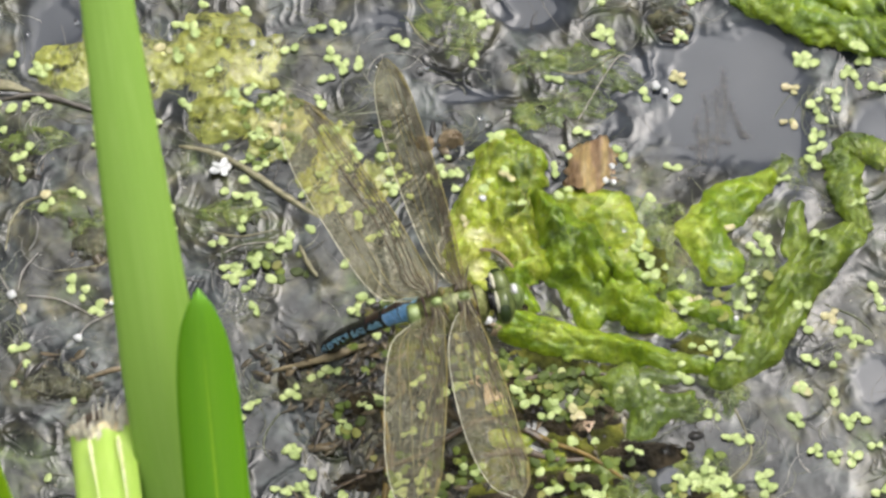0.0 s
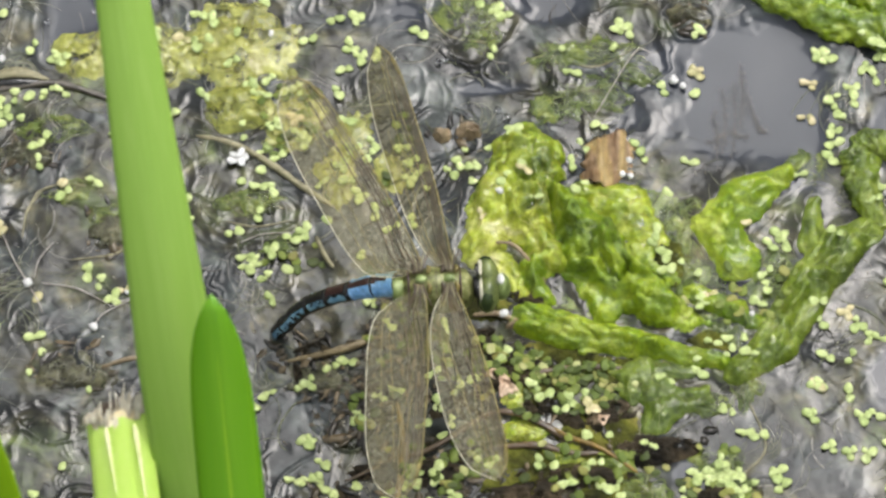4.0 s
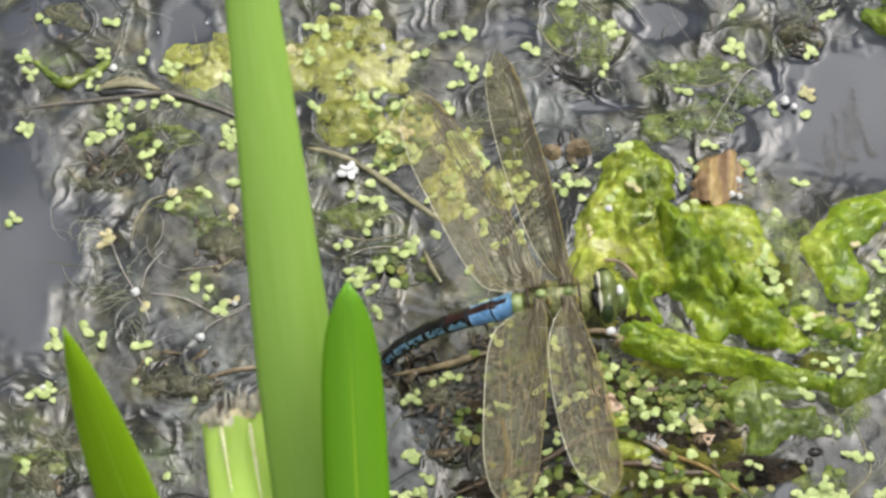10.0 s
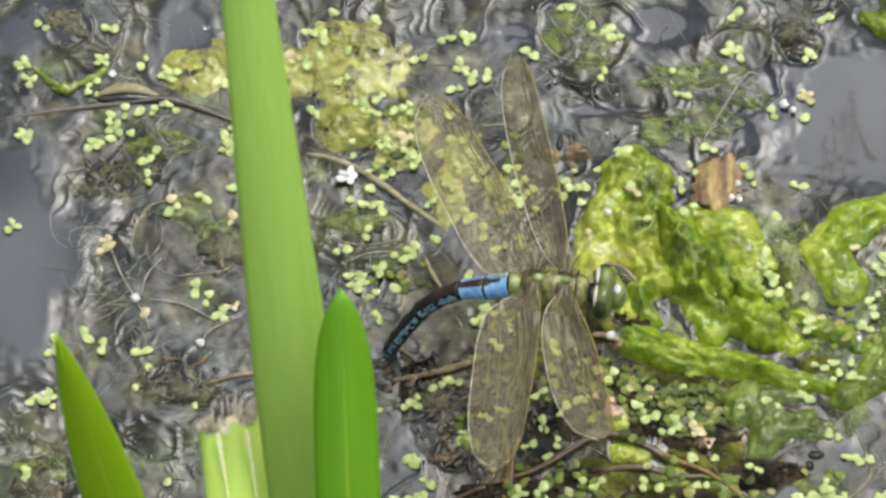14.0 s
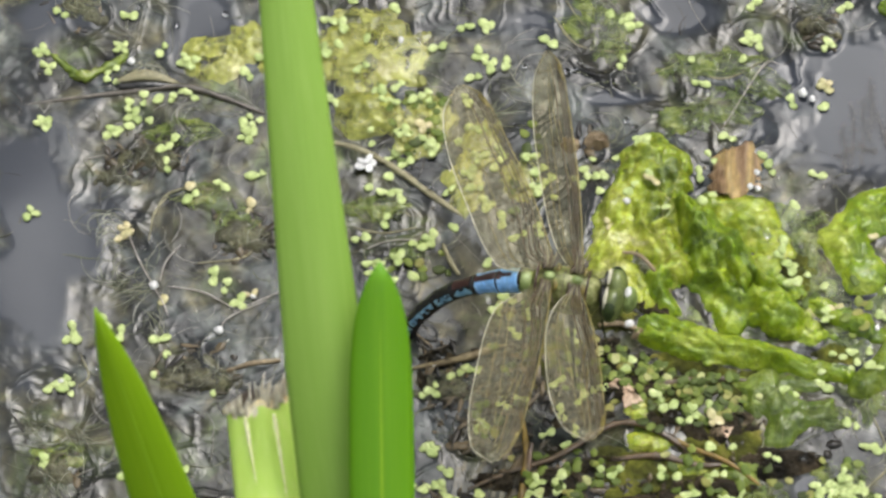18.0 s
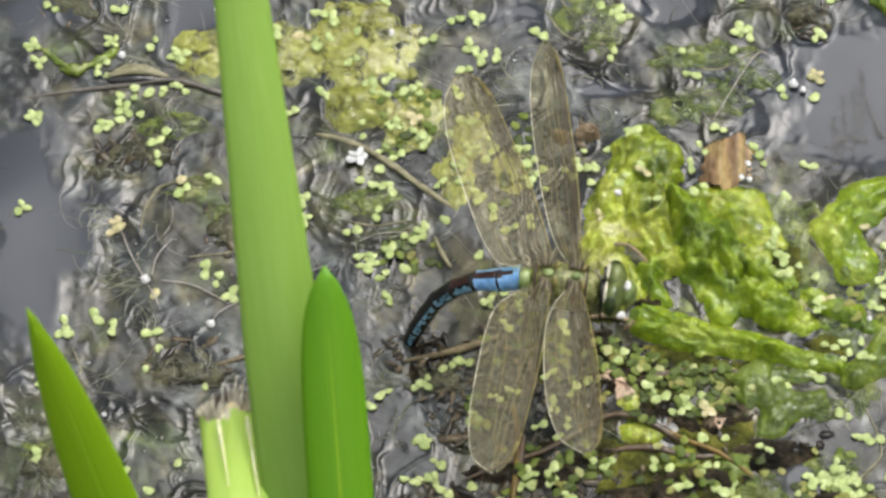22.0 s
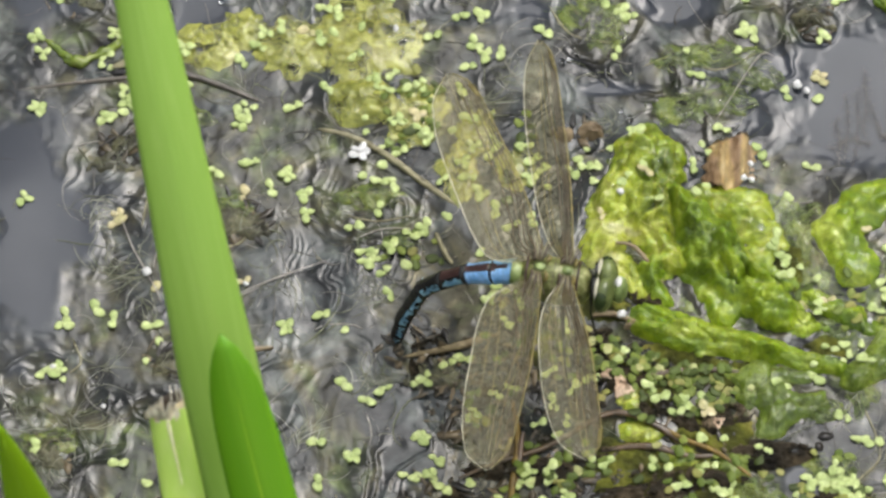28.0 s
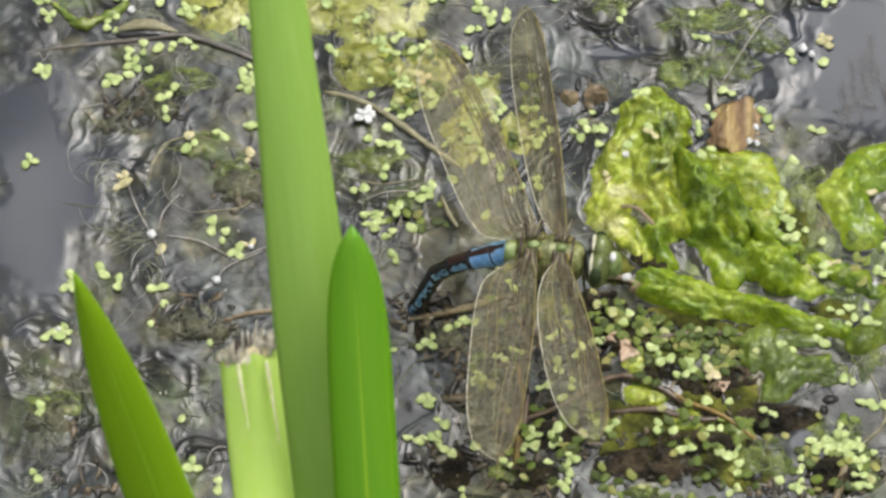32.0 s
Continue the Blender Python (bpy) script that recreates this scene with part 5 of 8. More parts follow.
def pale_specks():
    """Countless tiny pale crumbs and cast skins on the wet weed."""
    r = random.Random(47)
    verts, faces = [], []
    while len(faces) < 520 * 8:
        x, y = r.uniform(-0.105, 0.125), r.uniform(-0.075, 0.078)
        h, weed = sampled(np.array([x]), np.array([y]))
        if weed[0] < r.uniform(0.4, 1.0) or cloud(np.array([x]), np.array([y]), 60, 63, 2)[0] < r.uniform(0.35, 0.6):
            continue
        m = pose(x, y, float(h[0]) + 0.0001, r.uniform(-30, 30), r.uniform(-30, 30), r.uniform(0, 360))
        ln, wd = r.uniform(0.00015, 0.0006), r.uniform(0.00012, 0.0003)
        o = len(verts)
        verts += [m @ Vector(v) for v in ((ln, 0, 0), (0, wd, 0), (-ln, 0, 0), (0, -wd * r.uniform(0.4, 1), 0), (0, 0, wd * 0.7), (0, 0, -wd * 0.7))]
        faces += [(o + a, o + b, o + c) for a, b, c in ((0, 1, 4), (1, 2, 4), (2, 3, 4), (3, 0, 4), (1, 0, 5), (2, 1, 5), (3, 2, 5), (0, 3, 5))]
    tagged(raw("plant_specks", verts, faces, M_SPECK), "tiny pale plant crumbs on wet weed", "plant scraps", "", "stuff")


pale_specks()


# ---- reeds ----
def lathe(profile, sides=20, squash=1.0):
    """A round body along -x: profile of (distance, radius) rows."""
    bm = bmesh.new()
    rows = []
    for d, r in profile:
        rows.append([bm.verts.new((-d, r * math.cos(2 * math.pi * k / sides), r * squash * math.sin(2 * math.pi * k / sides))) for k in range(sides)])
    for a, b in zip(rows, rows[1:]):
        for k in range(sides):
            bm.faces.new((a[k], a[(k + 1) % sides], b[(k + 1) % sides], b[k]))
    bm.faces.new(rows[0][::-1])
    bm.faces.new(rows[-1])
    bm.normal_update()
    return bm


def egg(center, size, seg=20, rot=(0, 0, 0)):
    bm = bmesh.new()
    bmesh.ops.create_uvsphere(bm, u_segments=seg, v_segments=seg // 2 + 2, radius=1)
    bmesh.ops.transform(bm, matrix=pose(*center, *rot) @ Matrix.Diagonal((*size, 1)), verts=bm.verts)
    return bm


def blade_mesh(height, width, thick, steps=70, bend=0.0, keel=0.35, cut=None, arch=lambda u: 0.0):
    """A leaf blade along +z, its width along x: width(u) in metres, a shallow keel, closed all round."""
    cols = 13
    verts, faces = [], []
    for j in range(steps + 1):
        u = j / steps
        w = width(u)
        z = u * height
        for side in (1, -1):
            for i in range(cols):
                s = i / (cols - 1) * 2 - 1
                s = s if side == 1 else -s
                rib = 0.00007 * math.cos(s * 15) * min(1, w / 0.006)
                y = arch(u) * height + keel * w * 0.18 * (s * s) + side * -0.5 * thick * (1 - s * s * 0.85) * min(1, w / 0.003) + rib * (side == 1) + bend * u * u
                top = cut(s) * max(0, (u - 0.95) * 20) if cut else 0
                verts.append((s * w / 2, y, z + top))
    ring = cols * 2
    for j in range(steps):
        for k in range(ring):
            k2 = (k + 1) % ring
            faces.append((j * ring + k, j * ring + k2, (j + 1) * ring + k2, (j + 1) * ring + k))
    faces.append(tuple(range(ring))[::-1])
    faces.append(tuple(steps * ring + k for k in range(ring)))
    return verts, faces


def arching(u):
    """How the tall leaf bows: steep below, leaning over above."""
    return 0.13 * 0.07 * math.log(math.cosh((u - 0.60) / 0.07))


def stooping(u):
    """How the cut leaf leans over towards its cut end."""
    return 0.40 * 0.08 * (math.log(math.cosh((u - 0.66) / 0.08)) - math.log(math.cosh(0.34 / 0.08)))


def build_reeds():
    v, f = blade_mesh(0.3300 + 0.130, lambda u: max(0.0003, min(0.0150, 0.0098 + 0.0740 * (0.3300 - u * (0.3300 + 0.130)))), 0.0012, 110, 0.0, 0.5, None, arching)
    tall = tagged(raw("reed_leaf", v, f, M_REED_TALL), "tall pale green strap-shaped reed leaf standing in water", "reed leaf", "reed leaves")
    h = 0.2886
    v, f = blade_mesh(h, lambda u: 0.0119 * (1 - math.exp(-(1 - u) * 0.2886 / 0.0075)) * (0.85 + 0.15 * min(1, u * 3)) + 0.0002, 0.0012, 80, 0.0, 0.5)
    short = tagged(raw("reed_leaf", v, f, M_REED_BRIGHT), "short bright green pointed reed leaf with pale midrib", "reed leaf", "reed leaves")
    h = 0.2528
    v, f = blade_mesh(h, lambda u: 0.0139 * (1 - math.exp(-(1 - u) * 0.2528 / 0.0250)) + 0.0002, 0.0011, 80, 0.0, 0.5)
    side = tagged(raw("reed_leaf", v, f, M_REED_SIDE), "narrow bright green reed leaf tapering to a point", "reed leaf", "reed leaves")
    for leaf, ht, mat in ((short, 0.2886 - 0.004, M_RIB_BRIGHT), (side, 0.2528 - 0.004, M_RIB_BRIGHT)):
        v, f = tube([(0, -0.00054, 0.0), (0, -0.00054, ht * 0.5), (0, -0.00050, ht)], [0.0009, 0.0008, 0.0002], 10, 60, 0.15)
        raw("midrib", v, f, mat, leaf, "slightly paler midrib")
    full = 0.3300 + 0.130
    strip = [(sx * 0.0011 * (1 - 0.5 * k / 110), arching(k / 110) * full - 0.00058 - 0.00010 * (sx == 0), k / 110 * full) for k in range(108) for sx in (-1, 0, 1)]
    raw("midrib", strip, [(k * 3 + c, k * 3 + c + 1, k * 3 + c + 4, k * 3 + c + 3) for k in range(107) for c in (0, 1)], M_REED_TALL, tall, "slightly raised midrib")
    h = 0.2388 + 0.0026
    stump = tagged(new("cut_reed_leaf"), "cut reed leaf stump with a dry frayed end", "reed leaf", "reed leaves")
    def torn(q):
        return 0.0010 * math.sin(q * 7 + 1) + 0.0014 * q
    v, f = blade_mesh(h - 0.0020, lambda u: 0.0128 * (1 - 0.06 * u), 0.0030, 220, 0.0, 0.5, torn, stooping)
    blade = raw("blade", v, f, [M_REED_CUT, M_DRY_RIM], stump)
    for p in blade.data.polygons:
        if p.center.z > h - 0.0032 + 0.0014 * p.center.x / 0.0064 + 0.0008 * math.sin(p.center.x * 1900):
            p.material_index = 1
    # solid dark egg that paints the shade within the cut
    part("hollow", egg((0.0006, 0.0006, h - 0.0018), (0.0050, 0.0006, 0.0024), 16), M_TWIG, stump, "dark lump painting the shade inside the cut end")
    rnd = random.Random(3)
    # dry skin left standing at the cut in ragged curled flaps
    for x0, wd, ht, over in ((-0.0050, 0.0022, 0.0026, 0.2), (-0.0036, 0.0012, 0.0036, 0.3), (-0.0022, 0.0009, 0.0042, 0.6), (-0.0006, 0.0007, 0.0020, 0.3), (0.0008, 0.0008, 0.0046, 0.8), (0.0019, 0.0010, 0.0050, 1.0), (0.0034, 0.0009, 0.0048, 0.9), (0.0044, 0.0011, 0.0044, 0.8), (0.0055, 0.0009, 0.0032, 0.5)):
        bm = bmesh.new()
        rows = []
        for j in range(9):
            u = j / 8
            rise = -0.0010 + ht * (u - 0.18 * over * u ** 3)
            y = -0.0012 + 0.40 * rise - 0.0005 * math.sin(u * 2.4) + 0.0022 * over * u ** 2.5
            row = []
            for i in range(6):
                q = i / 5 - 0.5
                ragged = 0.0012 * noise.noise(Vector((x0 * 900 + q * 6, 2.0, u * 0.5))) * u
                row.append(bm.verts.new((x0 + q * wd * 1.5 * (1 - 0.6 * u * u) + 0.0007 * over * u * u + 0.0005 * noise.noise(Vector((x0 * 700, u * 3, 0))), y + 0.0004 * q * q, h - 0.0020 + torn(x0 / 0.0060) + rise + ragged)))
            rows.append(row)
        for j in range(8):
            for i in range(5):
                bm.faces.new((rows[j][i], rows[j][i + 1], rows[j + 1][i + 1], rows[j + 1][i]))
        bmesh.ops.solidify(bm, geom=bm.faces[:], thickness=0.00010)
        part("dry_flap", bm, M_DRY, stump, "pale dry curled skin")
    for k in range(12):
        x0 = rnd.uniform(-0.0056, 0.0056)
        z0 = h - 0.0026 + torn(x0 / 0.0060)
        tip, lean = rnd.uniform(0.0024, 0.0050), rnd.uniform(-0.0008, 0.0012)
        fv, ff = tube([(x0, -0.0012, z0), (x0 + lean * 0.3, -0.0016 + 0.2 * tip, z0 + tip * 0.6), (x0 + lean, -0.0010 + 0.4 * tip, z0 + tip), (x0 + lean * 2.2, 0.0006 + 0.4 * tip, z0 + tip * rnd.uniform(0.8, 1.1))], [0.00022, 0.00016, 0.00012, 0.00006], 5, 14, 0.6, 0.3, 600, k)
        raw("dry_fibre", fv, ff, M_DRY, stump, "pale dry frayed fibre")
    for x0, ln in ((-0.0024, 0.012), (0.0030, 0.015)):
        lv, lf = tube([(x0 + 0.0008 * q, -0.0016 + stooping(1 - (0.0035 + ln * q) / h) * h, h - 0.0035 - ln * q) for q in (1.0, 0.75, 0.5, 0.25, 0.0)], [0.0001, 0.0003, 0.0005], 10, 20, 0.5)
        raw("split", lv, lf, M_SPLIT, stump, "pale split in the leaf")
    return tall, short, side, stump


REED_TALL, REED_SHORT, REED_SIDE, REED_CUT = build_reeds()


# ---- dragonfly ----
SEG_LEN = [0.00550, 0.00620, 0.00660, 0.00660, 0.00640, 0.00600, 0.00520, 0.00450]


def wing_shape(hind):
    """Leading and trailing edge (y) along the span u from 0 to 1, metres, with a round tip."""
    def front(u):
        return 0.0012 + 0.0022 * math.sin(min(1, u * 1.9) * math.pi / 2) - 0.0006 * u

    def back(u):
        if hind:
            return -(0.0012 + 0.0091 * (1 - math.exp(-u * 20)) - 0.0024 * max(0, u - 0.3))
        return -(0.0010 + 0.0069 * (1 - math.exp(-u * 6.5)))

    def rounded(u, from_u, power):
        return (1 - max(0, (u - from_u) / (1.0001 - from_u)) ** power) ** 0.5

    def middle(u):
        return front(u) * 0.62 + back(u) * 0.38

    def lead(u):
        return middle(u) + (front(u) - middle(u)) * rounded(u, 0.80, 2.0)

    def trail(u):
        return middle(u) + (back(u) - middle(u)) * rounded(u, 0.55, 2.6)
    return lead, trail


def wing(name, hind, length, label, body):
    lead, trail = wing_shape(hind)
    nu, nv = 60, 12
    verts, faces = [], []

    def place(u, s):
        a, b = lead(u), trail(u)
        y = a + (b - a) * s
        z = 0.00007 * math.sin(s * 34) * (1 - s) * min(1, (1 - u) * 5) + 0.0007 * math.sin(u * 2.6) * (s - 0.4) - 0.0010 * u * u
        return (u * length, y, z)
    for i in range(nu + 1):
        u = 1 - (1 - i / nu) ** 1.5
        for j in range(nv + 1):
            verts.append(place(u, j / nv))
    for i in range(nu):
        for j in range(nv):
            k = i * (nv + 1) + j
            faces.append((k, k + nv + 1, k + nv + 2, k + 1))
    skin = raw(name, verts, faces, M_SKIN, body, label)

    def vein_set(title, lines, radius, mat, tag):
        vv, ff = [], []
        for pts in lines:
            a, b = tube(pts, [radius, radius * 0.8], 5, max(6, len(pts) * 2))
            ff += [tuple(q + len(vv) for q in face) for face in b]
            vv += a
        raw(title, vv, ff, mat, skin, tag)
    n = 14
    vein_set("costa", [[place(0.995 * i / n, 0.0) for i in range(n + 1)]], 0.00016, M_COSTA, "amber leading vein")
    vein_set("margin", [[place(0.02 + 0.98 * i / n, 1.0) for i in range(n + 1)], [place(1.0, k / 4) for k in range(5)]], 0.00012, M_VEIN_PALE, "pale rear margin")
    main = []
    for s0, s1, u0, u1 in ((0.30, 0.06, 0, 0.95), (0.42, 0.11, 0, 0.93), (0.55, 0.17, 0, 0.96), (0.62, 0.30, 0, 0.90)):
        main.append([place(u0 + (u1 - u0) * i / 10, s0 + (s1 - s0) * (1 - (1 - i / 10) ** 6)) for i in range(11)])
    for pts in main:
        vein_set("main_vein", [pts], 0.00017, M_VEIN, "stout dark lengthwise vein")
    thin = []
    for s0, s1, u0, u1 in ((0.74, 0.52, 0, 0.86), (0.84, 0.74, 0, 0.66), (0.20, 0.46, 0.35, 0.95), (0.22, 0.34, 0.5, 0.96)):
        thin.append([place(u0 + (u1 - u0) * i / 10, s0 + (s1 - s0) * (1 - (1 - i / 10) ** 2)) for i in range(11)])
    for pts in thin:
        vein_set("thin_vein", [pts], 0.00007, M_COSTA, "")
    rnd = random.Random(7 if hind else 8)
    cross = []
    for i in range(46):
        u = 0.05 + 0.9 * i / 46
        for s in (0.03, 0.10):
            cross.append([place(u, s - 0.03), place(u + 0.003, s + 0.03)])
    for i in range(150):
        u, s = rnd.uniform(0.06, 0.94), rnd.uniform(0.15, 0.95)
        cross.append([place(u, s), place(min(0.99, u + rnd.uniform(-0.01, 0.02)), min(1, s + rnd.uniform(0.06, 0.14)))])
    vv, ff = [], []
    for p, q in cross:
        p, q = Vector(p), Vector(q)
        d = (q - p).normalized()
        side = d.cross(Vector((0, 0, 1))).normalized() * 0.00005
        up = Vector((0, 0, 0.00005))
        k = len(vv)
        vv += [p + side, p + up, p - side, q + side, q + up, q - side]
        ff += [(k, k + 1, k + 4, k + 3), (k + 1, k + 2, k + 5, k + 4), (k + 2, k, k + 3, k + 5)]
    tagged(raw("cross_vein", vv, ff, M_VEIN, skin, "fine dark cross veins"), kind="stuff")
    vein_set("wing_spot", [[place(0.84, 0.04), place(0.88, 0.05), place(0.915, 0.06)]], 0.00042, M_COSTA, "amber cell near the wing tip")
    return skin


def build_dragonfly():
    body = tagged(new("dragonfly"), "green and blue hawker dragonfly with spread clear wings", "dragonfly")
    # thorax
    bm = lathe([(-0.0078, 0.0022), (-0.0066, 0.0038), (-0.0030, 0.0047), (0.0010, 0.0046), (0.0045, 0.0038), (0.0066, 0.0026)], 24, 1.1)
    for q in bm.verts:
        q.co.z -= 0.0012
    part("thorax", bm, M_THORAX, body, "olive green thorax")
    for x, y in ((0.0030, 0), (-0.0026, 0)):
        part("back_plate", egg((x, y, 0.0040), (0.0012, 0.0009, 0.0006), 14), M_GREEN, body, "light green plate between the wings")
    for x in (0.0052, 0.0004, -0.0052):
        bm = lathe([(-x - 0.00025, 0.0043), (-x, 0.0049), (-x + 0.00025, 0.0043)], 20, 1.05)
        for q in bm.verts:
            q.co.z -= 0.0011
        part("dark_seam", bm, M_BROWN, body, "dark brown seam on the thorax")
    for sx in (1, -1):
        for k in range(4):
            x = 0.0042 - k * 0.0028
            v, f = tube([(x, sx * 0.0010, 0.0042), (x + 0.0004, sx * 0.0022, 0.0040), (x, sx * 0.0034, 0.0030)], [0.0004, 0.0005, 0.0003], 7, 8)
            raw("wing_root", v, f, M_VEIN if k % 2 else M_COSTA, body, "knotted wing root")
        for x0 in (0.0030, -0.0030):
            for k in range(5):
                a = (k - 2) * 0.42
                v, f = tube([(x0 + 0.0003 * (k - 2), sx * 0.0012, 0.0041), (x0 + 0.0016 * math.sin(a), sx * 0.0036, 0.0043), (x0 + 0.0034 * math.sin(a), sx * 0.0068, 0.0038)], [0.00024, 0.00020, 0.00012], 6, 10)
                raw("root_vein", v, f, M_ROOT_TAN if k % 2 else M_VEIN, body, "stout vein at the wing root")
    # head
    for s in (1, -1):
        part("eye", egg((0.0108, s * 0.0021, 0.0002), (0.0023, 0.0039, 0.0041), 24, (s * -14, 0, s * 8)), M_EYE, body, "large dark green glossy eye")
        bm = bmesh.new()
        bmesh.ops.create_uvsphere(bm, u_segments=40, v_segments=24, radius=1)
        way = Vector((0.0, s * 0.62, 0.78))
        far = [q for q in bm.verts if ((q.co - way * q.co.dot(way)) * 1.0).length > 0.50 + 0.16 * abs(q.co.y) or q.co.dot(way) < 0]
        bmesh.ops.delete(bm, geom=far, context="VERTS")
        bmesh.ops.transform(bm, matrix=pose(0.0108, s * 0.0021, 0.0002, s * -14, 0, s * 8) @ Matrix.Diagonal((0.0023 * 1.03, 0.0039 * 1.015, 0.0041 * 1.015, 1)), verts=bm.verts)
        part("eye_patch", bm, M_DARK_EYE, body, "dark upper patch of the eye")
        v, f = tube([(0.0098, s * 0.0056, -0.001), (0.0093, s * 0.0036, 0.0032), (0.0093, 0.0002 * s, 0.0037)], [0.0003, 0.00045, 0.0003], 7, 12)
        raw("head_band", v, f, M_VEIN_PALE, body, "pale band behind the eye")
        v, f = tube([(0.0088, s * 0.0046, -0.0005), (0.0086, s * 0.003, 0.003), (0.0088, 0.0002 * s, 0.0034)], [0.0003, 0.0004, 0.0003], 7, 12)
        raw("eye_rim", v, f, M_BLACK, body, "black rim behind the eye")
    part("face", egg((0.0136, 0, -0.0008), (0.0018, 0.0028, 0.0028), 16), M_GREEN, body, "pale olive face")
    # highlight on the head, painted as a small white egg
    part("face_highlight", egg((0.0134, 0.0003, 0.0019), (0.0007, 0.0012, 0.0005), 14), M_PETAL, body, "painted white highlight on the face")
    part("neck", egg((0.0084, 0, -0.0004), (0.0012, 0.0022, 0.0022), 14), M_BLACK, body, "black neck")
    # legs, bent down to the weed
    for s in (1, -1):
        for x, ex, ez in ((0.0050, 0.0035, -0.0318), (0.0025, 0.0020, -0.0330), (0.0000, -0.0060, -0.0330)):
            v, f = tube([(x, s * 0.002, -0.005), (x + ex * 0.3, s * 0.0058, -0.0065), (x + ex * 0.55, s * 0.0062, -0.016), (x + ex * 0.7, s * 0.0060, -0.025), (x + ex, s * 0.0056, ez)], [0.0007, 0.00055, 0.0004, 0.0003, 0.0002], 7, 26)
            raw("leg", v, f, M_BLACK, body, "thin black jointed leg")
    # abdomen
    bm = lathe([(0, 0.0022), (0.0006, 0.0026), (0.0016, 0.0026), (0.0024, 0.0023)], 22)
    for q in bm.verts:
        q.co.x -= 0.0060
        q.co.z -= 0.0004
    part("waist", bm, M_GREEN, body, "light green waist ring")
    radius = [0.0026, 0.0024, 0.00205, 0.00195, 0.0019, 0.00185, 0.0018, 0.0016, 0.0011]
    segs = []
    for k, ln in enumerate(SEG_LEN):
        r0, r1 = radius[k], radius[k + 1]
        prof = [(-0.0003, r0 * 0.8), (0.0, r0), (ln * 0.12, r0 * 1.03), (ln * 0.18, r0), (ln * 0.26, r0 * 0.9 + r1 * 0.1), (ln * 0.34, r0 * 0.75 + r1 * 0.25), (ln * 0.42, r0 * 0.6 + r1 * 0.4), (ln * 0.5, (r0 + r1) / 2), (ln * 0.58, r0 * 0.4 + r1 * 0.6), (ln * 0.66, r0 * 0.25 + r1 * 0.75), (ln * 0.75, r0 * 0.1 + r1 * 0.9), (ln * 0.84, r1), (ln * 0.92, r1 * 1.06), (ln, r1 * 1.02), (ln + 0.0004, r1 * 0.7)]
        bm = lathe(prof, 32, 0.95)
        for face in bm.faces:
            c = face.calc_center_median()
            ang = math.degrees(math.atan2(c.z, abs(c.y)))
            d = -c.x / ln
            if d < 0.06 or d > 0.93:
                face.material_index = 1
            elif k == 0:
                face.material_index = 0 if not (ang > 66 + (1 - d) * 24 and d > 0.25) else 2
            elif ang > (62 if k < 2 else 52):
                face.material_index = 2
            elif k < 2 and ang > -25:
                face.material_index = 0
            elif k >= 2 and -4 < ang < 48 and abs(d - 0.5) > 0.035 and noise.noise(Vector((d * 5.2 + k * 3.7, ang * 0.055, k * 1.3))) > -0.26 + 0.03 * k:
                face.material_index = 0
            else:
                face.material_index = 1
        blue = M_BLUE if k < 2 else M_DUSK_BLUE
        segs.append(part("abdomen_segment", bm, [blue, M_BLACK, M_BROWN if k < 3 else M_BLACK], body, "blue sided segment with a dark back" if k < 2 else "blackish segment with dull blue marks"))
    wings = [wing("fore_wing", False, 0.050, "smoky clear long fore wing", body), wing("hind_wing", True, 0.049, "smoky clear broad hind wing", body),
             wing("fore_wing", False, 0.050, "smoky clear long fore wing", body), wing("hind_wing", True, 0.049, "smoky clear broad hind wing", body)]
    return body, segs, wings


DRAGONFLY, SEGMENTS, WINGS = build_dragonfly()


# ---- duckweed ----
def frond_shape(name, material, seed):
    """An oval, slightly lobed and cupped floating leaf."""
    bm = bmesh.new()
    bmesh.ops.create_uvsphere(bm, u_segments=14, v_segments=6, radius=1)
    for q in bm.verts:
        x, y, z = q.co
        a = math.atan2(y, x)
        rim = math.hypot(x, y)
        out = 1 + 0.07 * math.sin(2 * a + seed) + 0.08 * math.sin(3 * a + seed * 2.3) - 0.26 * math.exp(-((a - 2.6 + seed % 1) / 0.4) ** 2)
        z = z * (0.15 if z > 0 else 0.18) + 0.14 * rim ** 4 * math.sin(a * 2 + seed)
        q.co = (x * 0.00142 * out, y * 0.00118 * out, z * 0.0011)
    me = bpy.data.meshes.new(name)
    bm.to_mesh(me)
    bm.free()
    me.materials.append(material)
    me.polygons.foreach_set("use_smooth", [True] * len(me.polygons))
    return me


FRONDS = [frond_shape("frond", M_FROND, k * 1.37) for k in range(5)]
FRONDS_OLD = [frond_shape("faded_frond", M_FROND_OLD, k * 1.9) for k in range(3)]
FROND = FRONDS[0]
WEED_RND = random.Random(11)


def lift(x, y):
    """Height on which floating things lie: the sheet, or the algae on it."""
    hit, place, _, _, ob, _ = scene.ray_cast(DEPS, Vector((x, y, 0.012)), Vector((0, 0, -1)))
    return place.z if hit and place.z < 0.0115 else 0.0


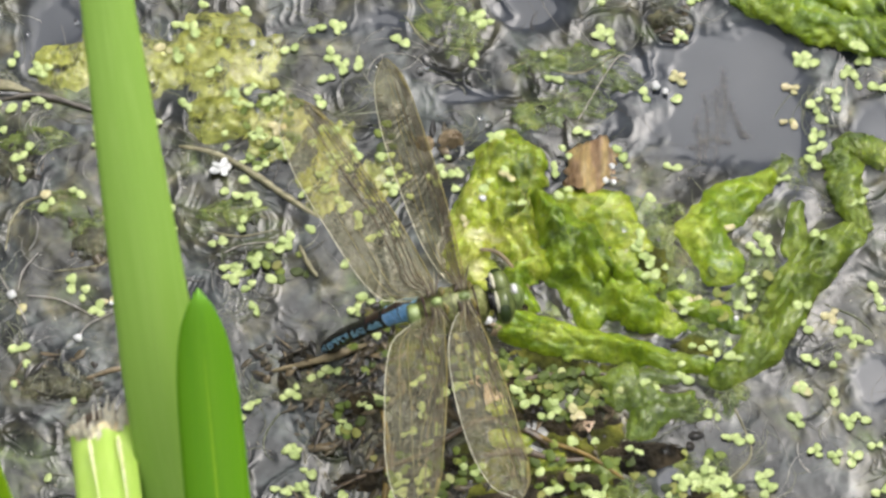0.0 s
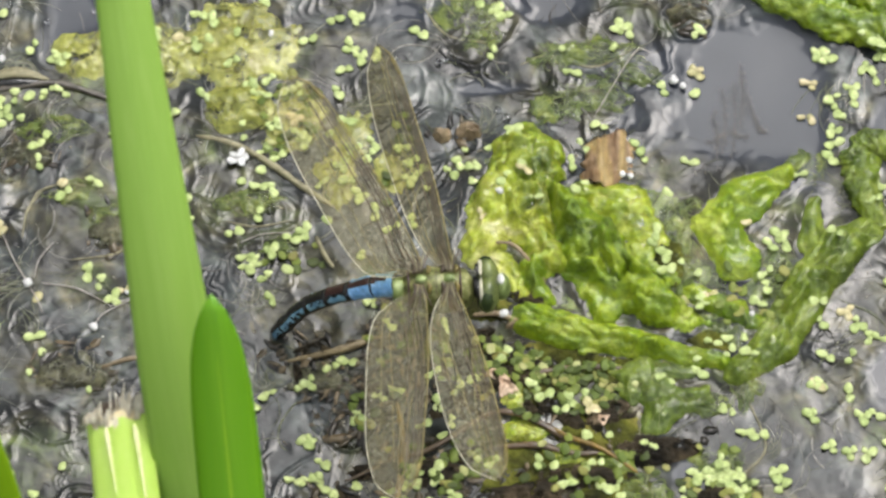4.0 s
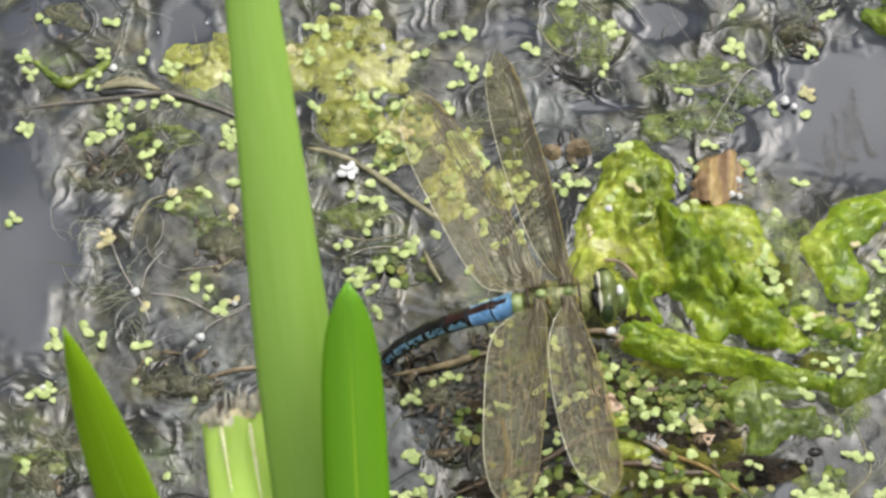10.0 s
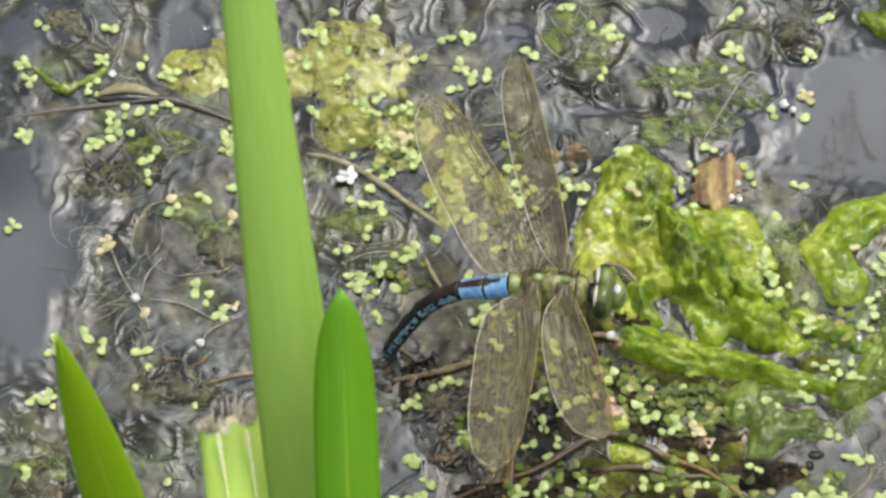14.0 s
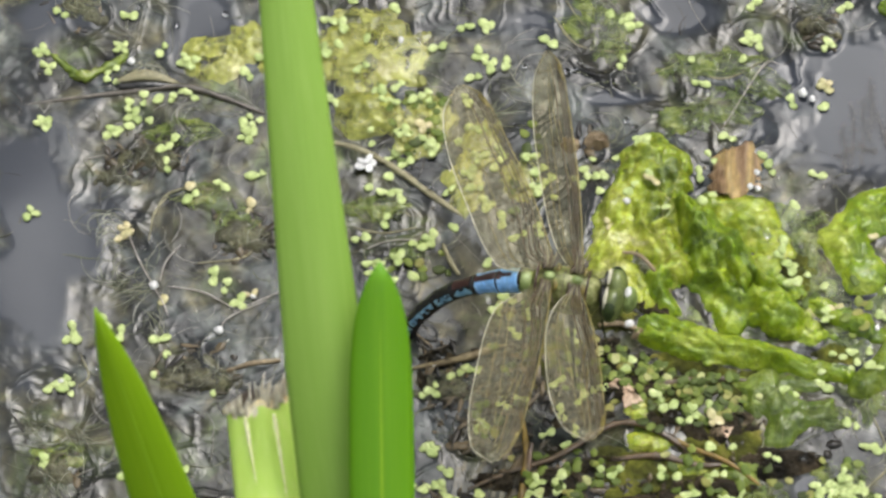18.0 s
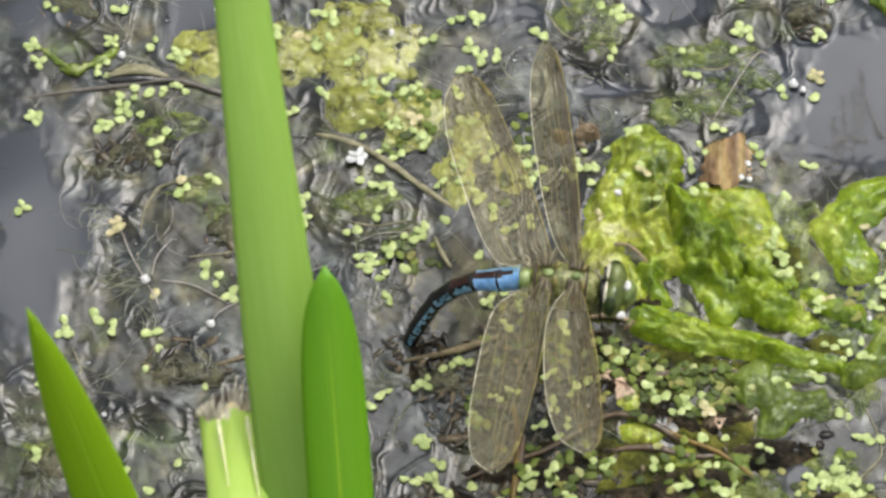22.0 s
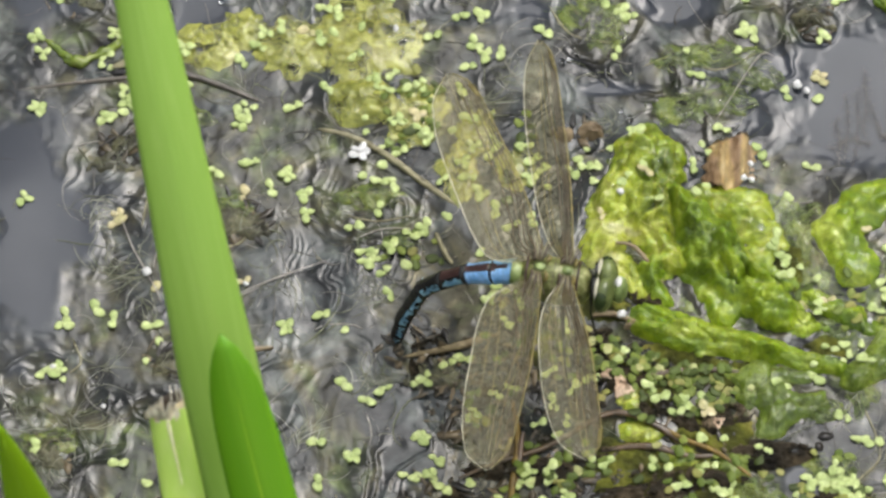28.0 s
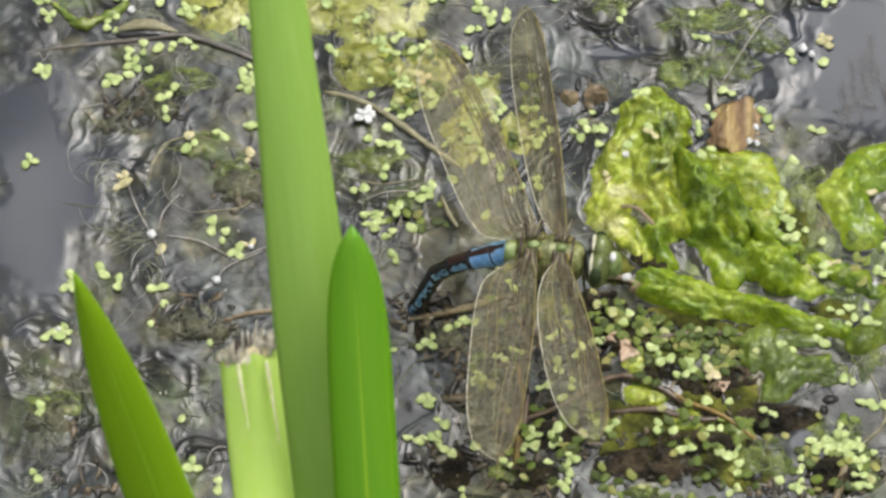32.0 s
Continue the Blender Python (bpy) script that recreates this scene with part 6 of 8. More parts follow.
def duckweed(x, y, count, faded=False):
    r = WEED_RND
    plant = tagged(new("duckweed_plant"), "faded brownish duckweed plant" if faded else "small lime green duckweed plant floating", "duckweed", "duckweed plants")
    z = lift(x * MM, y * MM)
    plant.matrix_world = pose(x * MM, y * MM, z + 0.0003, r.uniform(-5, 5), r.uniform(-5, 5), r.uniform(0, 360))
    for k in range(count):
        a = k * 360 / max(count, 2) + r.uniform(-25, 25)
        off = 0.00002 if count == 1 else 0.00098 * r.uniform(0.85, 1.15)
        frond = new("frond", r.choice(FRONDS_OLD if faded else FRONDS))
        s = r.uniform(0.58, 0.98)
        frond.parent = plant
        frond.matrix_basis = pose(off * math.cos(radians(a)), off * math.sin(radians(a)), 0.00025 * (k % 2), r.uniform(-9, 9), r.uniform(-9, 9), a) @ Matrix.Diagonal((s, s, 1, 1))


def build_duckweed():
    for x, y, n in [(-85.6, 53.6, 2), (-71.4, 52.5, 2), (-89.3, 44.8, 4), (-88.0, 40.7, 3), (-72.8, 45.5, 4), (-74.5, 40.1, 2), (-74.7, 37.4, 2), (-64.2, 44.8, 2), (-59.3, 42.5, 4), (-67.9, 33.4, 2), (-64.8, 33.4, 1), (-62.1, 33.1, 1), (-70.8, 31.7, 2), (-69.9, 29.5, 3), (-66.6, 28.4, 1), (-74.2, 25.6, 4), (-70.7, 27.1, 1), (-61.1, 24.0, 1), (-63.0, 20.7, 2), (-62.7, 17.3, 2), (-88.6, 27.7, 4), (-58.0, 34.4, 2), (-60.9, 34.7, 2), (-51.2, 13.0, 2), (-57.4, 10.0, 2), (-90.7, 6.1, 3)]:
        duckweed(x, y, n)
    for x, y, n in [(-47.0, 26.7, 2), (-45.4, 15.3, 1), (-46.7, 24.0, 2), (-24.7, 56.9, 1), (-29.4, 52.2, 2), (-27.0, 50.6, 2), (-15.8, 55.3, 1), (-30.5, 44.8, 2), (-27.5, 46.1, 1), (-6.9, 45.7, 2), (-1.1, 50.9, 2), (-21.7, 47.5, 1), (-22.8, 40.7, 2), (-28.6, 32.7, 2), (-15.1, 36.7, 2), (-18.1, 34.0, 2), (-19.3, 35.8, 2), (-16.3, 32.7, 2), (-11.0, 33.4, 2), (-8.9, 34.2, 2), (-13.9, 25.3, 4), (-20.4, 22.7, 1), (-20.7, 26.0, 1), (-9.2, 23.3, 2), (-8.1, 21.6, 3), (-16.3, 20.0, 2)]:
        duckweed(x, y, n)
    for x, y, n in [(-13.3, 18.3, 2), (-16.8, 15.3, 1), (-17.4, 11.4, 2), (-14.5, 10.7, 2), (-20.9, 12.7, 1), (-17.4, 4.7, 2), (-22.6, 0.8, 2), (-8.0, 0.8, 3), (-4.6, 12.0, 2), (-3.4, 3.4, 1), (3.1, 50.9, 3), (1.9, 44.1, 3), (4.2, 41.7, 3), (7.2, 42.1, 2), (0.7, 38.7, 2), (16.2, 47.2, 2), (23.7, 58.3, 2), (29.0, 53.8, 1), (32.5, 52.2, 3), (34.3, 50.6, 2), (31.3, 42.1, 2), (59.1, 56.3, 2), (58.2, 48.1, 4), (60.2, 47.1, 2), (56.6, 43.0, 1), (46.0, 42.8, 1)]:
        duckweed(x, y, n)
    for x, y, n in [(47.9, 37.4, 2), (78.0, 55.6, 2), (74.3, 46.5, 3), (73.2, 32.3, 1), (66.6, 33.4, 2), (53.4, 24.7, 2), (35.2, 22.4, 4), (30.2, 19.6, 1), (25.3, 19.6, 1), (23.5, 16.9, 1), (25.2, 14.9, 2), (22.3, 14.0, 2), (27.6, 15.3, 1), (26.7, 11.4, 1), (47.4, 16.0, 2), (49.8, 19.3, 2), (60.9, 19.3, 2), (61.7, 17.1, 2), (71.7, 15.7, 2), (66.9, 8.7, 1), (49.9, 10.0, 1), (47.9, 8.7, 1), (33.4, 10.4, 2), (6.5, 21.3, 2), (39.1, 5.4, 2), (36.9, 13.4, 1)]:
        duckweed(x, y, n)
    for x, y, n in [(-20.2, -5.1, 2), (-18.5, -6.0, 4), (-20.0, -7.5, 2), (-15.0, -3.8, 3), (-11.7, -7.8, 1), (-16.1, -9.7, 2), (-14.9, -14.7, 2), (-10.9, -1.2, 2), (-52.7, -8.1, 2), (-50.1, -10.4, 2), (-47.4, -14.3, 3), (-80.9, -20.8, 2), (-81.6, -22.8, 2), (-75.1, -18.9, 2), (-71.6, -21.5, 2), (-63.5, -22.8, 2), (-61.9, -26.4, 1), (-64.5, -31.0, 1), (-85.2, -33.6, 2), (-82.3, -32.5, 3), (-82.1, -34.5, 2), (-52.3, -35.1, 1), (-86.5, -51.2, 3), (-7.4, -34.5, 3), (-9.7, -35.8, 1), (-2.8, -31.2, 2)]:
        duckweed(x, y, n)
    for x, y, n in [(-1.0, -29.3, 1), (-7.9, -47.4, 2), (-5.0, -52.5, 2), (-10.8, -56.3, 2), (-7.9, -56.3, 2), (-5.6, -55.7, 1), (-57.8, -52.5, 1), (3.6, -4.9, 1), (0.7, -29.9, 2), (3.0, -41.6, 2), (1.8, -43.1, 1), (18.5, -39.6, 2), (18.0, -32.5, 2), (21.4, -43.5, 2), (15.6, -44.1, 2), (19.6, -46.7, 1), (13.9, -55.7, 3), (12.1, -57.6, 2), (17.9, -55.0, 2), (32.4, -28.0, 2), (31.8, -29.9, 1), (38.7, -35.8, 2), (40.4, -38.3, 2), (45.6, -39.0, 3), (43.8, -41.6, 2)]:
        duckweed(x, y, n)
    for x, y, n in [(49.1, -38.3, 2), (53.5, -47.4, 1), (48.9, -47.4, 1), (39.1, -53.1, 2), (42.0, -54.4, 1), (29.9, -53.1, 2), (26.5, -52.5, 1), (50.6, -53.8, 2), (48.3, -55.7, 1), (61.5, -49.9, 2), (64.1, -34.5, 1), (66.4, -35.4, 1), (70.6, -56.3, 2), (74.0, -55.7, 2), (76.9, -55.7, 3), (76.6, -41.6, 1), (78.7, -42.2, 1), (81.1, -46.7, 2), (85.1, -47.4, 1), (72.2, -33.2, 2), (71.7, -30.6, 1), (75.2, -26.0, 2), (78.6, -28.6, 2), (78.1, -25.4, 1), (82.6, -29.9, 2), (81.6, -25.4, 1)]:
        duckweed(x, y, n)
    for x, y, n in [(73.1, -17.6, 3), (72.6, -10.4, 1), (64.6, -1.8, 2), (65.7, -6.4, 3), (66.2, -9.7, 2), (63.4, -3.8, 1), (69.2, -7.8, 1), (86.5, -10.4, 2), (86.5, -13.7, 2), (84.6, -17.6, 2), (87.8, -3.8, 2), (87.2, -55.7, 2)]:
        duckweed(x, y, n)
    for x, y, n in [(-1.1, 33.4, 2), (0.9, 26.7, 2), (-2.6, 23.7, 1), (1.9, 20.0, 3), (5.6, 18.4, 2), (-0.2, 15.7, 3), (0.9, 12.0, 2), (3.3, 9.1, 3), (10.0, 1.4, 2), (6.8, 5.1, 2), (12.4, 20.0, 2), (14.1, 17.1, 2), (13.5, 12.4, 3), (16.1, 14.7, 2), (17.3, 10.4, 1), (5.6, -15.6, 3), (7.9, -13.0, 2), (11.4, -15.9, 2), (9.0, -21.1, 2), (7.0, -38.0, 3), (10.1, -36.7, 2), (22.8, -36.7, 2), (26.3, -34.1, 2), (20.9, -22.1, 2), (14.1, 2.8, 2)]:
        duckweed(x, y, n)
    for x, y, n in [(99.5, 41.2, 3), (101.1, 40.2, 3), (108.1, 44.0, 1), (111.6, 42.6, 3), (112.1, 40.6, 3), (109.0, 37.3, 3), (110.6, 35.2, 2), (101.6, 30.8, 2), (105.8, 32.7, 3), (106.3, 30.0, 2), (102.6, 27.4, 2), (103.7, 26.0, 1), (101.8, 22.7, 3), (101.7, 19.4, 2), (100.9, 16.1, 2), (115.3, 33.8, 2), (94.3, 12.3, 2), (89.6, -1.5, 3), (90.7, -3.5, 2), (110.5, 9.2, 2), (109.2, 5.3, 2), (97.0, -18.1, 2), (97.4, -22.0, 2), (105.0, -22.2, 3), (107.7, -25.5, 3), (109.4, -25.6, 2)]:
        duckweed(x, y, n)
    for x, y, n in [(112.3, -13.9, 2), (96.2, -36.3, 3), (98.2, -29.9, 2), (102.5, -38.4, 2), (94.7, -43.4, 3), (105.1, -43.6, 3), (108.0, -43.0, 2), (98.4, -50.5, 3), (102.4, -51.9, 3), (105.8, -52.0, 3), (110.6, -49.6, 2), (75.9, -53.8, 3), (74.6, -57.6, 3), (76.8, -58.9, 3), (79.2, -56.4, 3), (86.7, -56.6, 2), (81.9, -47.5, 2), (88.3, -59.2, 2), (70.6, -56.9, 2), (111.2, -59.8, 2), (112.7, -17.2, 2), (101.2, -2.5, 2), (103.4, -30.0, 2)]:
        duckweed(x, y, n)
    for x, y, n in [(-42.8, 42.7, 2), (-41.7, 46.1, 3), (-46.3, 39.3, 2), (-44.8, 28.6, 3), (-45.9, 25.2, 3), (-35.5, 28.7, 2), (-36.3, 12.7, 4), (-44.0, 15.5, 2), (-39.8, 9.3, 2), (-32.7, 8.1, 3), (-32.1, 3.5, 3), (-36.2, -22.8, 4), (-28.8, -19.8, 2), (-24.1, -23.3, 1), (-21.9, -52.3, 4), (-28.6, -58.2, 2), (-69.4, -54.2, 2), (-63.6, -58.6, 1), (-29.4, -49.2, 2), (-8.2, -47.6, 3), (-23.9, -35.6, 2), (-19.2, -39.4, 2), (-15.8, -36.8, 2), (-58.1, 41.8, 3), (-50.9, 12.8, 1), (-38.2, 47.5, 2)]:
        duckweed(x, y, n)
    for x, y, n in [(-5.0, -57.9, 2), (-2.7, -60.4, 1), (13.3, -57.3, 3), (18.5, -57.2, 2), (1.9, -57.8, 1), (8.2, -62.2, 2), (16.8, -61.4, 1), (21.4, -60.7, 3), (20.8, -62.9, 2), (20.2, -66.5, 3), (-0.3, -68.7, 2), (44.8, -58.5, 2), (52.3, -59.0, 2), (54.6, -58.4, 2), (55.1, -62.2, 2), (74.6, -56.4, 3), (74.6, -58.7, 2), (77.5, -58.0, 2), (68.3, -60.7, 2), (67.7, -62.6, 1), (67.7, -65.8, 3), (63.7, -64.6, 1), (54.5, -67.3, 2), (79.7, -60.6, 3), (82.0, -59.2, 2), (79.7, -63.7, 2), (78.5, -65.9, 2), (80.8, -65.9, 2), (-86.7, -65.5, 2), (-55.3, -63.1, 3), (-50.0, -67.5, 2)]:
        duckweed(x, y, n)
    for x, y, n in [(-71.0, 2.8, 4), (-71.7, 1.4, 2), (73.7, 37.1, 4), (-32.8, 46.5, 2), (-57.9, 12.7, 1), (28.6, 2.8, 3), (49.6, -41.6, 3), (74.8, -15.6, 2), (-45.1, -12.3, 2), (-63.0, -13.7, 1), (-9.8, 26.7, 3), (37.5, 12.0, 2)]:
        duckweed(x, y, n, True)
    for x, y, n in [(97.1, 34.2, 3), (96.1, 26.2, 2), (97.3, 25.2, 1), (102.8, -19.5, 3), (96.2, -36.3, 2), (82.8, 1.3, 1), (-45.2, 7.9, 2)]:
        duckweed(x, y, n, True)
    # the uncounted rest, thick among the weed
    r = random.Random(21)
    base = [tuple(v.co) for v in FROND.vertices]
    polys = [tuple(p.vertices) for p in FROND.polygons]
    verts, faces = [], []
    for cx, cy, rx, ry, n in [(39.9, -36.4, 14, 7.9, 36), (45.4, -53.1, 14, 5.3, 20), (20.2, -53.1, 10.5, 5.9, 30), (29.6, -28.6, 4.7, 4, 20), (-11.0, 28.0, 7, 10.5, 36), (7.6, -44.1, 9.3, 9.2, 10), (70.7, -53.1, 12.8, 5.3, 12), (11.2, 17.3, 7, 11.9, 12), (76.0, -15.6, 7, 7.9, 12), (87.6, -15.6, 3.5, 10.5, 14), (-10.9, -5.1, 7, 5.3, 10), (9.9, -20.8, 5.8, 11.9, 12), (23.2, -26.0, 5.2, 11.9, 16), (34.2, -29.9, 7, 4, 30), (46.8, -32.5, 8.1, 2.6, 24), (52.5, -37.7, 7, 5.3, 24)] + [(43.1, -64.9, 18.6, 5.3, 30), (15.6, -58.9, 7, 7.9, 16), (74.0, -61.9, 9.3, 6.6, 26)]:
        for k in range(int(n)):
            a, q = r.uniform(0, 6.283), math.sqrt(r.random())
            x, y = (cx + rx * q * math.cos(a)) * MM, (cy + ry * q * math.sin(a)) * MM
            m = pose(x, y, lift(x, y) + 0.0002, r.uniform(-14, 14), r.uniform(-14, 14), r.uniform(0, 360)) @ Matrix.Scale(r.uniform(0.6, 1.0), 4)
            o = len(verts)
            verts += [m @ Vector(v) for v in base]
            faces += [tuple(i + o for i in p) for p in polys]
    tagged(raw("duckweed_scatter", verts, faces, M_CROWD), "scattered small green duckweed among the weed", "duckweed", "", "stuff")


bpy.context.view_layer.update()
for _ob in (DRAGONFLY, REED_TALL, REED_SHORT, REED_SIDE, REED_CUT):
    _ob.location = (0, -2, 0)
bpy.context.view_layer.update()
DEPS = bpy.context.evaluated_depsgraph_get()
build_duckweed()


# ---- what moves: leaves in the wind, the dragonfly laying eggs ----
def motions():
    walk(REED_TALL, [
        (0, pose(-0.00087, -0.29, -0.03, -45.19, -4.71, 4.73)),
        (1, pose(-0.00136, -0.29, -0.03, -45.2, -4.83, 4.85)),
        (2, pose(-6e-05, -0.29, -0.03, -45.21, -4.89, 4.91)),
        (5, pose(0.0028, -0.29, -0.03, -45.25, -5.3, 5.33)),
        (6, pose(0.00129, -0.29, -0.03, -45.22, -5.01, 5.03)),
        (7, pose(0.00031, -0.29, -0.03, -45.21, -4.87, 4.89)),
        (8, pose(0.00212, -0.29, -0.03, -45.21, -4.91, 4.93)),
        (9, pose(0.00201, -0.29, -0.03, -45.2, -4.8, 4.81)),
        (10, pose(0.00203, -0.29, -0.03, -45.2, -4.77, 4.79)),
        (11, pose(0.0023, -0.29, -0.03, -45.21, -4.86, 4.87)),
        (12, pose(0.00094, -0.29, -0.03, -45.19, -4.71, 4.72)),
        (13, pose(0.00121, -0.29, -0.03, -45.19, -4.7, 4.71)),
        (14, pose(0.00029, -0.29, -0.03, -45.19, -4.6, 4.61)),
        (17, pose(0.00092, -0.29, -0.03, -45.19, -4.62, 4.64)),
        (18, pose(-0.00012, -0.29, -0.03, -45.15, -4.15, 4.16)),
        (19, pose(0.00032, -0.29, -0.03, -45.14, -3.93, 3.94)),
        (20, pose(0.00109, -0.29, -0.03, -45.18, -4.48, 4.49)),
        (21, pose(0.00111, -0.29, -0.03, -45.19, -4.61, 4.62)),
        (22, pose(-0.00393, -0.29, -0.03, -45.18, -4.49, 4.5)),
        (23, pose(-0.00387, -0.29, -0.03, -45.19, -4.66, 4.67)),
        (24, pose(-0.00057, -0.29, -0.03, -45.2, -4.77, 4.79)),
        (25, pose(-0.00263, -0.29, -0.03, -45.17, -4.36, 4.37)),
        (27.5, pose(-0.00069, -0.29, -0.03, -45.23, -5.17, 5.2)),
        (27.72, pose(-0.00069, -0.29, -0.03, -45.23, -5.17, 5.2)),
        (28, pose(0.00769, -0.29, -0.03, -45.6, -8.24, 8.33)),
        (28.25, pose(0.0021, -0.29, -0.03, -45.27, -5.57, 5.6)),
        (28.5, pose(0.0021, -0.29, -0.03, -45.27, -5.57, 5.6)),
        (29, pose(0.00112, -0.29, -0.03, -45.18, -4.47, 4.49)),
        (30, pose(0.00169, -0.29, -0.03, -45.15, -4.14, 4.15)),
        (31, pose(0.00325, -0.29, -0.03, -45.17, -4.42, 4.43)),
        (32, pose(0.00178, -0.29, -0.03, -45.2, -4.73, 4.74)),
    ])
    walk(REED_SHORT, [
        (0, pose(-0.00558, -0.302, -0.03, -43.57, -2.62, 2.49)),
        (1, pose(0.00058, -0.302, -0.03, -42.75, -3.81, 3.52)),
        (2, pose(-0.00367, -0.302, -0.03, -42.43, -2.94, 2.69)),
        (5, pose(-0.001, -0.302, -0.03, -41.99, -3.46, 3.11)),
        (6, pose(-0.0013, -0.302, -0.03, -41.98, -3.29, 2.96)),
        (7, pose(-0.00185, -0.302, -0.03, -43.53, -3.16, 2.99)),
        (8, pose(-0.0045, -0.302, -0.03, -43.77, -2.35, 2.25)),
        (9, pose(-0.00965, -0.302, -0.03, -44.13, -1.27, 1.23)),
        (10, pose(-0.00662, -0.302, -0.03, -44.51, -1.77, 1.74)),
        (11, pose(-0.01044, -0.302, -0.03, -44.32, -1.29, 1.26)),
        (12, pose(-0.007, -0.302, -0.03, -44.11, -1.98, 1.92)),
        (13, pose(-0.01231, -0.302, -0.03, -45.06, -0.94, 0.94)),
        (14, pose(-0.01164, -0.302, -0.03, -44.21, -1.23, 1.19)),
        (17, pose(-0.01021, -0.302, -0.03, -45.58, -1.34, 1.37)),
        (18, pose(-0.01391, -0.302, -0.03, -45.84, -0.37, 0.38)),
        (19, pose(-0.01197, -0.302, -0.03, -48.31, -0.2, 0.22)),
        (20, pose(-0.01216, -0.302, -0.03, -46.2, -0.69, 0.72)),
        (21, pose(-0.00357, -0.302, -0.03, -44.56, -2.54, 2.5)),
        (22, pose(-0.00753, -0.302, -0.03, -44.84, -2.48, 2.47)),
        (23, pose(-0.00348, -0.302, -0.03, -44.76, -3.4, 3.37)),
        (24, pose(-0.00248, -0.302, -0.03, -44.67, -3.14, 3.1)),
        (25, pose(-0.00359, -0.302, -0.03, -43.72, -2.6, 2.48)),
        (27.5, pose(-0.00404, -0.302, -0.03, -43.09, -3.45, 3.22)),
        (27.72, pose(-0.00404, -0.302, -0.03, -43.09, -3.45, 3.22)),
        (28, pose(0.024, -0.302, -0.03, -41.74, -10.23, 9)),
        (28.25, pose(-0.00526, -0.302, -0.03, -43.98, -3.16, 3.05)),
        (28.5, pose(-0.00526, -0.302, -0.03, -43.98, -3.16, 3.05)),
        (29, pose(-0.02335, -0.302, -0.03, -45.53, 1.68, -1.71)),
        (30, pose(-0.01095, -0.302, -0.03, -48.46, -0.31, 0.35)),
        (31, pose(-0.01695, -0.302, -0.03, -43.12, 0.32, -0.3)),
        (32, pose(-0.0031, -0.302, -0.03, -44.71, -2.58, 2.55)),
    ])
    walk(REED_SIDE, [
        (0, pose(-0.02772, -0.225, -0.03, -24.25, -8.82, 3.95)),
        (1, pose(-0.02935, -0.225, -0.03, -24.09, -8.5, 3.78)),
        (2, pose(-0.03255, -0.225, -0.03, -23.91, -7.88, 3.48)),
        (5, pose(-0.02797, -0.225, -0.03, -23.28, -8.99, 3.85)),
        (6, pose(-0.02162, -0.225, -0.03, -23.77, -10.39, 4.54)),
        (7, pose(-0.0085, -0.225, -0.03, -25.12, -13.14, 6.08)),
        (8, pose(-0.00289, -0.225, -0.03, -25.84, -13.9, 6.63)),
        (9, pose(-0.00125, -0.225, -0.03, -27.34, -14.12, 7.19)),
        (10, pose(-0.00354, -0.225, -0.03, -27.32, -13.64, 6.95)),
        (11, pose(-0.00154, -0.225, -0.03, -27.33, -14.25, 7.25)),
        (12, pose(-0.00816, -0.225, -0.03, -26.92, -12.95, 6.49)),
        (13, pose(-0.0032, -0.225, -0.03, -28.35, -13.81, 7.34)),
        (14, pose(-0.01059, -0.225, -0.03, -26.8, -12.51, 6.24)),
        (17, pose(-0.00083, -0.225, -0.03, -28.3, -14.25, 7.55)),
        (18, pose(-0.00368, -0.225, -0.03, -28, -13.06, 6.85)),
        (19, pose(-0.00293, -0.225, -0.03, -28.87, -12.44, 6.77)),
        (20, pose(-0.00018, -0.225, -0.03, -29.57, -13.99, 7.81)),
        (21, pose(-0.0084, -0.225, -0.03, -26.82, -12.91, 6.44)),
        (22, pose(-0.00677, -0.225, -0.03, -28.51, -14.63, 7.81)),
        (23, pose(-0.00666, -0.225, -0.03, -27.81, -14.54, 7.54)),
        (24, pose(-0.01003, -0.225, -0.03, -27.08, -13.21, 6.66)),
        (25, pose(-0.00483, -0.225, -0.03, -26.82, -13.79, 6.87)),
        (27.5, pose(-0.00915, -0.225, -0.03, -26.46, -14.41, 7.06)),
        (27.72, pose(-0.00915, -0.225, -0.03, -26.46, -14.41, 7.06)),
        (28, pose(-0.02445, -0.225, -0.03, -18.85, -12.55, 4.24)),
        (28.25, pose(-0.01055, -0.225, -0.03, -26.25, -13.47, 6.55)),
        (28.5, pose(-0.01055, -0.225, -0.03, -26.25, -13.47, 6.55)),
        (29, pose(-0.01175, -0.225, -0.03, -23.99, -10.98, 4.84)),
        (30, pose(0.00193, -0.225, -0.03, -29.88, -13.81, 7.81)),
        (31, pose(-0.00855, -0.225, -0.03, -25.8, -12.07, 5.77)),
        (32, pose(-0.00204, -0.225, -0.03, -27.42, -14.17, 7.24)),
    ])
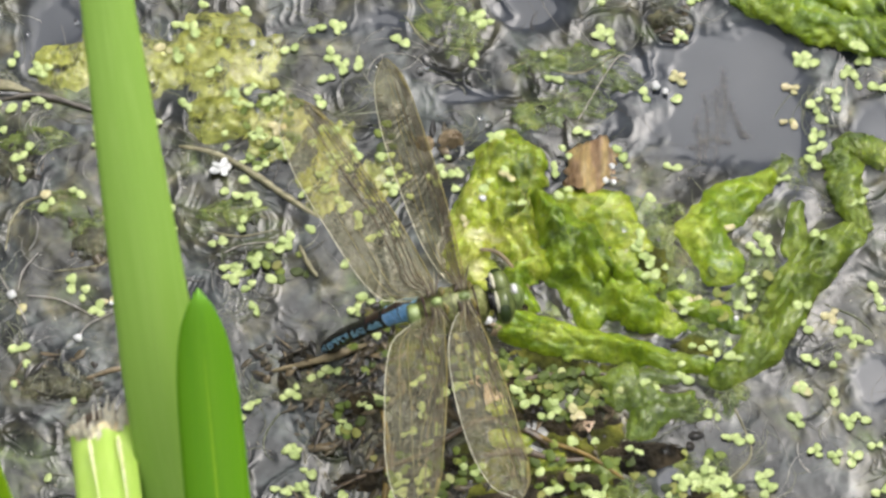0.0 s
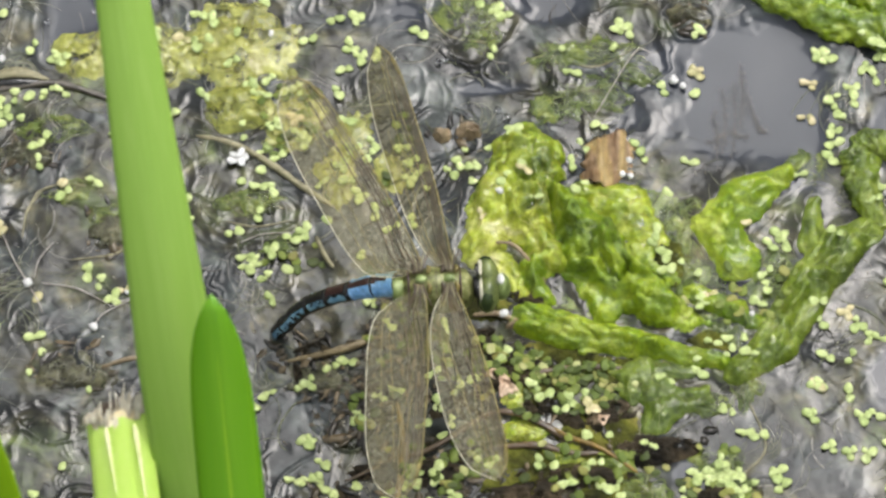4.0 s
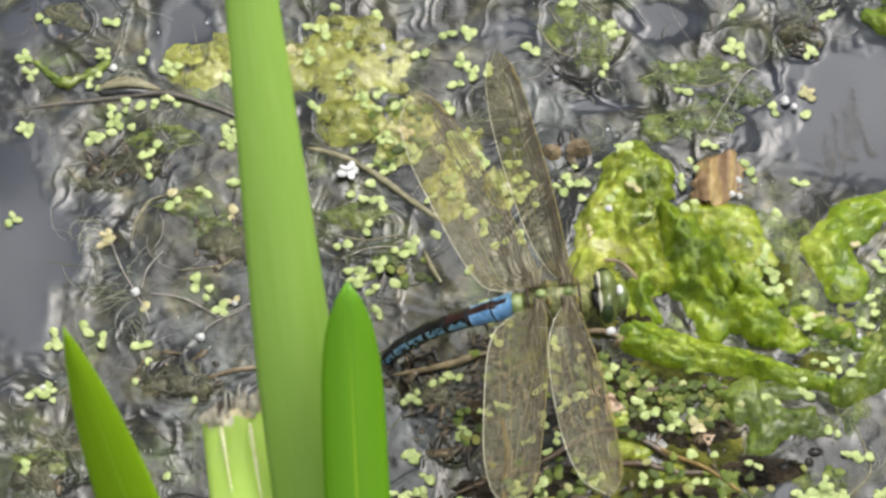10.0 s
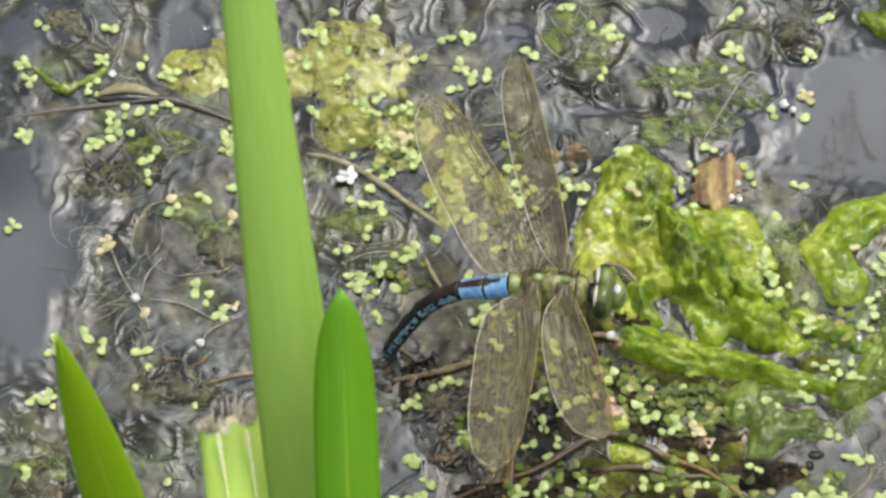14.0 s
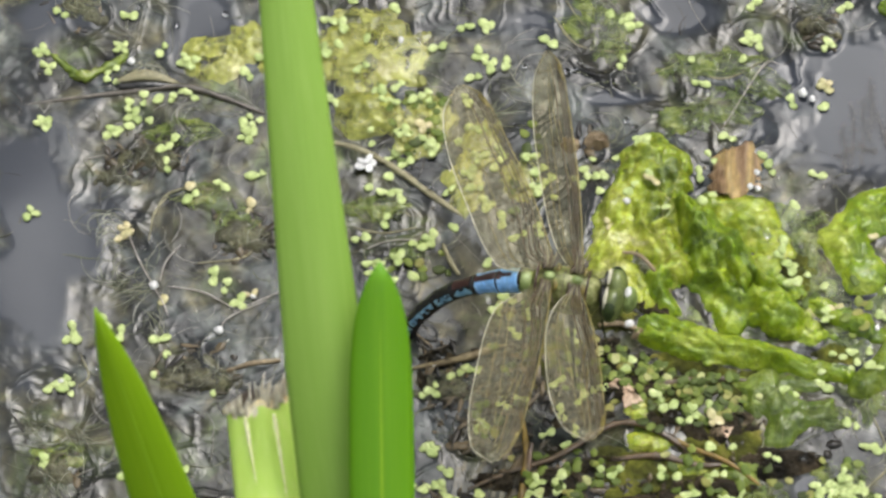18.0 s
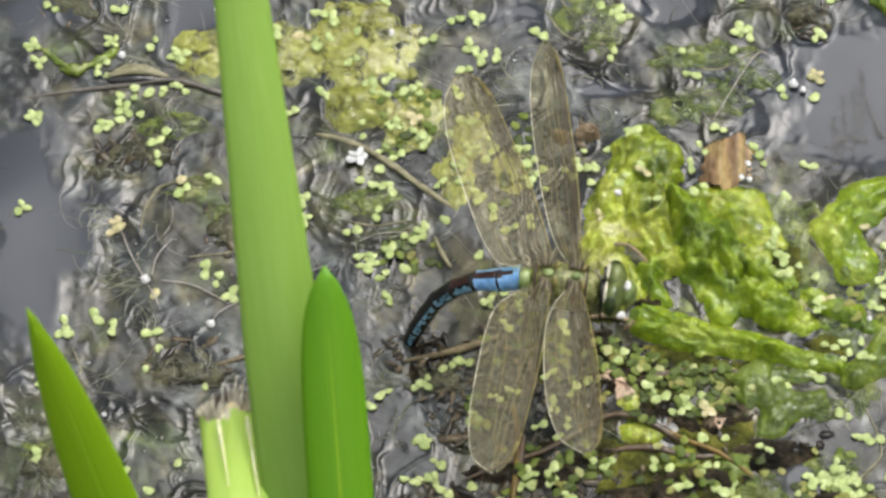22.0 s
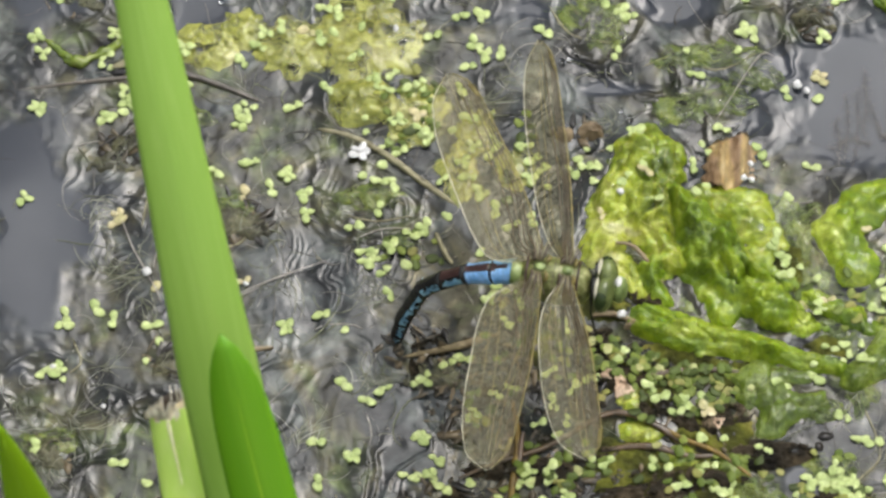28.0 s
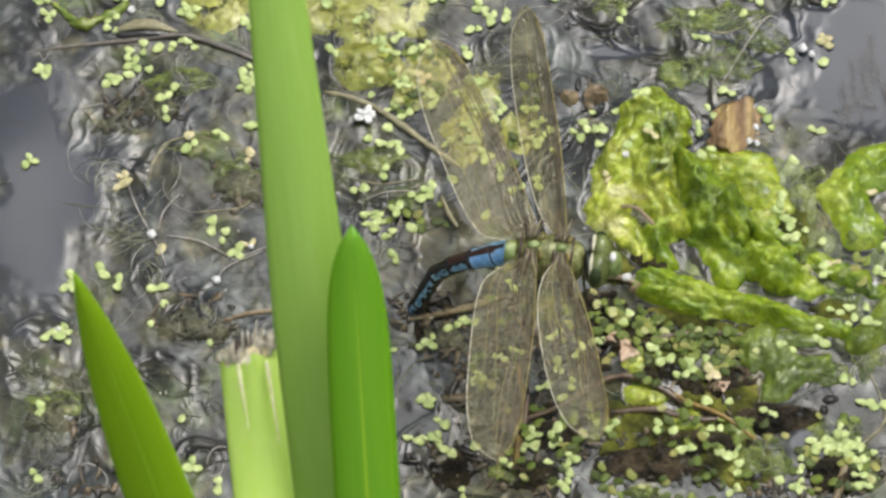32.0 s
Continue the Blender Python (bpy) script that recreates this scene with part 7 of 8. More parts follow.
    walk(REED_CUT, [
        (0, pose(-0.02052, -0.278, -0.03, -44.35, -3.81, 3.72)),
        (1, pose(-0.01965, -0.278, -0.03, -45.07, -3.99, 3.99)),
        (2, pose(-0.01813, -0.278, -0.03, -44.96, -4.13, 4.12)),
        (5, pose(-0.01702, -0.278, -0.03, -44.54, -4.4, 4.32)),
        (6, pose(-0.01455, -0.278, -0.03, -44.89, -4.78, 4.75)),
        (7, pose(-0.01392, -0.278, -0.03, -45.83, -4.76, 4.88)),
        (8, pose(-0.01227, -0.278, -0.03, -45.99, -4.86, 5.01)),
        (9, pose(-0.01137, -0.278, -0.03, -46.51, -4.88, 5.12)),
        (10, pose(-0.01161, -0.278, -0.03, -46.75, -4.81, 5.09)),
        (11, pose(-0.01312, -0.278, -0.03, -46.58, -4.63, 4.88)),
        (12, pose(-0.01363, -0.278, -0.03, -46.42, -4.57, 4.78)),
        (13, pose(-0.01288, -0.278, -0.03, -46.51, -4.63, 4.87)),
        (14, pose(-0.01337, -0.278, -0.03, -46.43, -4.65, 4.87)),
        (17, pose(-0.01209, -0.278, -0.03, -46.97, -4.76, 5.08)),
        (18, pose(-0.01081, -0.278, -0.03, -47.16, -4.73, 5.08)),
        (19, pose(-0.00916, -0.278, -0.03, -47.63, -4.71, 5.14)),
        (20, pose(-0.01124, -0.278, -0.03, -47.49, -4.67, 5.07)),
        (21, pose(-0.01274, -0.278, -0.03, -46.8, -4.64, 4.92)),
        (22, pose(-0.01595, -0.278, -0.03, -45.62, -4.58, 4.67)),
        (23, pose(-0.01583, -0.278, -0.03, -45.17, -4.73, 4.74)),
        (24, pose(-0.01341, -0.278, -0.03, -46.44, -4.82, 5.05)),
        (25, pose(-0.01204, -0.278, -0.03, -46.29, -4.92, 5.12)),
        (27.5, pose(-0.01522, -0.278, -0.03, -46.68, -5.02, 5.3)),
        (27.72, pose(-0.01522, -0.278, -0.03, -46.68, -5.02, 5.3)),
        (28, pose(-0.00701, -0.278, -0.03, -47.13, -7.55, 8.05)),
        (28.25, pose(-0.01412, -0.278, -0.03, -46.01, -5.07, 5.24)),
        (28.5, pose(-0.01412, -0.278, -0.03, -46.01, -5.07, 5.24)),
        (29, pose(-0.00989, -0.278, -0.03, -46.18, -5.09, 5.28)),
        (30, pose(-0.00708, -0.278, -0.03, -47.78, -4.98, 5.46)),
        (31, pose(-0.00759, -0.278, -0.03, -47.68, -4.96, 5.42)),
        (32, pose(-0.0094, -0.278, -0.03, -47.87, -5.04, 5.54)),
    ])
    walk(DRAGONFLY, [
        (0, pose(0.0242, -0.03381, 0.035, 0, 0, 11.79)),
        (0.5, pose(0.0239, -0.03286, 0.035, 0, 0, 8.9)),
        (1, pose(0.02354, -0.0327, 0.035, 0, 0, 6.09)),
        (1.5, pose(0.02346, -0.03181, 0.035, 0, 0, 3.16)),
        (2, pose(0.02367, -0.03163, 0.035, 0, 0, 0.22)),
        (2.5, pose(0.02339, -0.03125, 0.035, 0, 0, 0.62)),
        (4.5, pose(0.01721, -0.03056, 0.035, 0, 0, 2.25)),
        (5, pose(0.01917, -0.03016, 0.035, 0, 0, 2.91)),
        (5.5, pose(0.01954, -0.03022, 0.035, 0, 0, 3.99)),
        (6, pose(0.02008, -0.0304, 0.035, 0, 0, 4.69)),
        (6.5, pose(0.02013, -0.03065, 0.035, 0, 0, 5.83)),
        (7, pose(0.02008, -0.03035, 0.035, 0, 0, 6.85)),
        (7.5, pose(0.02061, -0.03017, 0.035, 0, 0, 7.96)),
        (8, pose(0.02021, -0.03011, 0.035, 0, 0, 9.14)),
        (8.5, pose(0.02002, -0.03095, 0.035, 0, 0, 9.34)),
        (9, pose(0.02011, -0.03081, 0.035, 0, 0, 9.43)),
        (9.5, pose(0.01985, -0.03053, 0.035, 0, 0, 7.79)),
        (10, pose(0.02034, -0.03024, 0.035, 0, 0, 5.95)),
        (10.5, pose(0.02033, -0.03033, 0.035, 0, 0, 4.17)),
        (11, pose(0.02055, -0.02987, 0.035, 0, 0, 2.27)),
        (11.5, pose(0.02023, -0.02898, 0.035, 0, 0, 0.22)),
        (12, pose(0.01985, -0.02752, 0.035, 0, 0, -1.75)),
        (12.5, pose(0.01971, -0.02669, 0.035, 0, 0, -3.66)),
        (13, pose(0.01973, -0.02614, 0.035, 0, 0, -5.54)),
        (13.5, pose(0.01974, -0.02605, 0.035, 0, 0, -6.16)),
        (14, pose(0.01989, -0.02615, 0.035, 0, 0, -6.9)),
        (14.5, pose(0.01988, -0.02539, 0.035, 0, 0, -7.54)),
        (16.5, pose(0.01897, -0.02834, 0.035, 0, 0, -10.15)),
        (17, pose(0.01965, -0.02847, 0.035, 0, 0, -10.81)),
        (17.5, pose(0.01946, -0.0285, 0.035, 0, 0, -10.89)),
        (18, pose(0.01847, -0.02853, 0.035, 0, 0, -10.97)),
        (18.5, pose(0.01983, -0.02879, 0.035, 0, 0, -11.02)),
        (19, pose(0.02003, -0.029, 0.035, 0, 0, -11.09)),
        (19.5, pose(0.01937, -0.02902, 0.035, 0, 0, -9.7)),
        (20, pose(0.01973, -0.02911, 0.035, 0, 0, -8.45)),
        (20.5, pose(0.01951, -0.02927, 0.035, 0, 0, -8.39)),
        (21, pose(0.01919, -0.0294, 0.035, 0, 0, -8.33)),
        (21.5, pose(0.01978, -0.0295, 0.035, 0, 0, -8.32)),
        (22, pose(0.01994, -0.0296, 0.035, 0, 0, -8.24)),
        (22.5, pose(0.01947, -0.02928, 0.035, 0, 0, -8.01)),
        (23, pose(0.01949, -0.02896, 0.035, 0, 0, -7.79)),
        (23.5, pose(0.01928, -0.02882, 0.035, 0, 0, -8.31)),
        (24, pose(0.01932, -0.02873, 0.035, 0, 0, -8.97)),
        (24.5, pose(0.01923, -0.02893, 0.035, 0, 0, -9.6)),
        (25, pose(0.01934, -0.02839, 0.035, 0, 0, -10.24)),
        (25.5, pose(0.01942, -0.02837, 0.035, 0, 0, -10.01)),
        (27.5, pose(0.01682, -0.02828, 0.035, 0, 0, -9.05)),
        (28, pose(0.01795, -0.02883, 0.035, 0, 0, -8.85)),
        (28.5, pose(0.01621, -0.02963, 0.035, 0, 0, -7.29)),
        (29, pose(0.01321, -0.02991, 0.035, 0, 0, -5.74)),
        (29.5, pose(0.01469, -0.03106, 0.035, 0, 0, -4.27)),
        (30, pose(0.01506, -0.03072, 0.035, 0, 0, -2.72)),
        (30.5, pose(0.01546, -0.03275, 0.035, 0, 0, -3.69)),
        (31, pose(0.01564, -0.03269, 0.035, 0, 0, -4.79)),
        (31.5, pose(0.01569, -0.03232, 0.035, 0, 0, -5.87)),
        (32, pose(0.01573, -0.03211, 0.035, 0, 0, -6.64)),
    ])
    walk(WINGS[0], [
        (0, pose(0.003, 0.0022, 0.0035, 135, -13.36, 93.96)),
        (2, pose(0.003, 0.0022, 0.0035, 135, -16.35, 107.23)),
        (5, pose(0.003, 0.0022, 0.0035, 135, -6.18, 100.24)),
        (6, pose(0.003, 0.0022, 0.0035, 135, -13.31, 100.51)),
        (8, pose(0.003, 0.0022, 0.0035, 135, -18.57, 98.42)),
        (9, pose(0.003, 0.0022, 0.0035, 135, -10.71, 96.96)),
        (11, pose(0.003, 0.0022, 0.0035, 135, -14.68, 103.74)),
        (13, pose(0.003, 0.0022, 0.0035, 135, -3.91, 108.69)),
        (17, pose(0.003, 0.0022, 0.0035, 135, -2.25, 105.9)),
        (19, pose(0.003, 0.0022, 0.0035, 135, -3.13, 107.97)),
        (20, pose(0.003, 0.0022, 0.0035, 135, -5.15, 106.07)),
        (23, pose(0.003, 0.0022, 0.0035, 135, -4.88, 103.86)),
        (25, pose(0.003, 0.0022, 0.0035, 135, -5.27, 107.07)),
        (28, pose(0.003, 0.0022, 0.0035, 135, -2.74, 104.72)),
        (30, pose(0.003, 0.0022, 0.0035, 135, -6.7, 100.17)),
        (32, pose(0.003, 0.0022, 0.0035, 135, -10.19, 104.61)),
    ])
    walk(WINGS[1], [
        (0, pose(-0.003, 0.0022, 0.0035, 168, -14.17, 112.64)),
        (2, pose(-0.003, 0.0022, 0.0035, 168, -8.41, 121.62)),
        (5, pose(-0.003, 0.0022, 0.0035, 168, -4.28, 116.36)),
        (6, pose(-0.003, 0.0022, 0.0035, 168, -1.92, 115.26)),
        (8, pose(-0.003, 0.0022, 0.0035, 168, -5.32, 113.05)),
        (9, pose(-0.003, 0.0022, 0.0035, 168, -4.49, 112.16)),
        (11, pose(-0.003, 0.0022, 0.0035, 168, -3.44, 117.74)),
        (13, pose(-0.003, 0.0022, 0.0035, 168, 6.23, 122.87)),
        (17, pose(-0.003, 0.0022, 0.0035, 168, 9.32, 120.5)),
        (19, pose(-0.003, 0.0022, 0.0035, 168, 7.32, 122.62)),
        (20, pose(-0.003, 0.0022, 0.0035, 168, 7.29, 119.97)),
        (23, pose(-0.003, 0.0022, 0.0035, 168, 3.76, 117.5)),
        (25, pose(-0.003, 0.0022, 0.0035, 168, 5.74, 120.83)),
        (28, pose(-0.003, 0.0022, 0.0035, 168, 7.17, 119.88)),
        (30, pose(-0.003, 0.0022, 0.0035, 168, 4.84, 115.23)),
        (32, pose(-0.003, 0.0022, 0.0035, 168, 1.17, 120.26)),
    ])
    walk(WINGS[2], [
        (0, pose(0.003, -0.0022, 0.0035, 0, -12.56, -90.04)),
        (2, pose(0.003, -0.0022, 0.0035, 0, -15.01, -79.11)),
        (5, pose(0.003, -0.0022, 0.0035, 0, -12.88, -81.73)),
        (6, pose(0.003, -0.0022, 0.0035, 0, -14.75, -81.98)),
        (8, pose(0.003, -0.0022, 0.0035, 0, -16.72, -86.89)),
        (9, pose(0.003, -0.0022, 0.0035, 0, -13.19, -87.05)),
        (11, pose(0.003, -0.0022, 0.0035, 0, -13.51, -81.92)),
        (13, pose(0.003, -0.0022, 0.0035, 0, -26.01, -73.31)),
        (17, pose(0.003, -0.0022, 0.0035, 0, -27.66, -76.36)),
        (19, pose(0.003, -0.0022, 0.0035, 0, -26.18, -73.09)),
        (20, pose(0.003, -0.0022, 0.0035, 0, -24.29, -76.11)),
        (23, pose(0.003, -0.0022, 0.0035, 0, -22.23, -78.69)),
        (25, pose(0.003, -0.0022, 0.0035, 0, -23.13, -74.85)),
        (28, pose(0.003, -0.0022, 0.0035, 0, -18.78, -74.98)),
        (30, pose(0.003, -0.0022, 0.0035, 0, -20.54, -79.81)),
        (32, pose(0.003, -0.0022, 0.0035, 0, -17.81, -73.78)),
    ])
    walk(WINGS[3], [
        (0, pose(-0.003, -0.0022, 0.0035, 22, -10.17, -106.46)),
        (2, pose(-0.003, -0.0022, 0.0035, 22, -5.53, -92.05)),
        (5, pose(-0.003, -0.0022, 0.0035, 22, -6.26, -98.15)),
        (6, pose(-0.003, -0.0022, 0.0035, 22, -4.6, -97.78)),
        (8, pose(-0.003, -0.0022, 0.0035, 22, -13.49, -101.05)),
        (9, pose(-0.003, -0.0022, 0.0035, 22, -11.31, -102.07)),
        (11, pose(-0.003, -0.0022, 0.0035, 22, -7.94, -97.33)),
        (13, pose(-0.003, -0.0022, 0.0035, 22, -15.04, -91.26)),
        (17, pose(-0.003, -0.0022, 0.0035, 22, -16.72, -92.56)),
        (19, pose(-0.003, -0.0022, 0.0035, 22, -16.27, -89.31)),
        (20, pose(-0.003, -0.0022, 0.0035, 22, -12.34, -90.42)),
        (23, pose(-0.003, -0.0022, 0.0035, 22, -12.35, -93.89)),
        (25, pose(-0.003, -0.0022, 0.0035, 22, -12.83, -92.17)),
        (28, pose(-0.003, -0.0022, 0.0035, 22, -11.32, -91.47)),
        (30, pose(-0.003, -0.0022, 0.0035, 22, -10.1, -94.16)),
        (32, pose(-0.003, -0.0022, 0.0035, 22, -7.68, -90.05)),
    ])

    walk(SEGMENTS[0], [
        (0, pose(-0.0049, 0.00165, -0.001, 0, -43.9, -37.76)),
        (2, pose(-0.00611, 0.00176, -0.001, 0, -42.27, -20.78)),
        (5, pose(-0.00733, 0.00139, -0.001, 0, -29.66, -13.47)),
        (6, pose(-0.00695, 0.00108, -0.001, 0, -29.56, -4.67)),
        (8, pose(-0.00678, 0.00123, -0.001, 0, -34.71, -8.43)),
        (9, pose(-0.00635, 0.00115, -0.001, 0, -34.06, -9.74)),
        (11, pose(-0.0076, 0.00086, -0.001, 0, -36.25, 2.27)),
        (13, pose(-0.00776, 0.00037, -0.001, 0, -28.28, 0.25)),
        (17, pose(-0.00844, 0.00028, -0.001, 0, -28.75, -2.6)),
        (19, pose(-0.00747, 0.0008, -0.001, 0, -36.66, -7.36)),
        (20, pose(-0.00756, 0.00102, -0.001, 0, -33, 5.15)),
        (23, pose(-0.00737, 0.00095, -0.001, 0, -29.73, -1.64)),
        (25, pose(-0.00773, 0.00074, -0.001, 0, -29.7, 0.6)),
        (28, pose(-0.00696, 0.00078, -0.001, 0, -23.89, -0.51)),
        (30, pose(-0.00641, 0.00147, -0.001, 0, -43.94, -17.27)),
        (32, pose(-0.00606, 0.00117, -0.001, 0, -41.15, -0.49)),
    ])
    walk(SEGMENTS[1], [
        (0, pose(-0.00803, 0.00408, -0.00481, 0, -53.89, -29.92)),
        (2, pose(-0.00991, 0.0032, -0.0047, 0, -48.93, -18.6)),
        (5, pose(-0.01198, 0.0025, -0.00372, 0, -37.57, -13.44)),
        (6, pose(-0.01172, 0.00147, -0.00371, 0, -40.11, -1.95)),
        (8, pose(-0.01125, 0.0019, -0.00413, 0, -41.76, -10.46)),
        (9, pose(-0.01084, 0.00192, -0.00408, 0, -40.39, -13.15)),
        (11, pose(-0.01203, 0.00068, -0.00425, 0, -38.06, -9.66)),
        (13, pose(-0.01261, 0.00035, -0.00361, 0, -32.31, -8.43)),
        (17, pose(-0.01326, 0.0005, -0.00365, 0, -37.14, -1.38)),
        (19, pose(-0.01185, 0.00137, -0.00428, 0, -41.49, -9.32)),
        (20, pose(-0.01215, 0.0006, -0.004, 0, -36.48, -3.14)),
        (23, pose(-0.01214, 0.00109, -0.00373, 0, -32.22, -11.44)),
        (25, pose(-0.01251, 0.00069, -0.00372, 0, -34.6, -4.9)),
        (28, pose(-0.01199, 0.00082, -0.00323, 0, -30.44, -5.58)),
        (30, pose(-0.01019, 0.00265, -0.00482, 0, -48.12, -18.76)),
        (32, pose(-0.0102, 0.0012, -0.00462, 0, -43.44, -7.58)),
    ])
    walk(SEGMENTS[2], [
        (0, pose(-0.0112, 0.0059, -0.00982, 0, -57.13, -33.58)),
        (2, pose(-0.01377, 0.0045, -0.00937, 0, -53.32, -21.36)),
        (5, pose(-0.01676, 0.00364, -0.0075, 0, -44.24, -16.33)),
        (6, pose(-0.01646, 0.00163, -0.00771, 0, -47.99, -4.77)),
        (8, pose(-0.0158, 0.00273, -0.00826, 0, -48.36, -14.09)),
        (9, pose(-0.01544, 0.003, -0.0081, 0, -46.34, -17.56)),
        (11, pose(-0.01684, 0.0015, -0.00807, 0, -44.84, -12.57)),
        (13, pose(-0.01779, 0.00111, -0.00692, 0, -45.15, -2.92)),
        (17, pose(-0.0182, 0.00062, -0.00739, 0, -47.12, 0.59)),
        (19, pose(-0.01643, 0.00212, -0.00839, 0, -47.09, -11.56)),
        (20, pose(-0.01713, 0.00088, -0.00768, 0, -46.98, -0.55)),
        (23, pose(-0.01728, 0.00213, -0.00703, 0, -46.41, -4.09)),
        (25, pose(-0.01759, 0.00112, -0.00725, 0, -45.78, -1.99)),
        (28, pose(-0.01731, 0.00134, -0.00637, 0, -42.6, -2.2)),
        (30, pose(-0.01411, 0.00398, -0.00943, 0, -52.22, -21.69)),
        (32, pose(-0.01467, 0.0018, -0.00888, 0, -48.84, -10.68)),
    ])
    walk(SEGMENTS[3], [
        (0, pose(-0.01419, 0.00788, -0.01537, 0, -59.22, -37.14)),
        (2, pose(-0.01744, 0.00594, -0.01467, 0, -56.63, -23.32)),
        (5, pose(-0.02129, 0.00497, -0.01211, 0, -50.98, -14.1)),
        (6, pose(-0.02086, 0.002, -0.01261, 0, -54.57, -3.3)),
        (8, pose(-0.02005, 0.0038, -0.01319, 0, -54.89, -12.37)),
        (9, pose(-0.01978, 0.00437, -0.01287, 0, -51.05, -19.37)),
        (11, pose(-0.02141, 0.00252, -0.01273, 0, -49.54, -14.65)),
        (13, pose(-0.02244, 0.00135, -0.0116, 0, -55.69, 4.42)),
        (17, pose(-0.02269, 0.00057, -0.01223, 0, -54.39, 4.26)),
        (19, pose(-0.02083, 0.00302, -0.01323, 0, -54.68, -6.8)),
        (20, pose(-0.02163, 0.00092, -0.01251, 0, -55.76, 4.31)),
        (23, pose(-0.02182, 0.00245, -0.01181, 0, -56.47, 4.43)),
        (25, pose(-0.02219, 0.00128, -0.01198, 0, -54.4, 4.51)),
        (28, pose(-0.02217, 0.00153, -0.01084, 0, -49.73, 1.47)),
        (30, pose(-0.01787, 0.00547, -0.01465, 0, -55.36, -23.57)),
        (32, pose(-0.01893, 0.0026, -0.01385, 0, -56.44, -6.07)),
    ])
    walk(SEGMENTS[4], [
        (0, pose(-0.01688, 0.00992, -0.02104, 0, -61.13, -42.45)),
        (2, pose(-0.02078, 0.00738, -0.02018, 0, -65.42, -21.83)),
        (5, pose(-0.02532, 0.00598, -0.01723, 0, -59.95, -12.85)),
        (6, pose(-0.02468, 0.00222, -0.01799, 0, -60.23, -6.7)),
        (8, pose(-0.02376, 0.00462, -0.01859, 0, -60.19, -15.64)),
        (9, pose(-0.0237, 0.00575, -0.01801, 0, -58.02, -20.01)),
        (11, pose(-0.02555, 0.0036, -0.01775, 0, -57.98, -11.93)),
        (13, pose(-0.02615, 0.00107, -0.01705, 0, -65.33, 12.06)),
        (17, pose(-0.02652, 0.00028, -0.01759, 0, -63.45, 8.34)),
        (19, pose(-0.02462, 0.00347, -0.01861, 0, -63.52, -5.36)),
        (20, pose(-0.02534, 0.00064, -0.01796, 0, -67.62, 15.82)),
        (23, pose(-0.02546, 0.00217, -0.01732, 0, -67.98, 15.83)),
        (25, pose(-0.02602, 0.00098, -0.01734, 0, -66.41, 14.72)),
        (28, pose(-0.02643, 0.00142, -0.01587, 0, -68.13, 24.6)),
        (30, pose(-0.02131, 0.00697, -0.02008, 0, -64.74, -20.81)),
        (32, pose(-0.02256, 0.00299, -0.01935, 0, -73.63, 10.36)),
    ])
    walk(SEGMENTS[5], [
        (0, pose(-0.01916, 0.01201, -0.02664, 0, -65.57, -44.05)),
        (2, pose(-0.02325, 0.00837, -0.026, 0, -69.65, -23.47)),
        (5, pose(-0.02845, 0.0067, -0.02277, 0, -66.72, -9.73)),
        (6, pose(-0.02784, 0.00259, -0.02354, 0, -64.3, -10.19)),
        (8, pose(-0.02683, 0.00547, -0.02415, 0, -63.11, -20.69)),
        (9, pose(-0.02688, 0.00691, -0.02343, 0, -62.42, -21.96)),
        (11, pose(-0.02887, 0.0043, -0.02318, 0, -63.61, -14.21)),
        (13, pose(-0.02876, 0.00051, -0.02287, 0, -69.74, 8.05)),
        (17, pose(-0.02935, -0.00013, -0.02332, 0, -67.46, 3.64)),
        (19, pose(-0.02746, 0.00374, -0.02434, 0, -68.97, -4.96)),
        (20, pose(-0.02768, -2e-05, -0.02388, 0, -70.51, 8.73)),
        (23, pose(-0.02776, 0.00152, -0.02325, 0, -72.99, 12.43)),
        (25, pose(-0.0285, 0.00033, -0.02321, 0, -69.6, 8.39)),
        (28, pose(-0.0286, 0.00043, -0.02181, 0, -71.98, 18.1)),
        (30, pose(-0.02386, 0.00794, -0.02587, 0, -69.1, -22.91)),
        (32, pose(-0.02434, 0.00266, -0.02549, 0, -75.81, 2.95)),
    ])
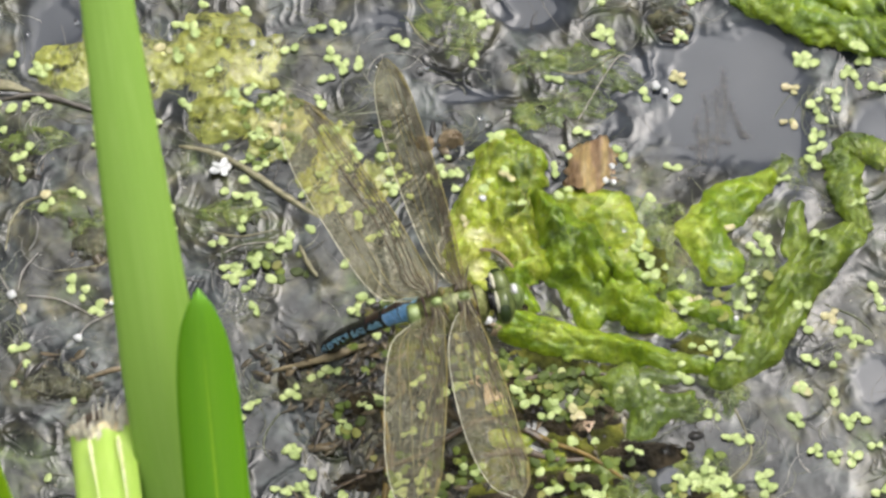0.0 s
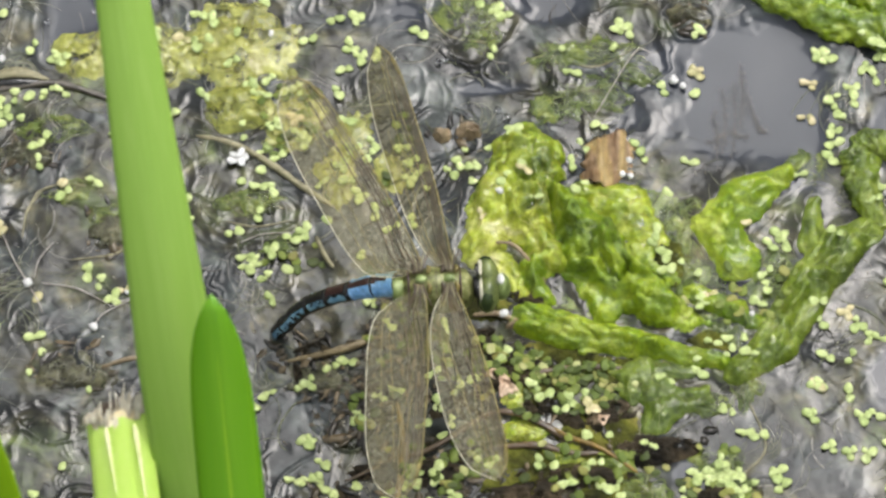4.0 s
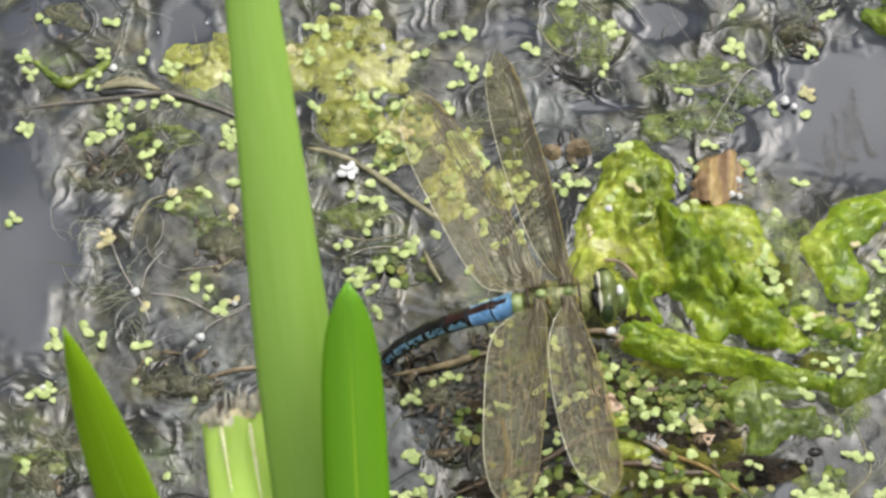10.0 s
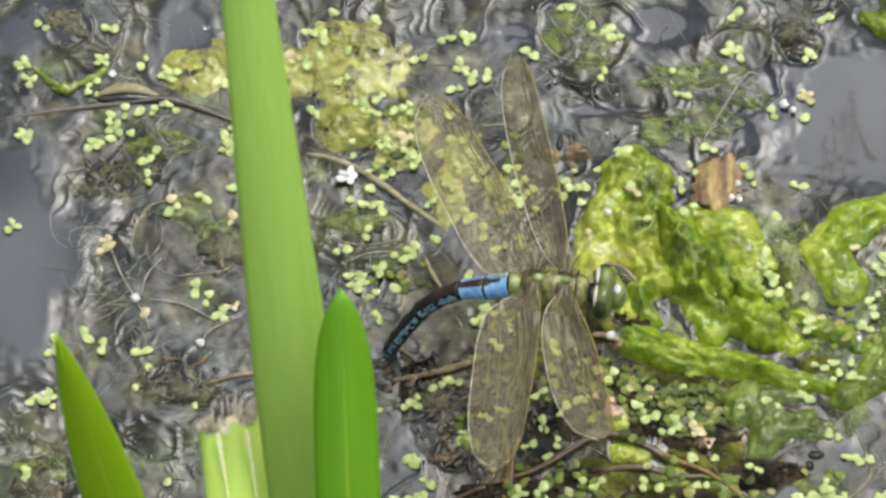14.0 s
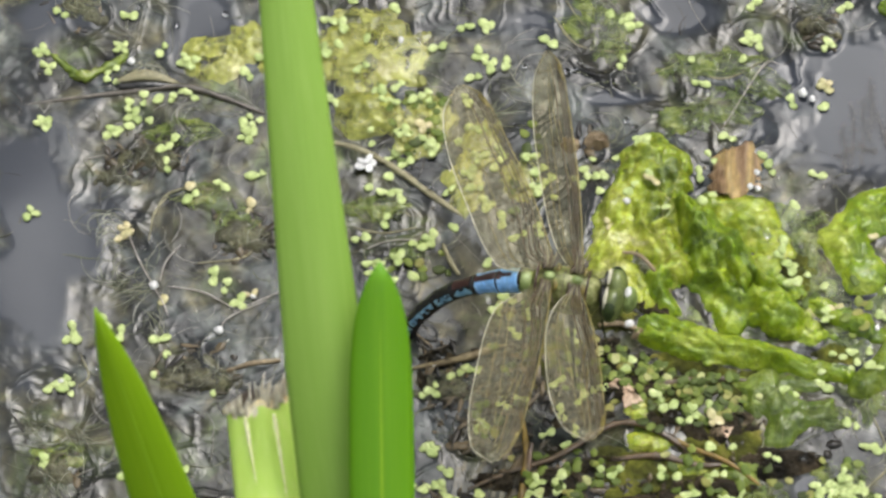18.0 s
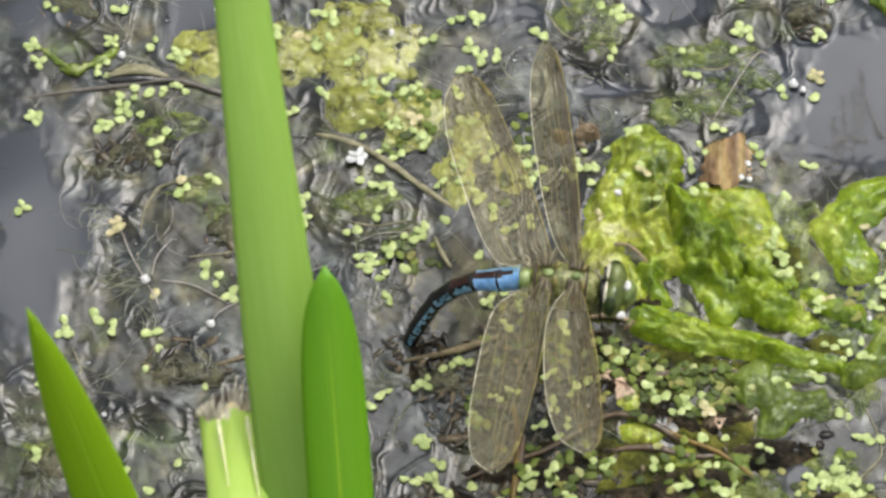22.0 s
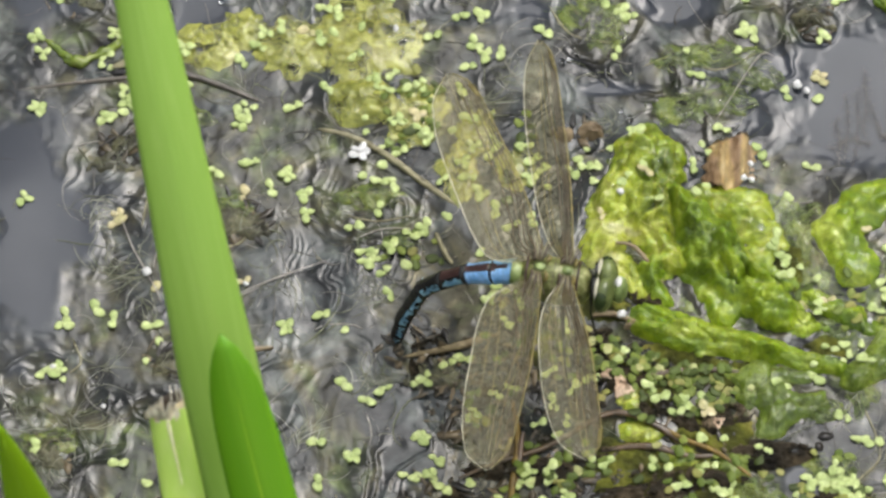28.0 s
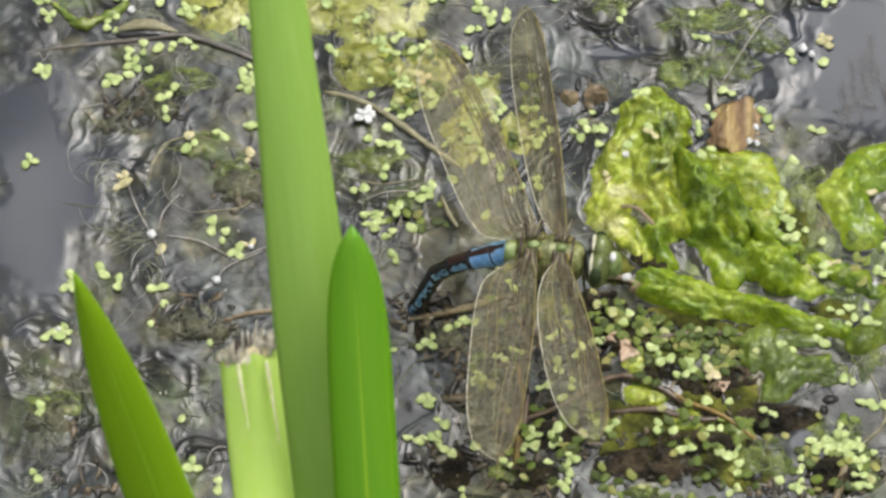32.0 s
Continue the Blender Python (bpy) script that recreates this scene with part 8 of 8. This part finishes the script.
    walk(SEGMENTS[6], [
        (0, pose(-0.02094, 0.01373, -0.0321, 0, -66.2, -48.78)),
        (2, pose(-0.02516, 0.0092, -0.03162, 0, -67.91, -31.36)),
        (5, pose(-0.03079, 0.0071, -0.02829, 0, -69.72, -14.88)),
        (6, pose(-0.0304, 0.00305, -0.02895, 0, -59.89, -25.77)),
        (8, pose(-0.02936, 0.00643, -0.0295, 0, -61.28, -31.35)),
        (9, pose(-0.02946, 0.00795, -0.02875, 0, -63.21, -28.52)),
        (11, pose(-0.03146, 0.00496, -0.02855, 0, -71.86, -8.73)),
        (13, pose(-0.03082, 0.00022, -0.0285, 0, -72.39, 2.31)),
        (17, pose(-0.03164, -0.00028, -0.02886, 0, -74.42, 5.73)),
        (19, pose(-0.02961, 0.00393, -0.02994, 0, -82.55, -3.61)),
        (20, pose(-0.02966, -0.00033, -0.02954, 0, -74.28, 4.75)),
        (23, pose(-0.02948, 0.00114, -0.02899, 0, -76.78, 8.35)),
        (25, pose(-0.03057, 2e-05, -0.02883, 0, -74.4, 6.41)),
        (28, pose(-0.03036, -0.00015, -0.02752, 0, -79.95, 26.58)),
        (30, pose(-0.02583, 0.00878, -0.03147, 0, -75.16, -26.4)),
        (32, pose(-0.02581, 0.00259, -0.03131, 0, -72.16, -11.25)),
    ])
    walk(SEGMENTS[7], [
        (0, pose(-0.02232, 0.01531, -0.03686, 0, -66.53, -51.83)),
        (2, pose(-0.02683, 0.01022, -0.03644, 0, -68.06, -35)),
        (5, pose(-0.03253, 0.00756, -0.03316, 0, -77.12, -10.78)),
        (6, pose(-0.03275, 0.00418, -0.03345, 0, -59.3, -30.43)),
        (8, pose(-0.0315, 0.00773, -0.03406, 0, -60.11, -36.71)),
        (9, pose(-0.03152, 0.00907, -0.03339, 0, -63.18, -33.08)),
        (11, pose(-0.03306, 0.0052, -0.03349, 0, -72.57, -14.13)),
        (13, pose(-0.03239, 0.00015, -0.03345, 0, -73.16, -3.37)),
        (17, pose(-0.03303, -0.00042, -0.03387, 0, -75.01, -0.53)),
        (19, pose(-0.03028, 0.00397, -0.0351, 0, -82.38, -15.17)),
        (20, pose(-0.03106, -0.00044, -0.03454, 0, -74.93, -1.49)),
        (23, pose(-0.03066, 0.00097, -0.03405, 0, -77.39, 0.88)),
        (25, pose(-0.03196, -0.00013, -0.03384, 0, -75.04, 0.11)),
        (28, pose(-0.03117, -0.00056, -0.03264, 0, -80.84, 16.57)),
        (30, pose(-0.02703, 0.00937, -0.0365, 0, -75.11, -31.6)),
        (32, pose(-0.02737, 0.0029, -0.03626, 0, -72.56, -16.23)),
    ])



motions()
